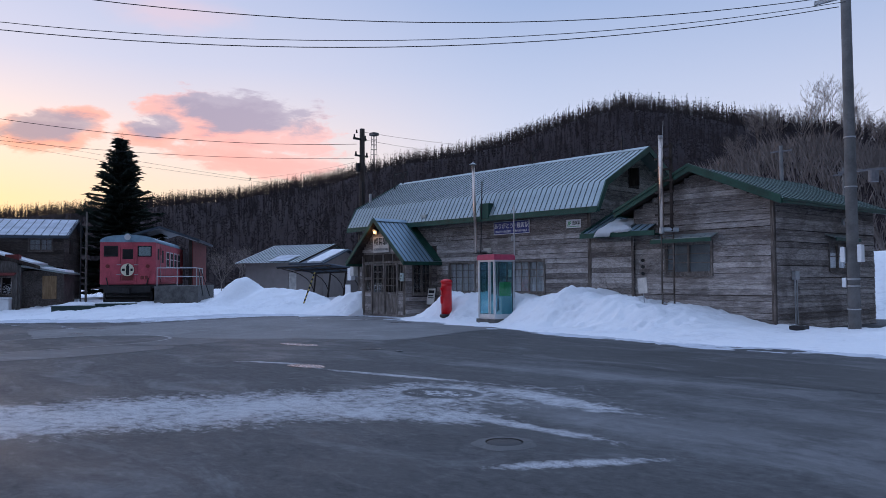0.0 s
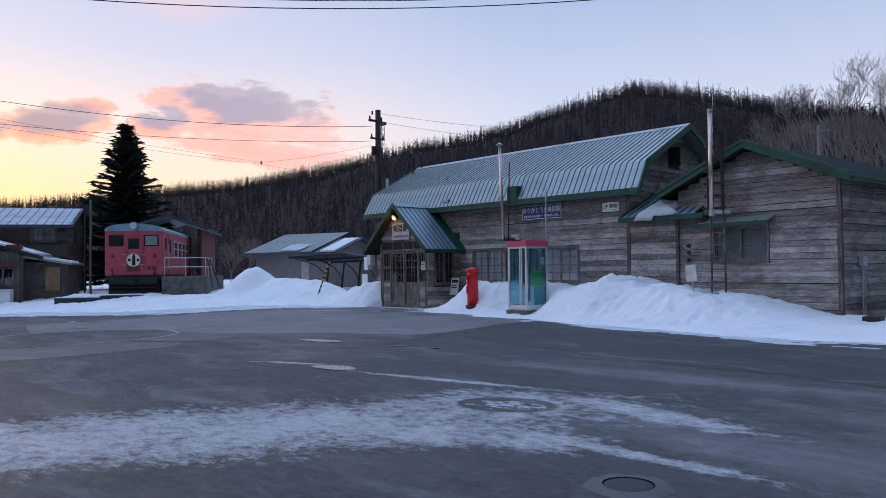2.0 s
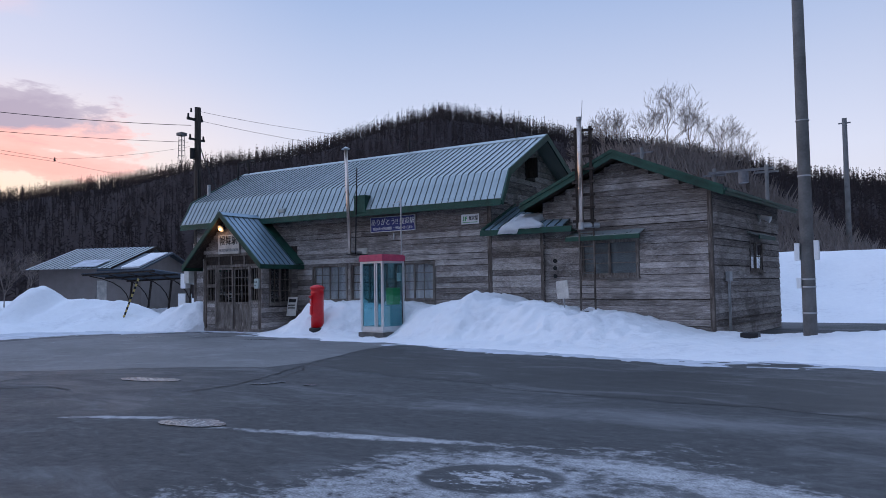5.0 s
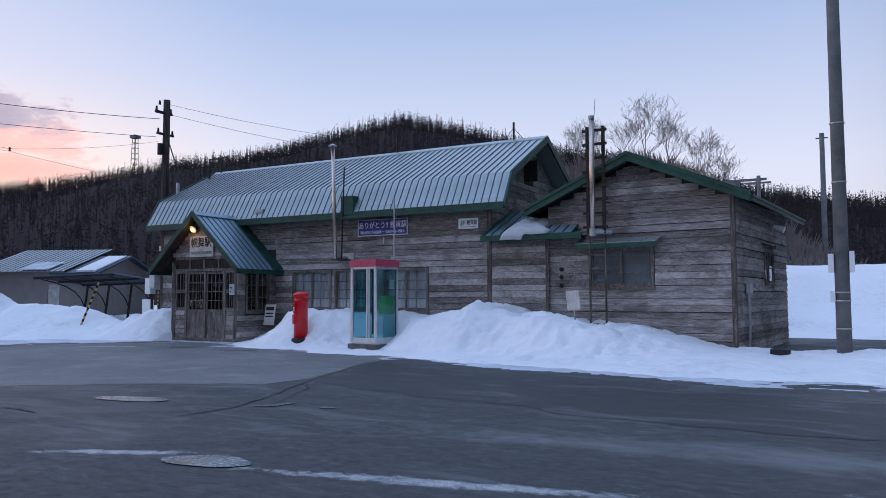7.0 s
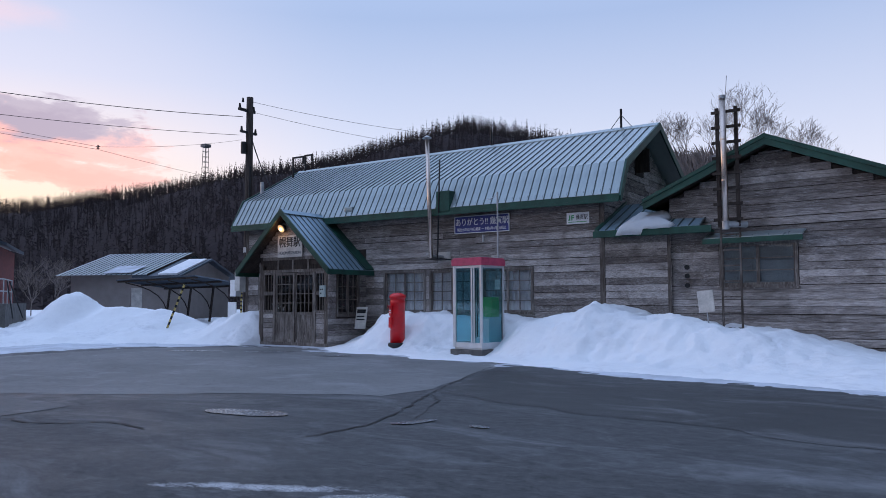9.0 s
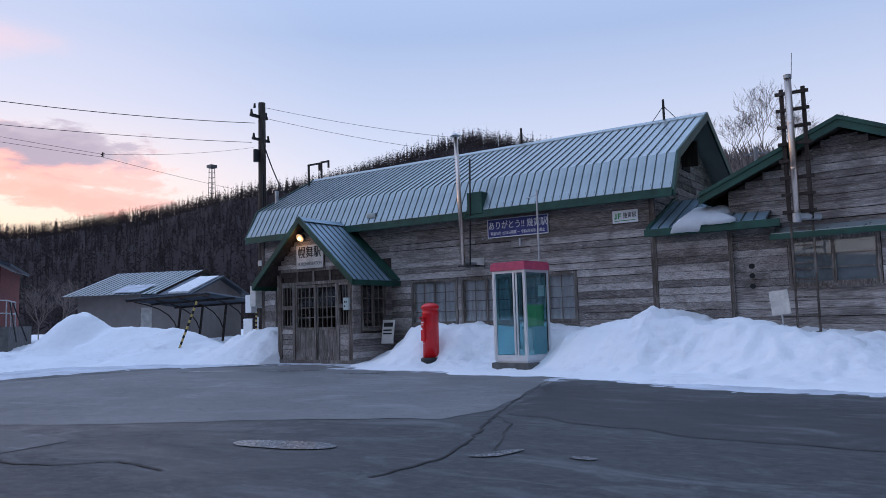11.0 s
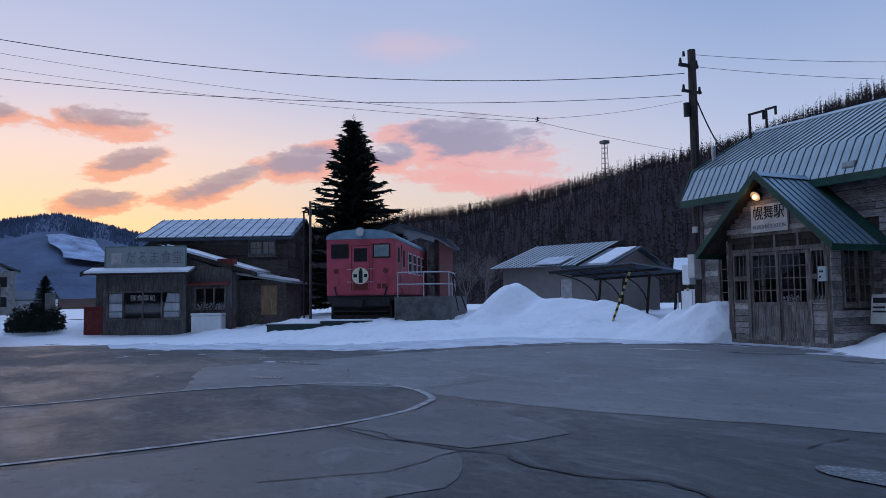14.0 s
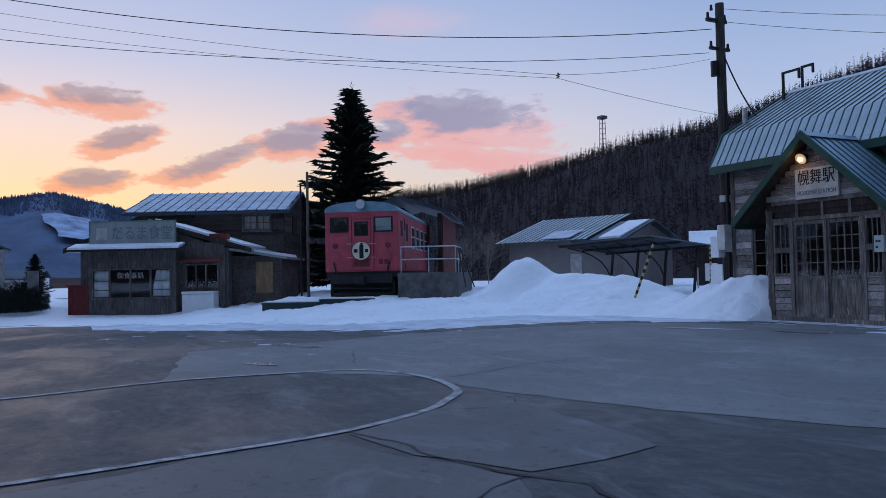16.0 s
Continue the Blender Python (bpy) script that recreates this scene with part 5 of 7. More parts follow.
# flue on the wing with its ladder frame
f2 = thing("flue_pipe", "polished steel stove flue in front of a timber ladder", "chimney")
part("pipe", tube((14.17, -0.74, 3.16), (14.17, -0.74, 6.02), 0.068, seg=18), M["flue_steel"], f2, smooth=True)
part("joint_ring", tube((14.17, -0.74, 4.1), (14.17, -0.74, 4.13), 0.074, seg=18), M["flue_steel"], f2)
part("joint_ring", tube((14.17, -0.74, 5.05), (14.17, -0.74, 5.08), 0.074, seg=18), M["flue_steel"], f2)
part("cap", tube((14.17, -0.74, 6.02), (14.17, -0.74, 6.10), 0.078, 0.078, 18), M["dull_steel"], f2)
part("tee", tube((14.17, -0.74, 3.10), (14.55, -0.40, 3.10), 0.075), M["dull_steel"], f2)
part("clean_out", tube((14.17, -0.74, 2.98), (14.17, -0.74, 3.17), 0.085, 0.085, 16), M["dull_steel"], f2)
part("whip", tube((14.24, -0.74, 6.0), (14.28, -0.74, 6.55), 0.008), M["dull_steel"], f2)
ld = thing("ladder", "tall dark timber ladder standing against the wing", "ladder")
for x in (14.00, 14.42):
    part("rail", boxes((x - 0.04, -0.60, 3.05, x + 0.04, -0.53, 5.85)), M["dark_wood"], ld)
    part("lower_rail", boxes((x - 0.022, -0.50, 0.4, x + 0.022, -0.46, 3.20)), M["post"], ld, "weathered grey rail")
for k in range(8):
    z = 3.22 + k * 0.36
    part("rung", boxes((13.88, -0.64, z - 0.035, 14.53, -0.60, z + 0.035)), M["dark_wood"], ld)
for k in range(7):
    z = 0.72 + k * 0.36
    part("lower_rung", boxes((14.022, -0.495, z - 0.018, 14.398, -0.465, z + 0.018)), M["post"], ld)
nb = thing("notice_stake", "blank white notice board on a thin stake in the snow", "sign", pose(13.90, -1.40, 0.66, 0, -6, -12))
part("panel", boxes((-0.17, -0.012, 0.44, 0.20, 0.012, 0.92), bevel=0.004), M["off_white"], nb)
part("stake", boxes((-0.012, 0.013, -0.4, 0.015, 0.035, 0.88)), M["dull_steel"], nb)
vs_ = thing("wall_stain_vents", "three small dark vents in the plank wall", "vent")
for z in (1.72, 1.95, 2.16):
    part("vent", tube((13.10, -0.16, z), (13.10, -0.125, z), 0.06), M["ink"], vs_)
mt = thing("outdoor_socket", "grey meter box on a thin conduit by the side wall", "meter box", WING)
part("conduit", boxes((0.10, 0.95, 0.0, 0.13, 0.98, 1.55), (0.10, 1.07, 0.0, 0.13, 1.10, 1.55)), M["dull_steel"], mt)
part("box", boxes((0.06, 0.90, 1.50, 0.17, 1.15, 1.75), bevel=0.01), M["dull_steel"], mt)
sl_ = thing("wall_lamp", "grey metal bracket lamp on the side wall", "lamp", WING)
part("arm", boxes((0.04, 4.2, 3.25, 0.10, 4.3, 3.45)), M["dull_steel"], sl_)
part("shade", tube((0.12, 4.25, 3.42), (0.40, 4.25, 3.30), 0.05, 0.10), M["white"], sl_)

# ---------- yard: postbox, telephone booth, poles ----------
pb = thing("post_box", "round red cast-iron pillar post box in the snow", "post box", pose(5.95, -2.33, 0.13, 0, 0, -35))
bm = bmesh.new()
bm_lathe(bm, [(0.27, -0.3), (0.27, 0.06), (0.25, 0.11), (0.235, 0.12)], 28)
part("plinth", bm, M["black"], pb, "black iron foot", True)
bm = bmesh.new()
bm_lathe(bm, [(0.20, 0.11), (0.20, 1.16), (0.21, 1.18), (0.21, 1.22), (0.198, 1.24), (0.198, 1.30), (0.225, 1.32), (0.232, 1.36), (0.21, 1.40), (0.12, 1.445), (0.02, 1.46)], 32)
part("body", bm, M["red_post"], pb, smooth=True)
part("slot_hood", boxes((-0.13, -0.245, 1.05, 0.13, -0.19, 1.12), bevel=0.012), M["red_post"], pb)
part("slot", boxes((-0.10, -0.248, 1.065, 0.10, -0.244, 1.085)), M["ink"], pb)
part("collection_door", boxes((-0.11, -0.225, 0.52, 0.11, -0.17, 0.80), bevel=0.015), M["red_post"], pb)
bm = bmesh.new()
bm_tube(bm, (0, -0.212, 0.95), (0, -0.196, 0.95), 0.125, seg=24)
part("emblem_disc", bm, M["red_post"], pb)
part("print_bars", boxes((-0.085, -0.218, 0.965, 0.085, -0.2125, 1.0), (-0.06, -0.218, 0.91, 0.06, -0.2125, 0.935), (-0.06, -0.212, 0.46, 0.06, -0.197, 0.475)), M["white"], pb)

BS = 0.86
booth = thing("telephone_booth", "aluminium and glass telephone booth with a pink roof band", "telephone booth", pose(8.51, -2.33, 0.10, 0, 0, -8))
h = BS / 2
part("plinth", boxes((-h - 0.08, -h - 0.08, -0.25, h + 0.08, h + 0.08, 0.07), bevel=0.02), M["dark_concrete"], booth, "rough dark concrete base")
part("threshold", boxes((-h, -h, 0.072, h, h, 0.11)), M["alu"], booth)
for sx in (-1, 1):
    for sy in (-1, 1):
        part("corner_post", boxes((sx * h - 0.03, sy * h - 0.03, 0.11, sx * h + 0.03, sy * h + 0.03, 2.14), bevel=0.006), M["alu"], booth)
part("roof_band", boxes((-h - 0.055, -h - 0.055, 2.14, h + 0.055, h + 0.055, 2.30), bevel=0.012), M["pink"], booth, "faded pink roof band")
part("roof_top", boxes((-h - 0.03, -h - 0.03, 2.30, h + 0.03, h + 0.03, 2.335), bevel=0.015), M["pink"], booth)
for k in range(4):
    wl_ = new("glass_wall")
    wl_.parent = booth
    wl_.matrix_basis = Matrix.Rotation(radians(90 * k), 4, "Z")
    y = -h
    rails = [(-h + 0.03, y - 0.018, 0.11, h - 0.03, y + 0.018, 0.24), (-h + 0.03, y - 0.018, 2.08, h - 0.03, y + 0.018, 2.14)]
    if k == 0:
        rails += [(0.12, y - 0.03, 0.24, 0.165, y + 0.012, 2.08), (0.185, y - 0.012, 0.24, 0.225, y + 0.02, 2.08), (-h + 0.03, y - 0.02, 0.24, -h + 0.055, y + 0.015, 2.08)]
    for q in rails:
        part("rail", boxes(q), M["alu"], wl_)
    part("gasket", boxes((-h + 0.03, y - 0.008, 0.24, -h + 0.042, y + 0.008, 2.08), (h - 0.042, y - 0.008, 0.24, h - 0.03, y + 0.008, 2.08)), M["ink"], wl_)
    part("pane", boxes((-h + 0.03, y - 0.003, 0.24, h - 0.03, y + 0.003, 2.08)), M["booth_glass"], wl_).visible_shadow = False
ph = thing("payphone", "green public telephone on its shelf", "telephone", pose(8.51, -2.33, 0.10, 0, 0, -8))
part("shelf", boxes((0.02, -0.05, 0.82, 0.40, 0.39, 0.86), (0.36, -0.05, 0.12, 0.40, 0.39, 0.82)), M["teal"], ph)
part("shell", boxes((0.08, 0.08, 0.861, 0.36, 0.38, 1.36), bevel=0.02), M["phone_green"], ph)
part("handset", boxes((0.04, 0.10, 0.95, 0.078, 0.16, 1.25), bevel=0.012), M["phone_green"], ph)
part("notice", boxes((0.20, 0.405, 1.55, 0.36, 0.412, 1.80), (-0.30, 0.405, 0.3, 0.0, 0.412, 0.95)), M["white"], ph)


def utility_pole(x, y, top, r0, r1, material, label, lean=(0, 0)):
    p = thing("utility_pole", label, "pole")
    part("shaft", tube((x, y, -0.3), (x + lean[0], y + lean[1], top), r0, r1, 20), material, p, smooth=True)
    return p


near = utility_pole(19.78, -0.95, 11.2, 0.155, 0.115, M["pole"], "grey concrete utility pole with steel bands and boxes")
for z in (0.72, 1.32, 1.50, 3.9, 5.2):
    part("band", tube((19.78, -0.95, z), (19.78, -0.95, z + 0.03), 0.163 if z < 2 else 0.152, seg=20), M["dull_steel"], near)
part("junction_box", boxes((19.52, -1.1, 1.95, 19.63, -0.85, 2.35), bevel=0.012), M["white"], near, "pale plastic junction box")
part("junction_box", boxes((19.93, -1.1, 1.95, 20.03, -0.85, 2.40), bevel=0.012), M["white"], near, "pale plastic junction box")
part("junction_box", boxes((19.54, -1.08, 1.30, 19.64, -0.85, 1.55), bevel=0.012), M["white"], near, "pale plastic junction box")
part("cable_loop", boxes((19.5, -0.96, 9.2, 19.53, -0.93, 9.75), (19.42, -0.96, 9.05, 19.45, -0.93, 9.6), (19.42, -0.96, 9.05, 19.53, -0.93, 9.08), (19.36, -0.98, 9.6, 19.66, -0.92, 9.66)), M["black"], near)
part("crossarm", boxes((19.0, -1.0, 8.92, 20.5, -0.9, 9.02)), M["dull_steel"], near)
bx = thing("ground_box", "small dark box on the ground by the wing", "box")
part("tub", boxes((18.35, -1.55, 0.05, 18.75, -1.2, 0.28), bevel=0.02), M["black"], bx)

FP = (-4.05, 1.27)
far = utility_pole(*FP, 9.35, 0.17, 0.13, M["dark_wood"], "dark utility pole behind the porch with many fittings")
part("crossarm", boxes((FP[0] - 0.05, FP[1] - 0.55, 8.75, FP[0] + 0.05, FP[1] + 0.25, 8.85)), M["black"], far)
part("crossarm", boxes((FP[0] - 0.05, FP[1] - 0.45, 7.9, FP[0] + 0.05, FP[1] + 0.35, 7.98)), M["black"], far)
for z, dy in ((9.1, -0.35), (8.86, -0.5), (8.86, 0.2), (7.98, -0.4), (7.98, 0.3), (7.3, -0.2)):
    part("insulator", tube((FP[0], FP[1] + dy, z), (FP[0], FP[1] + dy, z + 0.16), 0.05, 0.035), M["black"], far)
part("transformer_can", tube((FP[0] - 0.05, FP[1] - 0.24, 7.1), (FP[0] - 0.05, FP[1] - 0.24, 7.55), 0.11), M["black"], far)
part("sleeve", tube((FP[0] + 0.16, FP[1] - 0.10, 0.0), (FP[0] + 0.14, FP[1] - 0.08, 6.6), 0.045), M["black"], far)
part("reflective_band", tube((FP[0], FP[1], 3.25), (FP[0], FP[1], 3.45), 0.172, seg=20), M["dull_steel"], far)
LP = (-12.6, -20.5)
west = utility_pole(*LP, 11.0, 0.17, 0.13, M["pole"], "concrete utility pole at the yard's edge")


def wire(a, b, sag, r=0.012, name="cable"):
    cu = bpy.data.curves.new(name, "CURVE")
    cu.dimensions, cu.bevel_depth, cu.bevel_resolution = "3D", r, 1
    s = cu.splines.new("POLY")
    n = 28
    s.points.add(n)
    for i in range(n + 1):
        t = i / n
        p = Vector(a).lerp(Vector(b), t)
        s.points[i].co = (p.x, p.y, p.z - sag * 4 * t * (1 - t), 1)
    cu.materials.append(M["black"])
    return tagged(new(name, cu), "thin black overhead cable", "cable", "overhead cables")


SP = (0.7, -24.4)
south = utility_pole(*SP, 10.8, 0.17, 0.13, M["pole"], "concrete utility pole south of the yard")
wire((19.3, -0.95, 9.05), (*SP, 10.4), 1.55, 0.011)
wire((19.6, -0.95, 8.72), (*SP, 8.90), 1.45, 0.011)
wire((19.9, -0.95, 8.80), (*SP, 9.10), 1.45, 0.009)
wire((FP[0], FP[1] - 0.35, 8.52), (*LP, 9.62), 0.76, 0.012)
wire((FP[0], FP[1] - 0.5, 7.77), (*LP, 8.31), 0.54, 0.009)
JOINT = (-2.13, -6.16, 5.90)
wire(JOINT, (*LP, 9.2), 0.22, 0.005)
wire((JOINT[0], JOINT[1], JOINT[2] - 0.08), (*LP, 8.7), 0.22, 0.005)
wire(JOINT, (FP[0], FP[1] - 0.4, 7.60), 0.10, 0.005)
wire((JOINT[0], JOINT[1], JOINT[2] - 0.08), (FP[0], FP[1] - 0.1, 5.9), 0.05, 0.005)
cj = thing("cable_joint", "small black spacer with two arms where thin cables meet", "cable joint", pose(*JOINT) @ Matrix.Scale(0.6, 4))
part("bar", boxes((-0.13, -0.012, -0.11, 0.13, 0.012, -0.08), (-0.15, -0.012, -0.01, 0.15, 0.012, 0.02)), M["black"], cj)
part("hanger", boxes((-0.012, -0.03, -0.10, 0.012, 0.03, 0.09)), M["black"], cj)
wire((FP[0], FP[1], 9.2), (6.0, 16.0, 9.0), 0.6, 0.007)
wire((FP[0], FP[1], 8.8), (6.0, 17.0, 8.2), 0.6, 0.007)
wire((FP[0], FP[1], 8.0), (-2.6, 1.4, 5.3), 0.3, 0.022)
wire((FP[0], FP[1], 8.6), (-9.0, 6.5, 0.2), 0.0, 0.006)
wire((20.0, -0.95, 10.9), (60, 12, 3.5), 0.8, 0.013)


def hazard_post(x, y, z, tx, ty, length, label):
    p = thing("hazard_pole", label, "marker pole", group="striped marker poles")
    a = Vector((x, y, z))
    d = Vector((tx, ty, 1)).normalized()
    n = 20
    for i in range(n):
        part("band", tube(a + d * length * i / n, a + d * length * (i + 1) / n, 0.038, seg=12), M["hazard_yellow"] if i % 2 else M["ink"], p)
    return p


hazard_post(-4.78, -1.96, -0.05, 0.30, 0.22, 2.15, "leaning black and yellow striped snow pole")
hazard_post(-6.6, 3.2, 0.3, 0.02, 0.0, 1.7, "upright black and yellow striped pole")

# boxes by the west end of the station
eb = thing("electric_box", "pale plastic meter boxes on the station's west end", "meter box")
part("box", boxes((-3.25, -0.25, 1.55, -2.95, 0.0, 2.15), bevel=0.02), M["white"], eb)
part("box", boxes((-2.93, -0.32, 1.75, -2.66, -0.02, 2.45), bevel=0.02), M["off_white"], eb)
part("bracket", boxes((-3.2, 0.0, 1.7, -2.62, 0.05, 1.78)), M["dull_steel"], eb)
wb = thing("notice_board", "white notice board leaning by the station's end wall", "sign")
part("panel", boxes((-2.92, -0.62, 0.35, -2.50, -0.58, 1.35), bevel=0.006), M["white"], wb)
part("stake", boxes((-2.72, -0.575, -0.1, -2.68, -0.54, 1.3)), M["dull_steel"], wb)
vp = thing("roof_vent_pipe", "black bent roof vent at the ridge's west end", "vent")
part("riser", boxes((-2.75, 2.30, 5.5, -2.69, 2.36, 7.0), (-2.75, 2.30, 6.94, -2.15, 2.36, 7.0), (-2.21, 2.30, 6.70, -2.15, 2.36, 6.94), (-2.1, 2.3, 6.4, -2.05, 2.36, 7.02), (-2.05, 2.3, 6.96, -1.7, 2.36, 7.02), (-1.75, 2.3, 6.75, -1.7, 2.36, 6.96)), M["black"], vp)
part("steel_pipe", tube((-2.9, 0.9, 5.0), (-2.9, 0.9, 5.85), 0.07), M["dull_steel"], vp)

# ---------- railcar ----------
TR = pose(-14.5, -6.62, 0, 0, 0, 57.7)
train = thing("railcar", "faded red diesel railcar front on display", "railcar", TR)
TW, TZ0, TZ1, TL = 1.43, 1.38, 3.78, 10.0
bm = bmesh.new()
bm_box(bm, -TW, 0.0, TZ0, TW, TL, TZ1, bevel=0.10)
part("body", bm, M["train_red"], train)
bm = bmesh.new()
arc = [(TW * 1.005 * math.cos(math.pi * i / 14), TZ1 - 0.10 + 0.40 * math.sin(math.pi * i / 14) ** 0.75) for i in range(15)]
bm_prism(bm, arc, TL, Matrix.Translation((0, -0.03, 0)))
part("roof", bm, M["train_roof"], train, "blue-grey painted arched roof")
part("gutter", boxes((TW - 0.01, 0.0, TZ1 - 0.12, TW + 0.03, TL, TZ1 - 0.06)), M["train_roof"], train)
for x0, x1, z0, z1 in ((-1.22, -0.50, 2.90, 3.48), (0.50, 1.22, 2.90, 3.48)):
    w = new("windscreen")
    w.parent = train
    part("rubber_seal", boxes((x0, -0.025, z0, x1, 0.005, z1), bevel=0.012), M["ink"], w)
    part("pane", boxes((x0 + 0.05, -0.034, z0 + 0.05, x1 - 0.05, -0.026, z1 - 0.05), bevel=0.003), M["glass"], w).visible_shadow = False
    part("wiper", boxes((x0 + 0.30, -0.05, z0 - 0.02, x0 + 0.33, -0.036, z0 + 0.02), (x0 + 0.31, -0.05, z0, x0 + 0.50, -0.042, z0 + 0.02)), M["ink"], w)
part("blind", boxes((0.56, -0.0256, 2.95, 1.16, -0.0255, 3.43)), M["grey_blind"], train, "grey-green roller blind")
dr = new("gangway_door")
dr.parent = train
part("door_frame", boxes((-0.46, -0.05, 1.55, -0.38, 0.005, 3.45), (0.38, -0.05, 1.55, 0.46, 0.005, 3.45), (-0.46, -0.05, 3.42, 0.46, 0.005, 3.50), (-0.46, -0.05, 1.50, 0.46, 0.005, 1.57)), M["train_red"], dr)
part("door_leaf", boxes((-0.36, -0.03, 1.6, 0.36, 0.004, 3.40), bevel=0.02), M["train_red"], dr)
part("door_window", boxes((-0.27, -0.042, 2.76, 0.27, -0.031, 3.30), bevel=0.01), M["ink"], dr)
part("door_pane", boxes((-0.23, -0.05, 2.80, 0.23, -0.043, 3.26)), M["glass"], dr).visible_shadow = False
for q in ((-0.55, 2.44), (0.33, 2.44), (-0.55, 1.92), (0.33, 1.92)):
    part("hand_bar", boxes((q[0], -0.085, q[1], q[0] + 0.22, -0.06, q[1] + 0.03)), M["dull_steel"], dr)
bm = bmesh.new()
bm_tube(bm, (0, -0.12, 2.18), (0, -0.07, 2.18), 0.34, seg=32)
mk = part("head_mark", bm, M["cream"], train, "round cream head board with black bars")
part("emblem_bars", boxes((-0.06, -0.127, 1.90, 0.10, -0.121, 2.40), (-0.02, -0.127, 2.40, 0.07, -0.121, 2.49), (-0.28, -0.127, 2.12, -0.13, -0.121, 2.25), (0.16, -0.127, 2.12, 0.28, -0.121, 2.25)), M["ink"], mk)
bm = bmesh.new()
bm_tube(bm, (0, -0.16, 3.95), (0, 0.08, 3.95), 0.20, seg=24)
hl = part("headlight", bm, M["train_roof"], train)
bm = bmesh.new()
bm_tube(bm, (0, -0.175, 3.95), (0, -0.161, 3.95), 0.165, seg=24)
part("lens", bm, M["alu"], hl, "clear round headlight lens")
for x in (-1.02, 1.02):
    part("tail_lamp", tube((x, -0.06, 2.38), (x, 0.02, 2.38), 0.10, seg=16), M["red_brown"], train)
    bm = bmesh.new()
    bm_tube(bm, (x, -0.03, 1.98), (x, 0.0, 1.98), 0.15, seg=18)
    part("round_cover", bm, M["train_red"], train)
    part("hose", tube((x * 1.05, -0.06, 1.75), (x * 0.95, -0.08, 1.30), 0.03), M["under"], train)
part("grille_box", boxes((0.62, -0.045, 1.62, 1.10, 0.002, 1.90), bevel=0.01), M["train_red"], train)
part("grille_slot", boxes((0.66, -0.05, 1.66, 0.84, -0.046, 1.86), (0.88, -0.05, 1.66, 1.06, -0.046, 1.86)), M["red_brown"], train)
part("lower_plate", boxes((-0.30, -0.055, 1.62, 0.30, -0.031, 1.88)), M["red_brown"], train)
part("sole_bar", boxes((-TW + 0.05, 0.03, 1.18, TW - 0.05, TL, 1.379)), M["under"], train)
part("equipment_case", boxes((-1.22, 0.40, 0.30, 1.22, 0.85, 1.17), bevel=0.03), M["under"], train)
part("side_tank", boxes((0.85, 4.6, 0.35, 1.30, 8.2, 1.17), bevel=0.03), M["under"], train)
part("brake_pipe", tube((-1.1, -0.02, 0.78), (1.1, -0.02, 0.74), 0.03), M["under"], train)
part("buffer_beam", boxes((-1.2, -0.12, 0.95, 1.2, 0.03, 1.30), bevel=0.03), M["under"], train)
part("coupler", boxes((-0.18, -0.55, 0.92, 0.18, -0.12, 1.22), bevel=0.05), M["under"], train)
part("cow_catcher", boxes((-1.25, 0.1, 0.45, -1.15, 0.3, 1.0), (1.15, 0.1, 0.45, 1.25, 0.3, 1.0), (-1.25, 0.1, 0.45, 1.25, 0.16, 0.60)), M["under"], train)
for y in (1.6, 3.6):
    for x in (-0.75, 0.75):
        part("wheel", tube((x - 0.06, y, 0.75), (x + 0.06, y, 0.75), 0.43, seg=24), M["under"], train)
part("bogie", boxes((-1.05, 0.9, 0.55, -0.95, 4.3, 1.0), (0.95, 0.9, 0.55, 1.05, 4.3, 1.0), (-0.95, 2.4, 0.6, 0.95, 2.8, 1.0)), M["under"], train)
# side: door and windows
sd_ = new("side_door")
sd_.parent = train
part("door_leaf", boxes((TW + 0.002, 1.5, 1.5, TW + 0.03, 2.4, 3.45), bevel=0.01), M["train_red"], sd_)
part("door_gap", boxes((TW + 0.001, 1.42, 1.5, TW + 0.012, 1.49, 3.5), (TW + 0.001, 2.41, 1.5, TW + 0.012, 2.48, 3.5)), M["ink"], sd_)
part("door_window", boxes((TW + 0.031, 1.68, 2.6, TW + 0.04, 2.22, 3.3)), M["ink"], sd_)
part("cab_window", boxes((TW + 0.002, 0.55, 2.75, TW + 0.02, 0.95, 3.35)), M["ink"], train)
part("grab_rail", tube((TW + 0.05, 1.25, 1.7), (TW + 0.05, 1.25, 3.0), 0.02), M["dull_steel"], train)
for y in (3.3, 4.7, 6.1, 7.5):
    w = new("side_window")
    w.parent = train
    part("window_frame", boxes((TW + 0.002, y, 2.35, TW + 0.025, y + 0.95, 3.30), bevel=0.01), M["alu"], w)
    part("pane", boxes((TW + 0.026, y + 0.07, 2.42, TW + 0.03, y + 0.88, 2.82), (TW + 0.026, y + 0.07, 2.88, TW + 0.03, y + 0.88, 3.23)), M["ink"], w)

pf = thing("platform", "stained concrete platform block beside the railcar", "platform", TR)
part("block", boxes((1.50, -0.75, 0.0, 3.75, 7.0, 1.31), bevel=0.02), M["dark_concrete"], pf)
rl = thing("platform_railing", "grey pipe railing round the platform", "railing", TR)
for x, y in ((1.62, -0.65), (2.65, -0.65), (3.65, -0.65), (3.65, 0.6), (3.65, 1.9)):
    part("post", tube((x, y, 1.31), (x, y, 2.27), 0.024), M["dull_steel"], rl)
for z in (1.80, 2.27):
    part("rail", tube((1.62, -0.65, z), (3.65, -0.65, z), 0.024), M["dull_steel"], rl)
    part("rail", tube((3.65, -0.65, z), (3.65, 1.9, z), 0.024), M["dull_steel"], rl)
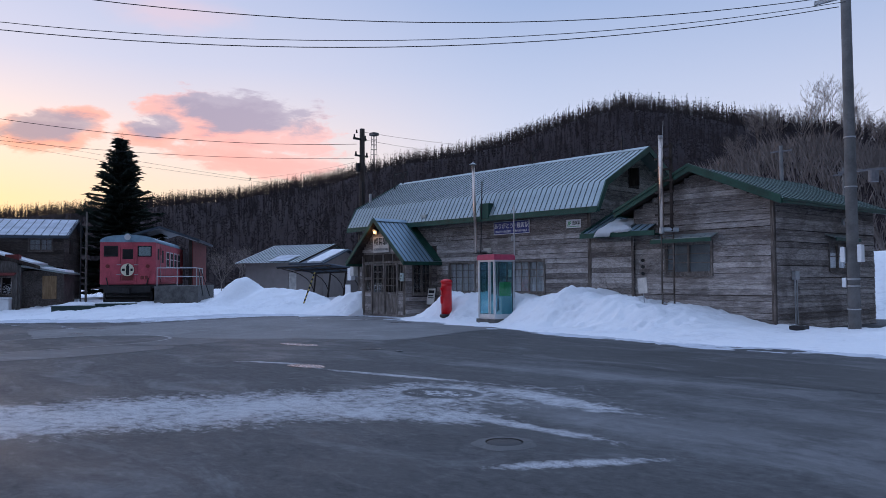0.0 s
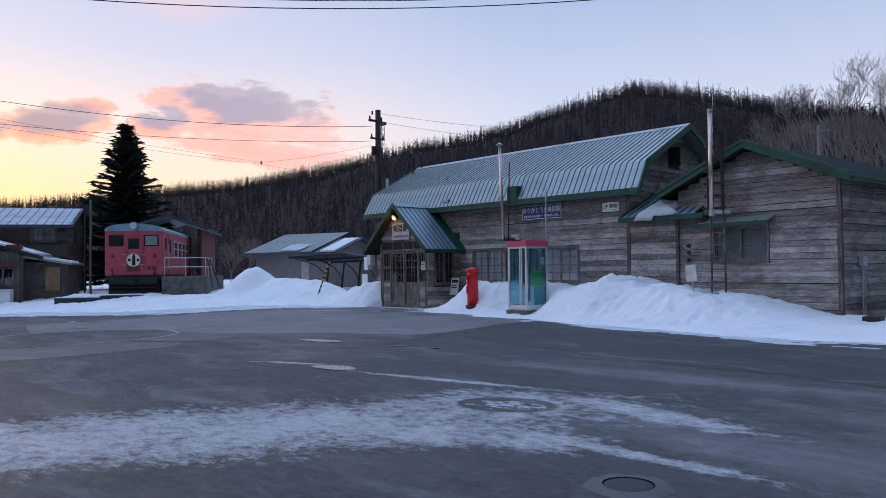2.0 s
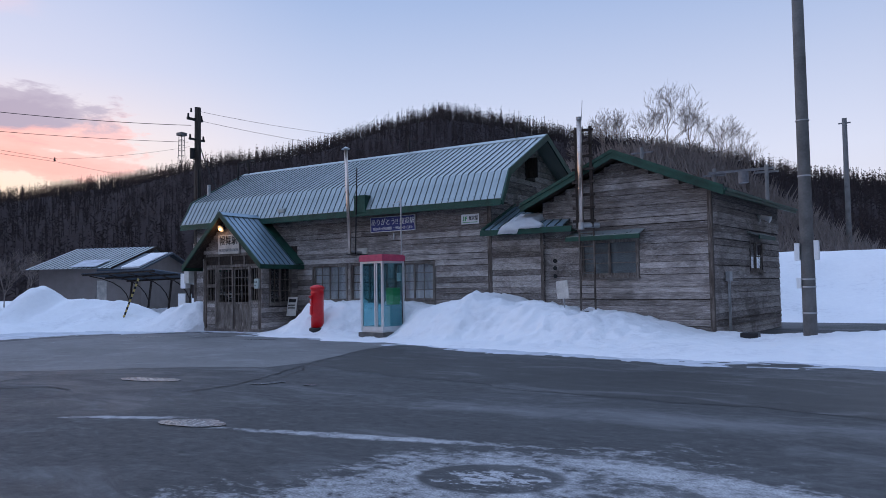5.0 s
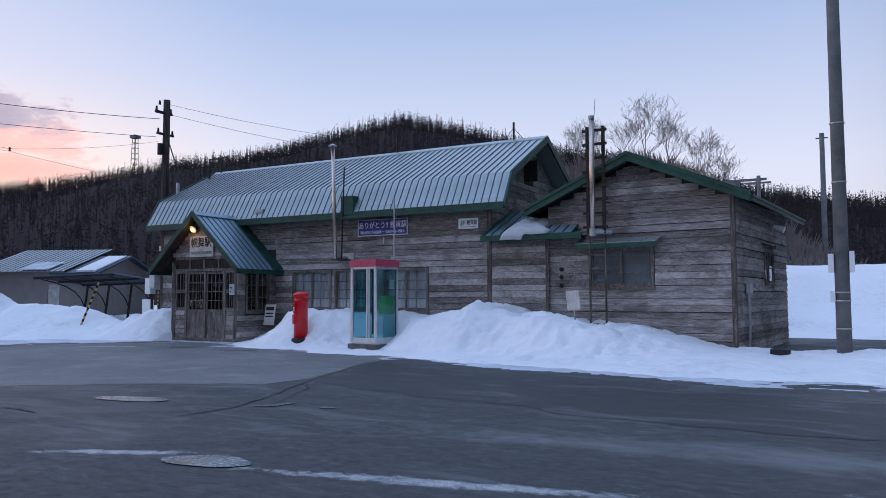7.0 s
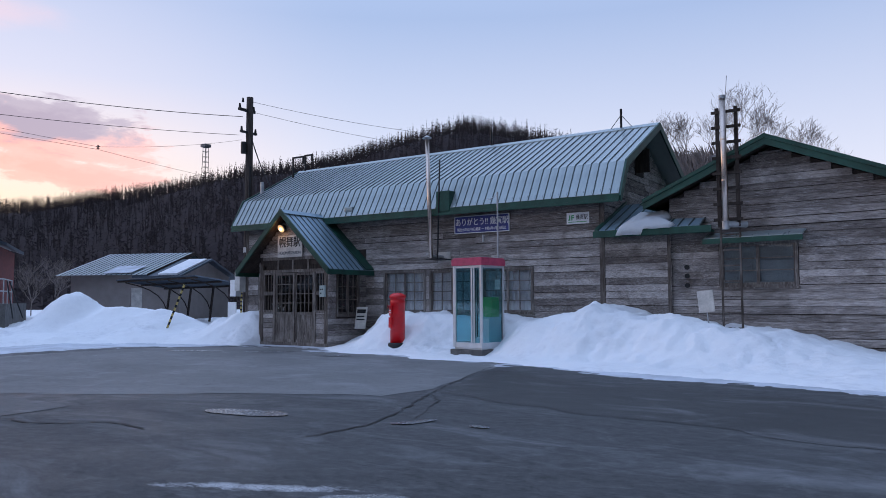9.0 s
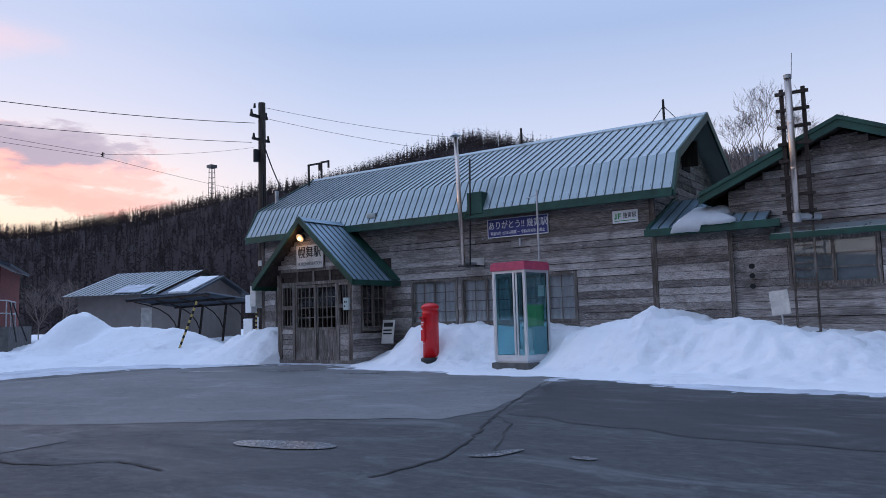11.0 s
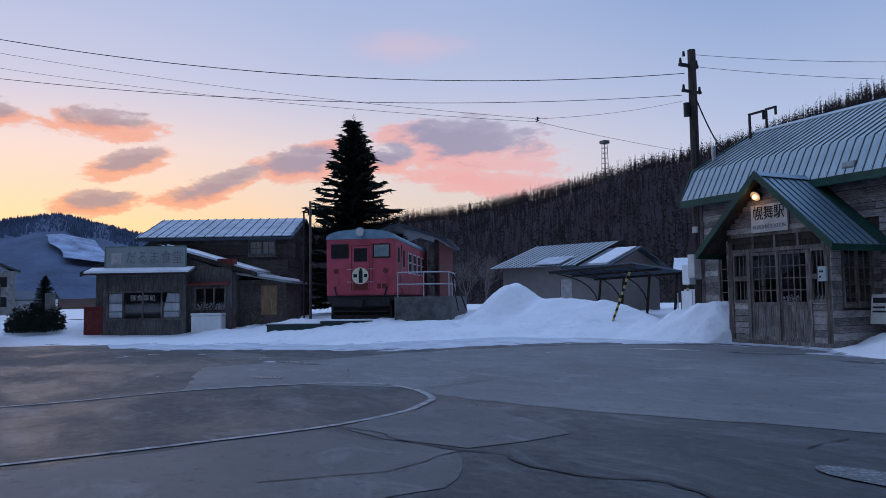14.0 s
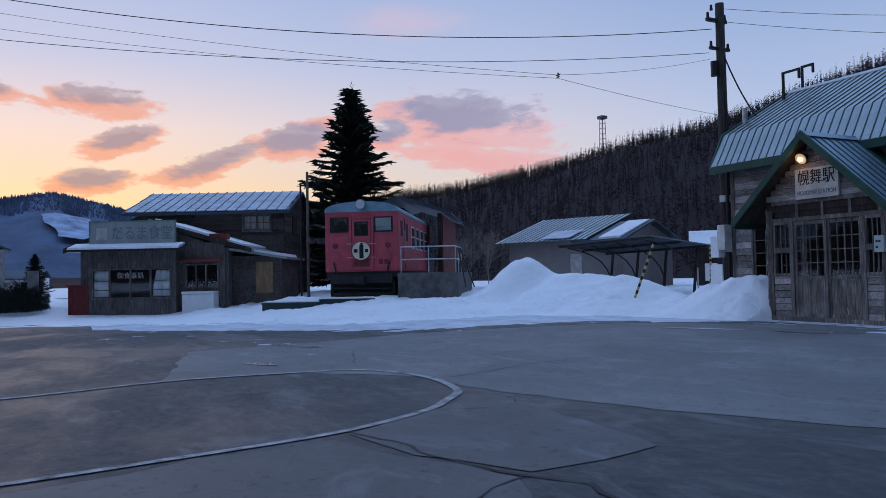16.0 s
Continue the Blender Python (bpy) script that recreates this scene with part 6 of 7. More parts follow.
part("stair_rail", tube((3.75, -0.6, 2.2), (4.05, -1.2, 0.75), 0.026), M["black"], rl)
part("stair_rail", tube((3.75, 0.2, 2.2), (4.3, -0.3, 0.75), 0.026), M["black"], rl)

shed = thing("railcar_shelter", "dark sheet-metal shelter over the railcar's rear", "shelter", TR)
part("side_wall", boxes((2.15, 8.6, 0.0, 2.25, 16.0, 4.2)), M["red_brown"], shed)
part("side_wall", boxes((-2.25, 8.6, 0.0, -2.15, 16.0, 4.2)), M["red_brown"], shed)
bm = bmesh.new()
bm_prism(bm, [(-2.6, 4.15), (-2.6, 4.3), (0.2, 5.15), (2.7, 4.3), (2.7, 4.15), (0.2, 5.0)], 8.0, Matrix.Translation((0, 8.2, 0)))
part("roof", bm, M["sheet_roof_dark"], shed)
part("front_trim", boxes((2.0, 8.45, 0.0, 2.2, 8.6, 4.25)), M["dark_wood"], shed)
tp = utility_pole(-15.75, -8.35, 5.3, 0.06, 0.05, M["post"], "thin twin weathered pole beside the railcar")
part("second_shaft", tube((-16.0, -8.55, -0.2), (-16.0, -8.55, 4.9), 0.035), M["black"], tp)

for i, (px_, ln) in enumerate(((-14.05, 1.95), (-13.45, 1.95))):
    o = pose(*((-14.11, -10.51, 0.02) if i == 0 else (-13.66, -8.54, 0.10)), 0, 0, 63)
    pn = thing("planter", "long dark green planter box half buried in snow", "planter", o, "planters by the railcar")
    part("trough", boxes((0, 0, 0.0, ln, 0.7, 0.30), bevel=0.01), M["planter_green"], pn)
    part("rim", boxes((-0.03, -0.03, 0.26, ln + 0.03, 0.03, 0.32), (-0.03, 0.67, 0.26, ln + 0.03, 0.73, 0.32)), M["planter_green"], pn)
    bm = bmesh.new()
    bm_box(bm, 0.03, 0.04, 0.2, ln - 0.03, 0.66, 0.37, bevel=0.05)
    part("snow_fill", bm, M["snow"], pn, "packed snow", True)

# ---------- spruce behind the railcar ----------
rnd = random.Random(17)
tree = thing("spruce", "tall dark spruce with drooping ragged boughs", "tree", pose(-25.9, -2.9, 0))
part("trunk", tube((0, 0, -0.2), (0.1, 0, 11.2), 0.28, 0.03, 10), M["bark"], tree, smooth=True)
V, F = [], []
H = 11.6
for i in range(430):
    t = ((i + rnd.random()) / 430) ** 0.85
    z = 1.0 + t * (H - 1.2)
    a = i * 2.399 + rnd.uniform(-0.7, 0.7)
    ln = (0.12 + 3.75 * (1 - t) ** 0.82) * rnd.choice((0.55, 0.75, 0.9, 1.0, 1.12)) * (1 + 0.14 * math.sin(a * 2 + t * 11))
    sink, lift = (rnd.uniform(0.25, 0.50), rnd.uniform(0.25, 0.45)) if t < 0.7 else (rnd.uniform(-0.25, 0.1), 0.25)
    ca, sa = math.cos(a), math.sin(a)
    m_ = max(5, int(ln / 0.11))
    for j in range(m_):
        s = (j + 0.5) / m_
        px_, pz = ln * s, z + ln * (lift * s * s - sink * s)
        w = (0.50 * (1 - s) + 0.14) * min(1, 0.35 + ln * 0.5)
        for side in (-1, 1, 0):
            k = len(V)
            tip = rnd.uniform(0.45, 1.3)
            ox, oy = px_ + 0.30 * tip * (0.55 + (side == 0)), side * w * tip
            oz = pz - rnd.uniform(0.02, 0.26) * tip + 0.10 * (side == 0)
            for lx, ly, lz in ((px_ - 0.05, 0, pz + 0.03), (px_ + 0.07, 0, pz), (ox, oy, oz), (px_ + 0.02, oy * 0.3, pz - 0.12)):
                V.append((lx * ca - ly * sa, lx * sa + ly * ca, lz))
            F.extend(((k, k + 1, k + 2), (k, k + 2, k + 3)))
for i in range(14):
    k = len(V)
    z = H - 0.7 + i * 0.06
    a = i * 2.4
    V.extend(((0.1, 0.03, z), (0.1, -0.03, z), (0.1 + 0.22 * math.cos(a), 0.22 * math.sin(a), z + 0.12)))
    F.append((k, k + 1, k + 2))
me = bpy.data.meshes.new("crown")
me.from_pydata(V, [], F)
me.materials.append(M["needles"])
cr = new("crown", me)
cr.parent = tree

# ---------- eating house ----------
SH = pose(-20.2, -15.9, -0.22, 0, 0, 63)
shop = thing("eating_house", "old boarded roadside eating house with a faded sign", "shop", SH)
SW = 3.42
part("wall_front", wall_with_holes(0.0, SW, 0.0, 2.75, 0.0, 0.12, [(0.12, 0.78, 3.22, 1.86)]), M["shop_wall"], shop)
part("wall_bay", wall_with_holes(SW, 5.25, 0.0, 2.9, 0.35, 0.47, [(3.72, 1.15, 4.95, 2.0)]), M["shop_wall"], shop)
part("wall_left", boxes((-0.5, 0.4, 0.0, -0.38, 7.0, 2.7), (-0.5, 0.3, 0.0, 0.0, 0.4, 2.7)), M["shop_wall"], shop)
part("wall_right", boxes((5.25, 0.47, 0.0, 5.37, 7.0, 2.7)), M["shop_wall"], shop)
part("wall_return", boxes((SW - 0.12, 0.12, 0.0, SW, 0.47, 2.75)), M["shop_wall"], shop)
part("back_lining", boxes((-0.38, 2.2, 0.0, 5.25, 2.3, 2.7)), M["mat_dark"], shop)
part("corner_post", boxes((-0.02, -0.03, 0.0, 0.10, 0.0, 2.7)), M["shop_wall"], shop)
part("corner_post", boxes((SW - 0.10, -0.03, 0.0, SW + 0.02, 0.0, 2.7)), M["shop_wall"], shop)
win = new("front_window")
win.parent = shop
part("window_frame", boxes((0.10, -0.04, 1.86, 3.24, 0.08, 1.92), (0.10, -0.04, 0.72, 3.24, 0.08, 0.78), *[(x - 0.03, -0.035, 0.78, x + 0.03, 0.07, 1.86) for x in (0.13, 0.80, 1.62, 2.42, 3.21)],
                           (0.16, -0.02, 1.05, 3.18, 0.05, 1.09), (0.16, -0.02, 1.42, 0.77, 0.05, 1.45), (2.45, -0.02, 1.42, 3.18, 0.05, 1.45)), M["frame"], win)
part("pane", boxes((0.16, 0.02, 0.78, 3.18, 0.026, 1.86)), M["glass"], win).visible_shadow = False
for x0, x1, x2 in ((0.17, 0.76, 0.76), (2.46, 3.18, 2.62)):
    bm = bmesh.new()
    q = [(x0, 0.06, 0.80), (x1, 0.06, 0.80), (x1, 0.06, 1.84), (x2 if x0 > 1 else x0, 0.06, 1.84)]
    bm.faces.new([bm.verts.new(p) for p in q])
    bmesh.ops.subdivide_edges(bm, edges=bm.edges[:], cuts=14, use_grid_fill=True)
    for v in bm.verts:
        v.co.y += 0.02 * math.sin(v.co.x * 34)
    bmesh.ops.solidify(bm, geom=bm.faces[:], thickness=0.004)
    part("curtain", bm, M["curtain"], win, "white curtain drawn to the side", True)
text_part("lettering", "御食事処", 0.27, M["off_white"], win, Matrix.Translation((1.62, 0.012, 1.62)) @ UP, 0.002)
bay = new("bay_window")
bay.parent = shop
part("window_frame", boxes((3.66, 0.30, 1.09, 5.01, 0.42, 1.15), (3.66, 0.30, 2.0, 5.01, 0.42, 2.06), *[(x - 0.03, 0.31, 1.15, x + 0.03, 0.41, 2.0) for x in (3.70, 4.10, 4.50, 4.98)]), M["frame"], bay)
part("pane", boxes((3.72, 0.38, 1.15, 4.95, 0.386, 2.0)), M["glass"], bay).visible_shadow = False
part("awning", (lambda bm: (bm_prism(bm, [(-0.15, 2.12), (0.35, 2.22), (0.35, 2.28), (-0.15, 2.17)], 1.7, Matrix.Translation((5.2, 0, 0)) @ Matrix.Rotation(radians(90), 4, "Z")), bm)[1])(bmesh.new()), M["red_brown"], shop, "rusty tin awning")
part("canopy", (lambda bm: (bm_prism(bm, [(-0.75, 2.58), (0.1, 2.78), (0.1, 2.86), (-0.75, 2.66)], 4.45, Matrix.Translation((3.85, 0, 0)) @ Matrix.Rotation(radians(90), 4, "Z")), bm)[1])(bmesh.new()), M["dark_wood"], shop, "dark timber canopy")
bm = bmesh.new()
bm_prism(bm, [(-0.74, 2.665), (0.0, 2.845), (0.0, 2.93), (-0.70, 2.75)], 4.3, Matrix.Translation((3.78, 0, 0)) @ Matrix.Rotation(radians(90), 4, "Z"))
part("canopy_snow", bm, M["snow"], shop, "thin crust of snow")
sg = new("signboard")
sg.parent = shop
part("board", boxes((0.08, -0.10, 2.83, 3.42, -0.04, 3.76)), M["sign_teal"], sg, "faded mint green shop sign")
part("rim", boxes((0.04, -0.12, 2.79, 3.46, -0.03, 2.83), (0.04, -0.12, 3.76, 3.46, -0.03, 3.80), (0.04, -0.12, 2.83, 0.08, -0.03, 3.76), (3.42, -0.12, 2.83, 3.46, -0.03, 3.76)), M["sign_rim"], sg)
text_part("lettering", "だるま食堂", 0.60, M["grey_ink"], sg, Matrix.Translation((2.13, -0.105, 3.28)) @ UP, 0.003, squeeze=0.82)
part("roundel", boxes((0.32, -0.106, 3.05, 0.74, -0.101, 3.52), bevel=0.002), M["off_white"], sg)
# main roof, ridge running back
ra = [(-1.15, 2.72), (1.85, 3.95), (6.35, 2.62)]
for a, b_, nm in ((ra[0], ra[1], 1), (ra[2], ra[1], -1)):
    bm = bmesh.new()
    bm_prism(bm, [a, b_, (b_[0], b_[1] - 0.10), (a[0], a[1] - 0.10)], 7.2, Matrix.Translation((0, 0.25, 0)))
    part("roof_slope", bm, M["roof"], shop)
    part("bargeboard", (lambda bm: (bm_prism(bm, [(a[0], a[1] + 0.03), (b_[0], b_[1] + 0.03), (b_[0], b_[1] - 0.16), (a[0], a[1] - 0.16)], 0.05, Matrix.Translation((0, 0.19, 0))), bm)[1])(bmesh.new()), M["dark_wood"], shop)
bm = bmesh.new()
bm_prism(bm, [(2.4, 3.80), (5.9, 2.77), (5.9, 2.85), (2.4, 3.92)], 5.0, Matrix.Translation((0, 0.5, 0)))
for v in bm.verts:
    v.co.y += 0.5 * noise.noise(v.co)
part("roof_snow", bm, M["snow"], shop, "melting snow on the roof")
part("gable_wall", (lambda bm: (bm_prism(bm, [(-0.5, 2.65), (5.3, 2.65), (1.85, 3.85)], 0.1, Matrix.Translation((0, 0.36, 0))), bm)[1])(bmesh.new()), M["shop_wall"], shop)
ann = new("annex")
ann.parent = shop
part("annex_wall", boxes((5.37, 0.9, 0.2, 7.4, 1.02, 2.35), (7.28, 1.02, 0.2, 7.4, 4.0, 2.35)), M["barn_plank"], ann)
part("annex_roof", (lambda bm: (bm_prism(bm, [(5.1, 2.62), (7.7, 2.18), (7.7, 2.28), (5.1, 2.72)], 3.6, Matrix.Translation((0, 0.55, 0))), bm)[1])(bmesh.new()), M["roof"], ann)
part("annex_snow", (lambda bm: (bm_prism(bm, [(6.1, 2.55), (7.55, 2.30), (7.5, 2.42), (6.1, 2.64)], 2.6, Matrix.Translation((0, 0.6, 0))), bm)[1])(bmesh.new()), M["snow"], ann)
part("ply_sheet", boxes((6.35, 0.86, 0.85, 7.05, 0.895, 2.1)), M["ply"], ann, "bare plywood sheet over a doorway")
part("roof_scrap", boxes((4.65, 0.3, 2.95, 5.3, 0.9, 3.25)), M["red_brown"], shop)
fz = thing("chest_freezer", "white chest freezer outside the eating house", "freezer", SH)
part("body", boxes((3.78, -0.35, 0.05, 5.02, 0.28, 0.86), bevel=0.02), M["white"], fz)
part("lid", boxes((3.76, -0.37, 0.87, 5.04, 0.28, 0.97), bevel=0.02), M["white"], fz)
rs = thing("tin_shed", "small rust-red tin shed against the eating house", "shed", SH)
part("body", boxes((-0.85, 0.0, 0.0, -0.05, 0.9, 1.25)), M["red_brown"], rs)
part("ribs", boxes(*[(-0.83 + k * 0.13, -0.015, 0.0, -0.80 + k * 0.13, 0.0, 1.25) for k in range(6)]), M["red_brown"], rs)
part("lid", boxes((-0.92, -0.06, 1.25, 0.0, 0.95, 1.31)), M["red_brown"], rs)

# ---------- barn house behind it ----------
BN = pose(-21.1, -7.9, 0.0, 0, 0, 63)
barn = thing("plank_house", "two-storey dark plank house with a snow-dusted roof", "house", BN)
part("wall_front", wall_with_holes(-6.7, 0.0, 0.0, 4.35, 0.0, 0.14, [(-1.85, 3.40, -0.62, 4.08)]), M["barn_plank"], barn)
bm = bmesh.new()
bm_prism(bm, [(0, 0), (5.6, 0), (5.6, 4.35), (2.8, 5.35), (0, 4.35)], 0.12, Matrix.Translation((0, 0, 0)) @ Matrix.Rotation(radians(90), 4, "Z"))
part("wall_gable", bm, M["barn_plank"], barn)
part("wall_back", boxes((-6.7, 5.48, 0.0, -0.12, 5.6, 4.35), (-6.7, 0.14, 0.0, -6.58, 5.48, 4.35)), M["barn_plank"], barn)
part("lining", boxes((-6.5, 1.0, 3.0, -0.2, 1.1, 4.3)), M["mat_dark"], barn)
bf = new("front_boarding")
bf.parent = barn
bf.matrix_basis = Matrix.Translation((-6.7, -0.004, 0))
clad(bf, 6.7, 2.2, 4.3, 0.24, [(4.80, 3.34, 6.13, 4.14)], mesh=BARN_PLANK, seed=61, piece=3.3)
bg2 = new("gable_boarding")
bg2.parent = barn
bg2.matrix_basis = Matrix.Translation((0.004, 0, 0)) @ Matrix.Rotation(radians(90), 4, "Z")
clad(bg2, 5.6, 0.2, 5.2, 0.24, [], lambda z: (0, 5.6) if z < 4.35 else ((z - 4.35) * 2.8, 5.6 - (z - 4.35) * 2.8), mesh=BARN_PLANK, seed=62, piece=5.0)
lattice_window("window", barn, -1.85, 3.40, -0.62, 4.08, 2, 2, 2, curtain=True)
gw = new("gable_window")
gw.parent = barn
gw.matrix_basis = Matrix.Rotation(radians(90), 4, "Z")
part("window_frame", boxes((1.6, -0.06, 3.3, 2.6, 0.0, 4.15)), M["dark_wood"], gw)
part("window_frame", boxes((0.7, -0.06, 0.9, 2.2, 0.0, 2.3)), M["dark_wood"], gw)
bm = bmesh.new()
bm_prism(bm, [(-0.55, 4.22), (2.8, 5.42), (6.15, 4.22), (6.15, 4.10), (2.8, 5.30), (-0.55, 4.10)], 7.5, Matrix.Translation((0.35, 0, 0)) @ Matrix.Rotation(radians(90), 4, "Z"))
part("roof", bm, M["sheet_roof_dark"], barn)
seam_bits = new("snow_cover")
seam_bits.parent = barn
for k in range(9):
    y0 = -0.50 + k * 0.360
    z0 = 4.24 + (y0 + 0.55) * 0.358
    x0, x1 = -7.1 + 0.12 * noise.noise((k * 1.3, 0, 0)), 0.30 - 0.3 * abs(noise.noise((k * 1.9, 4, 0)))
    bm = bmesh.new()
    bm_prism(bm, [(y0, z0 + 0.005), (y0 + 0.345, z0 + 0.128), (y0 + 0.345, z0 + 0.165), (y0, z0 + 0.045)], x1 - x0, Matrix.Translation((x1, 0, 0)) @ Matrix.Rotation(radians(90), 4, "Z"))
    part("snow_strip", bm, M["thin_snow"], seam_bits, "thin snow left on the roof")

for k in range(17):
    x = -7.05 + k * 0.455
    part("roof_rib", (lambda bm: (bm_prism(bm, [(-0.55, 4.26), (2.8, 5.46), (2.8, 5.505), (-0.55, 4.305)], 0.03, Matrix.Translation((x + 0.03, 0, 0)) @ Matrix.Rotation(radians(90), 4, "Z")), bm)[1])(bmesh.new()), M["sheet_roof_dark"], barn)

# ---------- houses north-west ----------
HU = pose(-16.6, 5.5, 0, 0, 0, 20.5)
hut = thing("stucco_house", "low beige stucco house with a snowy sheet roof", "house", HU)
part("wall", wall_with_holes(-4.6, 0.0, 0.0, 2.85, 0.0, 0.15, [(-0.9, 0.8, -0.2, 2.1)]), M["stucco"], hut)
bm = bmesh.new()
bm_prism(bm, [(0, 0), (7.6, 0), (7.6, 2.85), (3.8, 4.05), (0, 2.85)], 0.14, Matrix.Rotation(radians(90), 4, "Z"))
part("gable_wall", bm, M["stucco"], hut)
part("back_wall", boxes((-4.6, 7.45, 0, -0.14, 7.6, 2.85), (-4.6, 0.15, 0, -4.45, 7.45, 2.85)), M["stucco"], hut)
part("door", boxes((-0.9, 0.05, 0.8, -0.2, 0.1, 2.1)), M["off_white"], hut, "pale door")
hr = new("roof")
hr.parent = hut
hr.matrix_basis = Matrix.Identity(4)
seam_panels(hr, [(-0.55, 2.78), (3.8, 4.18)], -5.1, 0.45, 0.30, M["roof"])
part("back_slope", (lambda bm: (bm_prism(bm, [(3.8, 4.17), (8.15, 2.77), (8.15, 2.69), (3.8, 4.09)], 5.55, Matrix.Translation((0.45, 0, 0)) @ Matrix.Rotation(radians(90), 4, "Z")), bm)[1])(bmesh.new()), M["roof"], hr)
part("bargeboard", (lambda bm: (bm_prism(bm, [(-0.58, 2.62), (-0.58, 2.82), (3.8, 4.22), (8.18, 2.82), (8.18, 2.62), (3.8, 4.02)], 0.06, Matrix.Translation((0.51, 0, 0)) @ Matrix.Rotation(radians(90), 4, "Z")), bm)[1])(bmesh.new()), M["dark_wood"], hr)
part("roof_snow", (lambda bm: (bm_prism(bm, [(-0.45, 2.86), (0.9, 3.29), (0.9, 3.32), (-0.45, 2.90)], 1.6, Matrix.Translation((-0.6, 0, 0)) @ Matrix.Rotation(radians(90), 4, "Z")), bm)[1])(bmesh.new()), M["thin_snow"], hr, "patchy snow on the roof")
ex = thing("house_annex", "beige stucco annex with a small snowy gable", "house", pose(-14.72, 6.18, 0, 0, 0, 20.5))
part("wall", boxes((-2.2, 0.0, 0.0, 0.0, 5.0, 2.75)), M["stucco"], ex)
part("gable", (lambda bm: (bm_prism(bm, [(-0.15, 2.75), (5.15, 2.75), (2.5, 3.6)], 2.2, Matrix.Rotation(radians(90), 4, "Z")), bm)[1])(bmesh.new()), M["stucco"], ex)
part("roof", (lambda bm: (bm_prism(bm, [(-0.6, 2.70), (2.5, 3.72), (5.6, 2.70), (5.6, 2.60), (2.5, 3.62), (-0.6, 2.60)], 2.8, Matrix.Translation((0.4, 0, 0)) @ Matrix.Rotation(radians(90), 4, "Z")), bm)[1])(bmesh.new()), M["sheet_roof_dark"], ex)
part("roof_snow", (lambda bm: (bm_prism(bm, [(-0.55, 2.73), (2.3, 3.67), (2.3, 3.72), (-0.55, 2.83)], 1.1, Matrix.Translation((0.2, 0, 0)) @ Matrix.Rotation(radians(90), 4, "Z")), bm)[1])(bmesh.new()), M["snow"], ex)

# the carport's sheet falls towards the house; curved arms reach out from the rear posts
CL, CX, CY = Vector((-15.2, 2.9, 2.40)), Vector((6.6, -0.5, 0.07)).normalized(), Vector((-0.70, 2.60, -0.33)).normalized()
CZ = CX.cross(CY).normalized()
CP = Matrix((CX, CZ.cross(CX), CZ)).transposed().to_4x4()
CP.translation = CL
carport = thing("carport", "steel-framed carport with a dark corrugated roof", "carport", CP)
for k in range(16):
    bm = bmesh.new()
    x = k * 0.413
    for q in range(4):
        u = x + q * 0.1032
        bm_prism(bm, [(u, 0.0), (u + 0.052, 0.05), (u + 0.103, 0.0), (u + 0.103, -0.012), (u + 0.052, 0.036), (u, -0.012)], 2.75)
    part("roof_sheet", bm, M["sheet_roof_dark"], carport)
for y in (0.10, 1.35, 2.60):
    part("purlin", boxes((0, y - 0.03, -0.09, 6.6, y + 0.03, -0.014)), M["dark_wood"], carport)
for x in (0.6, 2.45, 4.3, 6.1):
    part("post", boxes((x - 0.04, 2.52, -2.25, x + 0.04, 2.60, -0.09)), M["dark_wood"], carport)
    pts = [(2.52, -1.15), (2.30, -0.80), (1.95, -0.50), (1.45, -0.28), (0.85, -0.16), (0.15, -0.10)]
    bm = bmesh.new()
    for (ya, za), (yb, zb) in zip(pts, pts[1:]):
        bm_tube(bm, (x, ya, za), (x, yb, zb), 0.028, seg=8)
    part("arm", bm, M["dark_wood"], carport)
bh = thing("blue_roof_shed", "dark plank shed with a pale blue snowy roof", "shed", pose(-13.3, 9.3, 0.25, 0, 0, 45))
part("wall", boxes((0, 0, -0.3, 4.5, 3, 2.1)), M["dark_wood"], bh)
part("roof", (lambda bm: (bm_prism(bm, [(-0.4, 2.15), (1.6, 2.85), (3.5, 2.15), (3.5, 2.08), (1.6, 2.77), (-0.4, 2.08)], 5.1, Matrix.Translation((4.8, 0, 0)) @ Matrix.Rotation(radians(90), 4, "Z")), bm)[1])(bmesh.new()), M["snow"], bh, "snow-covered roof")
part("window", boxes((1.0, -0.04, 1.1, 2.0, 0.0, 1.8)), M["glass"], bh)
rack = thing("steel_rack", "small pale steel rack standing in the snow", "rack", pose(-8.6, 4.6, 0.1, 0, 0, 30))
part("frame", boxes((0, 0, 0, 0.04, 0.04, 1.2), (0.9, 0, 0, 0.94, 0.04, 1.2), (0.04, 0, 0.5, 0.9, 0.04, 0.54), (0.04, 0, 0.15, 0.9, 0.04, 0.19)), M["dull_steel"], rack)
part("board", boxes((0.3, -0.03, 0.7, 0.75, 0.0, 1.35)), M["white"], rack)

# ---------- far left: houses, hedge, small conifer ----------
wh = thing("white_house", "white house with a dark roof beyond the road", "house", pose(-84.0, -22.4, 0, 0, 0, 75) @ Matrix.Scale(0.62, 4))
part("wall", boxes((-3.0, 0, 0, 4.2, 6, 2.8)), M["white"], wh)
part("roof", (lambda bm: (bm_prism(bm, [(-0.6, 2.6), (3.0, 4.2), (6.6, 2.6), (6.6, 2.75), (3.0, 4.4), (-0.6, 2.75)], 8.0, Matrix.Translation((4.6, 0, 0)) @ Matrix.Rotation(radians(90), 4, "Z")), bm)[1])(bmesh.new()), M["sheet_roof_dark"], wh)
part("window", boxes((1.2, -0.03, 1.1, 2.6, 0.0, 2.1)), M["ink"], wh)
rnd = random.Random(23)
V, F = [], []
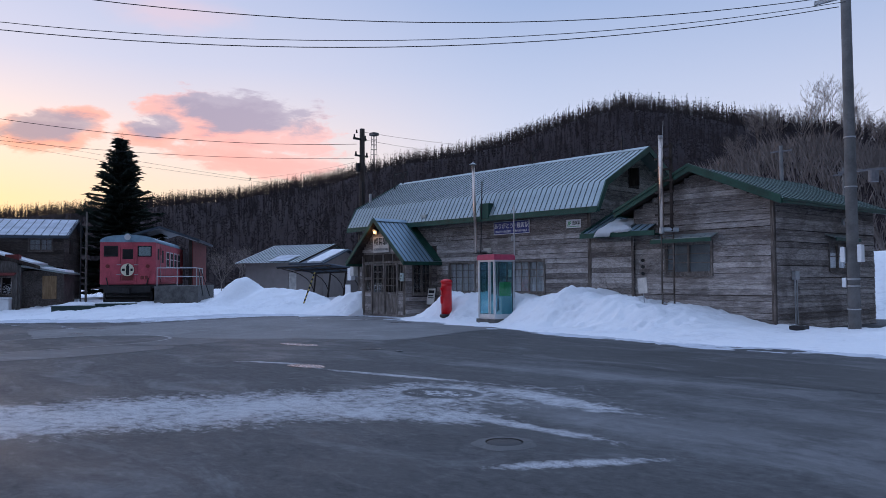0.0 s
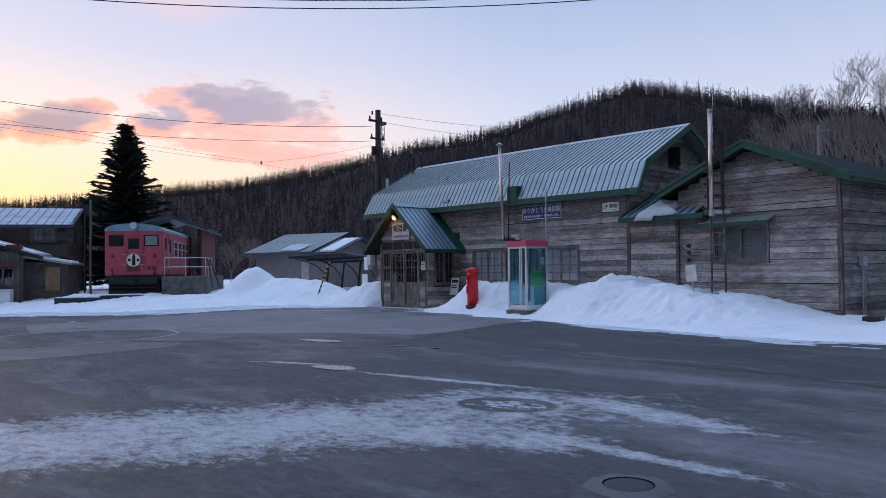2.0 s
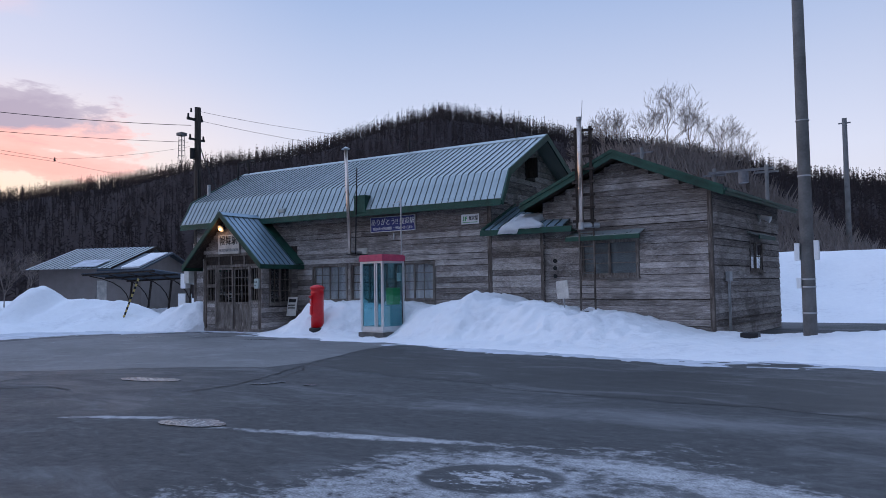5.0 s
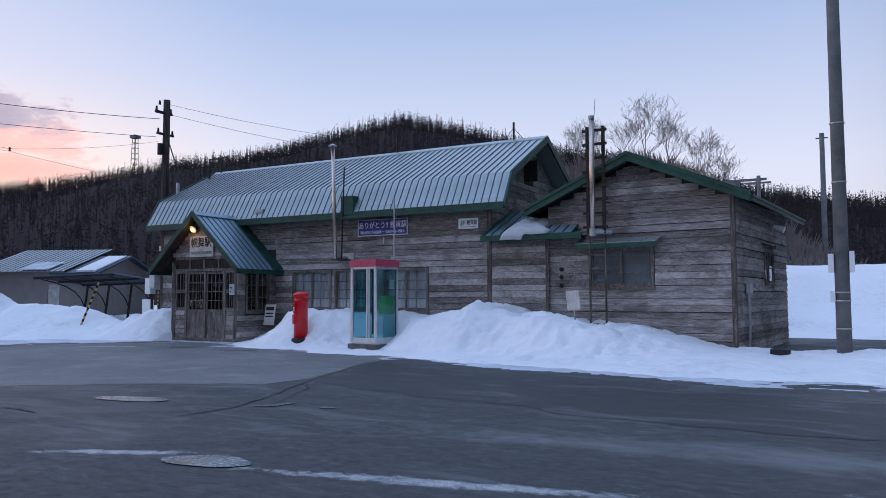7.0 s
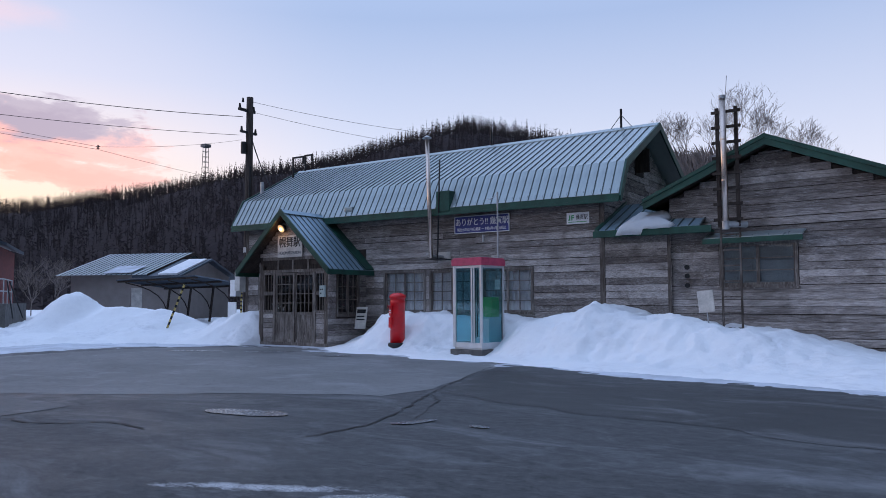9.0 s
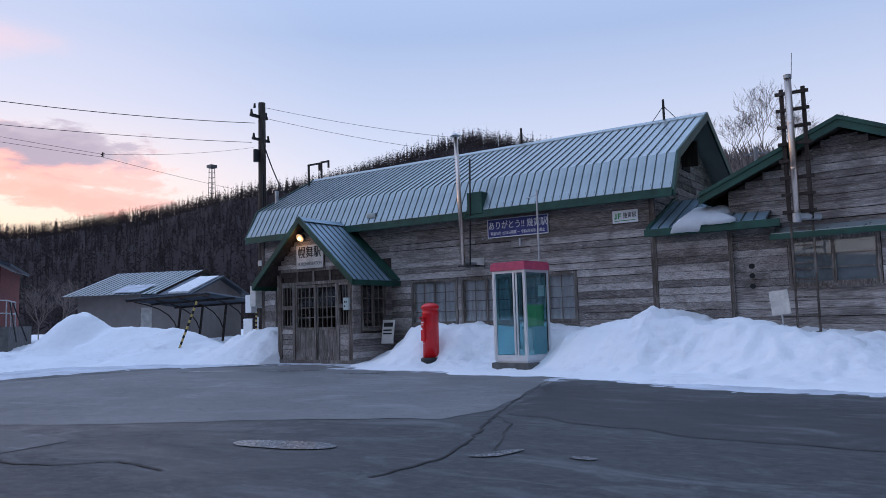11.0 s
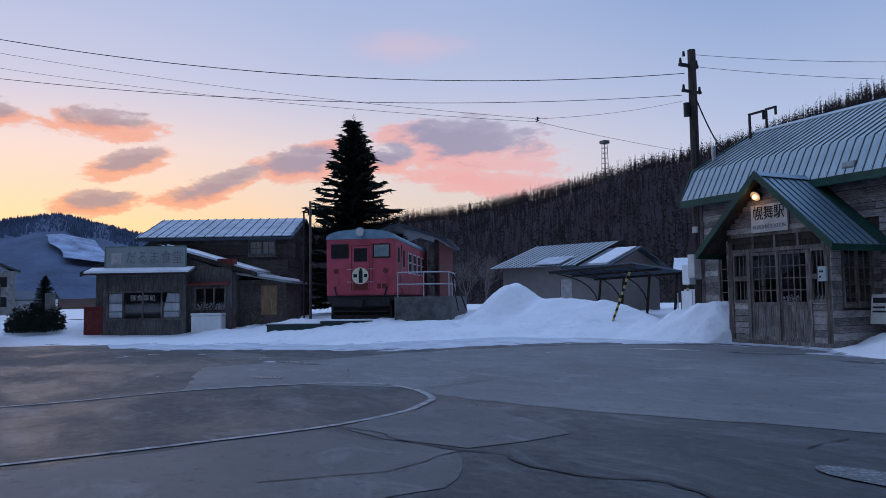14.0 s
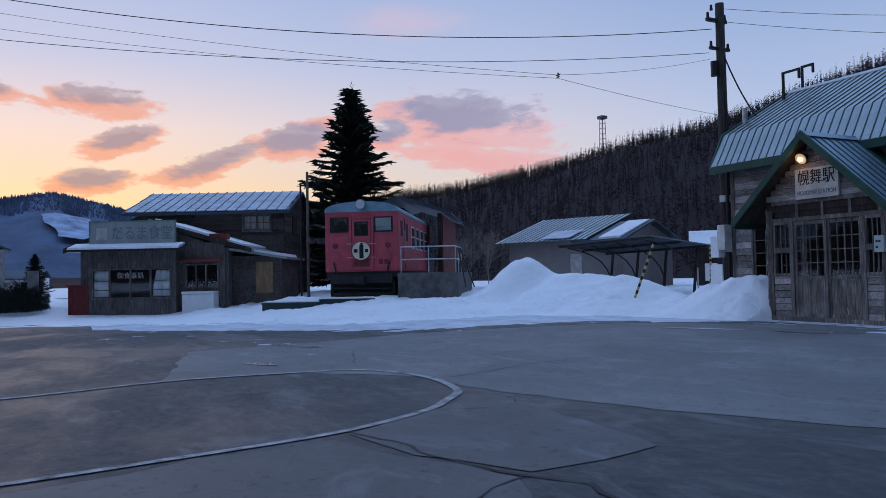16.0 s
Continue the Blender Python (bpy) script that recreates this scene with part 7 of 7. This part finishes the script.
for i in range(6500):
    a, r = rnd.uniform(0, 6.28), rnd.random() ** 0.6
    x, y = 2.2 * r * math.cos(a), 1.6 * r * math.sin(a)
    z = rnd.uniform(0, 1.15) * (1.05 - r * 0.45) * (0.75 + 0.8 * noise.noise((x * 1.4, y * 1.4, 5)))
    k = len(V)
    d = Vector((rnd.uniform(-1, 1), rnd.uniform(-1, 1), rnd.uniform(0.1, 1))).normalized() * 0.17
    V.extend(((x, y, z), (x + 0.03, y + 0.02, z + 0.05), (x + d.x, y + d.y, z + d.z)))
    F.append((k, k + 1, k + 2))
me = bpy.data.meshes.new("hedge")
me.from_pydata(V, [], F)
me.materials.append(M["needles"])
hg = tagged(new("hedge", me), "dark low evergreen hedge at the roadside", "hedge")
hg.matrix_basis = pose(-22.7, -18.5, 0.0) @ Matrix.Diagonal((0.72, 0.72, 1.15, 1))
gr = thing("garage", "dark low plank garage by the roadside", "garage", pose(-17.6, -19.7, 0))
part("wall", boxes((-3.4, -5.0, -0.1, 0.0, 0.0, 2.05)), M["dark_wood"], gr)
part("roof", (lambda bm: (bm_prism(bm, [(-0.25, 2.0), (5.2, 3.9), (5.2, 4.02), (-0.25, 2.12)], 4.0, Matrix.Translation((0.3, 0, 0)) @ Matrix.Rotation(radians(-90), 4, "Z")), bm)[1])(bmesh.new()), M["sheet_roof_dark"], gr)
part("gable", (lambda bm: (bm_prism(bm, [(0.0, 2.05), (5.0, 2.05), (5.0, 3.75)], 0.12, Matrix.Translation((-0.14, 0, 0)) @ Matrix.Rotation(radians(-90), 4, "Z")), bm)[1])(bmesh.new()), M["dark_wood"], gr)
part("window", boxes((0.0, -1.7, 0.95, 0.03, -0.6, 1.75)), M["ink"], gr)
th = thing("tall_house", "two-storey pale house with a dark roof beyond the road", "house", pose(-80.6, -27.6, 0, 0, 0, 8))
part("wall", boxes((-4.0, 0.0, 0, 0.0, 4.6, 4.9)), M["concrete"], th)
part("roof", (lambda bm: (bm_prism(bm, [(-0.5, 4.7), (2.3, 5.9), (5.1, 4.7), (5.1, 4.9), (2.3, 6.1), (-0.5, 4.9)], 4.8, Matrix.Translation((0.4, 0, 0)) @ Matrix.Rotation(radians(90), 4, "Z")), bm)[1])(bmesh.new()), M["sheet_roof_dark"], th)
for wy in (0.7, 2.7):
    for wz in (0.9, 3.1):
        part("window", boxes((0.0, wy, wz, 0.04, wy + 1.1, wz + 1.1)), M["ink"], th)

st2 = tagged(copy_thing(tree, pose(-66.0, -19.6, 0, 0, 0, 70)), "small dark conifer beyond the road", "tree")
st2.scale = (0.34, 0.34, 0.34)
gp = thing("concrete_post", "short concrete gate post by the road", "post", pose(-24.0, -18.2, 0))
part("block", boxes((0, 0, 0, 0.5, 0.4, 1.7), bevel=0.02), M["concrete"], gp)

# ---------- behind the station: bare trees, poles, mast ----------


def bare_tree(name, x, y, z, h, seed, label):
    r = random.Random(seed)
    t = thing(name, label, "tree", pose(x, y, z), "bare trees behind the wing")
    bm = bmesh.new()
    segs = []

    def grow(p, d, ln, rad, lv):
        q = p + d * ln
        segs.append((p, q, rad, rad * 0.62))
        if lv == 0:
            return
        for i in range(3 if lv > 5 else 2):
            nd = (d + Vector((r.uniform(-1, 1), r.uniform(-1, 1), r.uniform(-0.15, 0.6))) * 0.72).normalized()
            grow(p.lerp(q, (0.55, 1.0, 0.8)[i] - r.uniform(0.0, 0.1)), nd, ln * r.uniform(0.66, 0.88), rad * 0.60, lv - 1)
    grow(Vector((0, 0, 0)), Vector((0, 0, 1)), h * 0.24, h * 0.009, 8)
    vs, fs = [], []
    for p, q, r0, r1 in segs:
        d = (q - p).normalized()
        s = d.orthogonal().normalized()
        u = d.cross(s)
        k = len(vs)
        for c, rr in ((p, r0), (q, r1)):
            for i in range(3):
                a = 2.094 * i
                vs.append(tuple(c + (s * math.cos(a) + u * math.sin(a)) * max(rr, 0.0045)))
        for i in range(3):
            fs.append((k + i, k + (i + 1) % 3, k + 3 + (i + 1) % 3, k + 3 + i))
    bm.free()
    me = bpy.data.meshes.new("crown")
    me.from_pydata(vs, [], fs)
    me.materials.append(M["birch"])
    o = new("crown", me)
    o.parent = t
    return t


def knoll_z(x, y):
    return 11.2 * math.exp(-abs((x - 4.5) / 13.5) ** 2.4 - abs((y - 35) / 12) ** 2.4) + fbm(x, y, 0.25) * 0.35 - 0.8


knoll = sheet("knoll", -22, 32, 14, 60, 1.0, knoll_z, M["hill"])
tagged(knoll, "scrub-covered knoll behind the wing", "hill", kind="structure")
for i, (x, y, top) in enumerate(((0.4, 35.2, 13.2), (1.9, 34.7, 15.0), (3.7, 34.2, 14.5), (5.5, 33.7, 15.1), (7.3, 33.2, 15.5), (9.1, 32.6, 14.2), (11.0, 32.0, 12.6), (12.9, 32.4, 11.0))):
    z = knoll_z(x, y)
    bare_tree("bare_tree", x, y, z - 0.1, (top - z) / 0.78, 100 + i, "bare fine-twigged tree on the crest of the knoll")
for i, (az, d) in enumerate(((152.5, 70), (151.0, 74))):
    bare_tree("bare_tree", 19 + d * math.cos(radians(az)), -19 + d * math.sin(radians(az)), 0, 6.4, 108 + i, "bare pale-twigged tree on the slope")
# leafless scrub over the knoll
rnd = random.Random(31)
V, F = [], []
for i in range(5200):
    x, y = rnd.uniform(-14, 26), rnd.uniform(20, 40)
    z = knoll_z(x, y)
    if z < 0.4:
        continue
    for j in range(4):
        a = rnd.uniform(0, 6.28)
        ln = rnd.uniform(0.7, 1.9)
        lean = rnd.uniform(0.1, 0.55) * ln
        k = len(V)
        V.extend(((x - 0.025, y, z - 0.1), (x + 0.025, y, z - 0.1), (x + lean * math.cos(a) * 0.5 + 0.012, y + lean * math.sin(a) * 0.5, z + ln * 0.6), (x + lean * math.cos(a), y + lean * math.sin(a), z + ln)))
        F.extend(((k, k + 1, k + 2), (k, k + 2, k + 3)))
me = bpy.data.meshes.new("scrub")
me.from_pydata(V, [], F)
me.materials.append(M["birch"])
tagged(new("scrub", me), "leafless dark scrub covering the knoll", "bushes", kind="stuff")


def small_pole(x, y, z0, top, r, label, arm=0.6):
    p = utility_pole(x, y, top, r, r * 0.8, M["pole"], label)
    part("crossarm", boxes((x - arm, y - 0.04, top - 0.35, x + arm, y + 0.04, top - 0.27)), M["mast"], p)
    return p


small_pole(9.3, 20.6, 0, 9.0, 0.12, "concrete pole with a lamp behind the wing")
lp = small_pole(18.4, 33.7, 0, 11.8, 0.18, "slim concrete pole in the snow field", 0.35)
hp = small_pole(16.5, 15.2, 0, 6.6, 0.10, "concrete pole of the line-side transformer frame", 0.5)
small_pole(14.2, 15.6, 0, 6.7, 0.10, "concrete pole of the line-side transformer frame", 0.5)
part("transformer", tube((15.5, 15.4, 5.9), (15.5, 15.4, 6.4), 0.22), M["mast"], hp)
part("top_beam", boxes((14.0, 15.35, 6.42, 16.8, 15.45, 6.52)), M["mast"], hp)
mast = thing("lattice_mast", "grey lattice radio mast on the far slope", "mast", pose(-326.0, 255.0, 64.0) @ Matrix.Diagonal((1.35, 1.35, 1.4, 1)))
for sx in (-0.9, 0.9):
    for sy in (-0.9, 0.9):
        part("leg", tube((sx * 1.3, sy * 1.3, 0), (sx * 0.8, sy * 0.8, 19), 0.12, seg=6), M["mast"], mast)
for k in range(9):
    z = 1 + k * 2.1
    part("brace", boxes((-1.0, -1.0, z, 1.0, -0.9, z + 0.15), (-1.0, 0.9, z, 1.0, 1.0, z + 0.15), (-1.0, -0.9, z, -0.9, 0.9, z + 0.15), (0.9, -0.9, z, 1.0, 0.9, z + 0.15)), M["mast"], mast)
part("head_ring", boxes((-1.5, -1.5, 17.6, 1.5, -1.3, 18.8), (-1.5, 1.3, 17.6, 1.5, 1.5, 18.8), (-1.5, -1.3, 17.6, -1.3, 1.3, 18.8), (1.3, -1.3, 17.6, 1.5, 1.3, 18.8)), M["mast"], mast)

# ---------- forecourt surface: patches, line, cracks, ice ----------


def on_ground(bm, lift):
    for v in bm.verts:
        v.co.z = ground_z(v.co.x, v.co.y) + lift


def patch(name, pts, lift, material, label, cat="road patch", ragged=0.12):
    """A laid patch of other surface with an uneven rim."""
    rim = []
    n = len(pts)
    for i in range(n):
        a, b_ = Vector((*pts[i], 0)), Vector((*pts[(i + 1) % n], 0))
        m_ = max(2, int((b_ - a).length / 0.3))
        for k in range(m_):
            p = a.lerp(b_, k / m_)
            rim.append((p.x + ragged * noise.noise((p.x * 1.7, p.y * 1.7, 1)), p.y + ragged * noise.noise((p.x * 1.7, p.y * 1.7, 9)), 0))
    bm = bmesh.new()
    bm.faces.new([bm.verts.new(p) for p in rim])
    xs, ys = [p[0] for p in rim], [p[1] for p in rim]
    for q in np.arange(min(xs) // 1 + 1, max(xs), 0.75):
        bmesh.ops.bisect_plane(bm, geom=bm.verts[:] + bm.edges[:] + bm.faces[:], plane_co=(q, 0, 0), plane_no=(1, 0, 0))
    for q in np.arange(min(ys) // 1 + 1, max(ys), 0.75):
        bmesh.ops.bisect_plane(bm, geom=bm.verts[:] + bm.edges[:] + bm.faces[:], plane_co=(0, q, 0), plane_no=(0, 1, 0))
    bmesh.ops.triangulate(bm, faces=bm.faces[:])
    on_ground(bm, lift)
    bmesh.ops.recalc_face_normals(bm, faces=bm.faces)
    if sum(f.normal.z for f in bm.faces) < 0:
        bmesh.ops.reverse_faces(bm, faces=bm.faces[:])
    return tagged(new(name, finish(bm, name, material)), label, cat, kind="structure")


def ribbon(name, pts, width, lift, material, label, wander=0.0, smooth_line=True, seed=0):
    r = random.Random(seed)
    P = [Vector((*p, 0)) for p in pts]
    line = []
    for i in range(len(P) - 1):
        a, b_ = P[i], P[i + 1]
        p0, p3 = P[max(i - 1, 0)], P[min(i + 2, len(P) - 1)]
        n = max(3, int((b_ - a).length / 0.16))
        for k in range(n):
            t = k / n
            q = 0.5 * ((2 * a) + (b_ - p0) * t + (2 * p0 - 5 * a + 4 * b_ - p3) * t * t + (3 * a - p0 - 3 * b_ + p3) * t ** 3) if smooth_line else a.lerp(b_, t)
            line.append(q + Vector((r.uniform(-1, 1), r.uniform(-1, 1), 0)) * wander)
    line.append(P[-1])
    bm = bmesh.new()
    prev = None
    for i, p in enumerate(line):
        d = (line[min(i + 1, len(line) - 1)] - line[max(i - 1, 0)]).normalized()
        s = Vector((-d.y, d.x, 0)) * width / 2 * (r.uniform(0.35, 1.3) if wander else 1)
        cur = (bm.verts.new(p - s), bm.verts.new(p + s))
        if prev:
            bm.faces.new((prev[0], cur[0], cur[1], prev[1]))
        prev = cur
    on_ground(bm, lift)
    bmesh.ops.recalc_face_normals(bm, faces=bm.faces)
    if sum(f.normal.z for f in bm.faces) < 0:
        bmesh.ops.reverse_faces(bm, faces=bm.faces[:])
    return tagged(new(name, finish(bm, name, material)), label, "road mark", kind="structure")


patch("pavement_apron", [(4.2, -12.2), (6.7, -11.6), (9.1, -10.8), (11.4, -9.9), (11.6, -8.9), (10.6, -5.2), (9.6, -3.0), (2.2, -1.9), (-1.0, -4.5), (-3.6, -9.5), (-2.6, -14.5), (1.5, -15.4), (1.7, -13.6), (3.1, -12.25)], 0.004, M["old_asphalt"], "paler worn asphalt apron before the porch")
patch("pavement_patch", [(6.3, -14.4), (5.2, -12.7), (5.0, -12.2), (8.2, -12.7), (8.4, -13.9), (7.4, -14.3)], 0.006, M["mid_asphalt"], "grey wedge of older asphalt")
patch("pavement_patch", [(6.5, -14.62), (7.3, -14.42), (8.45, -14.05), (9.6, -14.7), (10.0, -17.0), (9.4, -20.0), (7.1, -20.0), (7.0, -17.2), (6.75, -15.9)], 0.005, M["mid_asphalt"], "grey stretch of older asphalt beside the loop line")
patch("pavement_repair", [(10.9, -5.6), (12.9, -6.6), (17.6, -7.4), (24.0, -8.2), (24.0, -11.0), (17.0, -10.5), (13.0, -9.6), (11.8, -9.0)], 0.004, M["dark_patch"], "darker damp asphalt repair", ragged=0.35)
ribbon("road_line", [(2.4, -22.0), (2.1, -17.5), (1.6, -15.4), (1.7, -13.7), (2.0, -12.7), (3.1, -12.25), (4.4, -12.4), (5.1, -12.9), (5.6, -13.4), (6.2, -14.5), (6.5, -15.9), (6.7, -17.2), (6.9, -19.5)], 0.105, 0.010, M["white_line"], "worn white painted loop line on the asphalt")
for i, pts in enumerate(([(6.2, -14.4), (7.0, -14.2), (7.5, -14.25), (8.4, -14.0), (8.8, -13.8), (9.3, -13.9), (9.9, -13.7), (10.2, -13.4), (11.0, -13.5)], [(3.4, -12.0), (2.8, -10.3), (2.9, -8.3)], [(-0.7, -11.9), (1.1, -12.5)], [(2.8, -14.5), (3.8, -14.7)],
                         [(10.3, -4.6), (11.0, -6.9), (11.9, -9.4), (12.6, -11.1), (12.9, -12.0), (12.8, -12.9)], [(11.9, -9.4), (12.4, -9.9), (13.1, -11.4), (13.5, -11.5)], [(9.9, -11.7), (9.8, -11.0)], [(5.6, -13.2), (5.9, -12.6), (5.6, -12.3), (5.2, -12.2)], [(8.4, -14.0), (8.9, -14.9), (8.7, -15.8)])):
    ribbon("road_crack", pts, 0.034 if i in (0, 4) else 0.018, 0.009, M["crack"], "dark crack in the asphalt", 0.03, False, i)


def blob(cx, cy, rx, ry, ang, n=22):
    out = []
    for i in range(n):
        a = 2 * math.pi * i / n
        k = 1 + 0.18 * noise.noise((cx + math.cos(a), cy + math.sin(a), 2))
        x, y = rx * k * math.cos(a), ry * k * math.sin(a)
        c, s = math.cos(radians(ang)), math.sin(radians(ang))
        out.append((cx + x * c - y * s, cy + x * s + y * c))
    return out


patch("ice_sheet", blob(11.0, -12.1, 0.62, 0.22, 10), 0.010, M["ice"], "oval sheet of pale ice on the asphalt", "ice", 0.05)
patch("ice_sheet", blob(15.0, -14.48, 0.45, 0.22, 10), 0.010, M["ice"], "small sheet of pale ice on the asphalt", "ice", 0.06)
patch("ice_sheet", blob(13.2, -11.55, 0.30, 0.10, 60), 0.011, M["ice"], "small scrap of ice on the asphalt", "ice", 0.08)
patch("ice_sheet", blob(14.0, -11.45, 0.12, 0.07, 0), 0.011, M["ice"], "small round scrap of ice", "ice", 0.02)
for x, y, rx in ((5.6, -4.4, 0.5), (3.0, -4.2, 0.8), (1.0, -5.0, 0.9), (-2.5, -12.5, 0.8), (0.3, -13.8, 0.35)):
    patch("ice_sheet", blob(x, y, rx, 0.16, 25), 0.011, M["ice"], "thin streak of ice on the asphalt", "ice", 0.10)
dc = thing("drain_cover", "small round iron drain cover in broken asphalt", "drain", pose(21.75, -16.68, 0.004))
bm = bmesh.new()
bm_lathe(bm, [(0.17, -0.02), (0.17, 0.006), (0.16, 0.010), (0.02, 0.012)], 24)
part("lid", bm, M["black"], dc, smooth=True)
bm = bmesh.new()
for i in range(26):
    a0, a1 = 2 * math.pi * i / 26, 2 * math.pi * (i + 1) / 26
    rr = 0.30 + 0.07 * noise.noise((math.cos(a0) * 2, math.sin(a0) * 2, 3)), 0.30 + 0.07 * noise.noise((math.cos(a1) * 2, math.sin(a1) * 2, 3))
    q = [(0.18 * math.cos(a0), 0.18 * math.sin(a0), 0.012), (rr[0] * math.cos(a0), rr[0] * math.sin(a0), -0.002), (rr[1] * math.cos(a1), rr[1] * math.sin(a1), -0.002), (0.18 * math.cos(a1), 0.18 * math.sin(a1), 0.012)]
    bm.faces.new([bm.verts.new(p) for p in q])
bmesh.ops.remove_doubles(bm, verts=bm.verts[:], dist=0.001)
part("asphalt_collar", bm, M["mid_asphalt"], dc, "raised broken collar of asphalt")
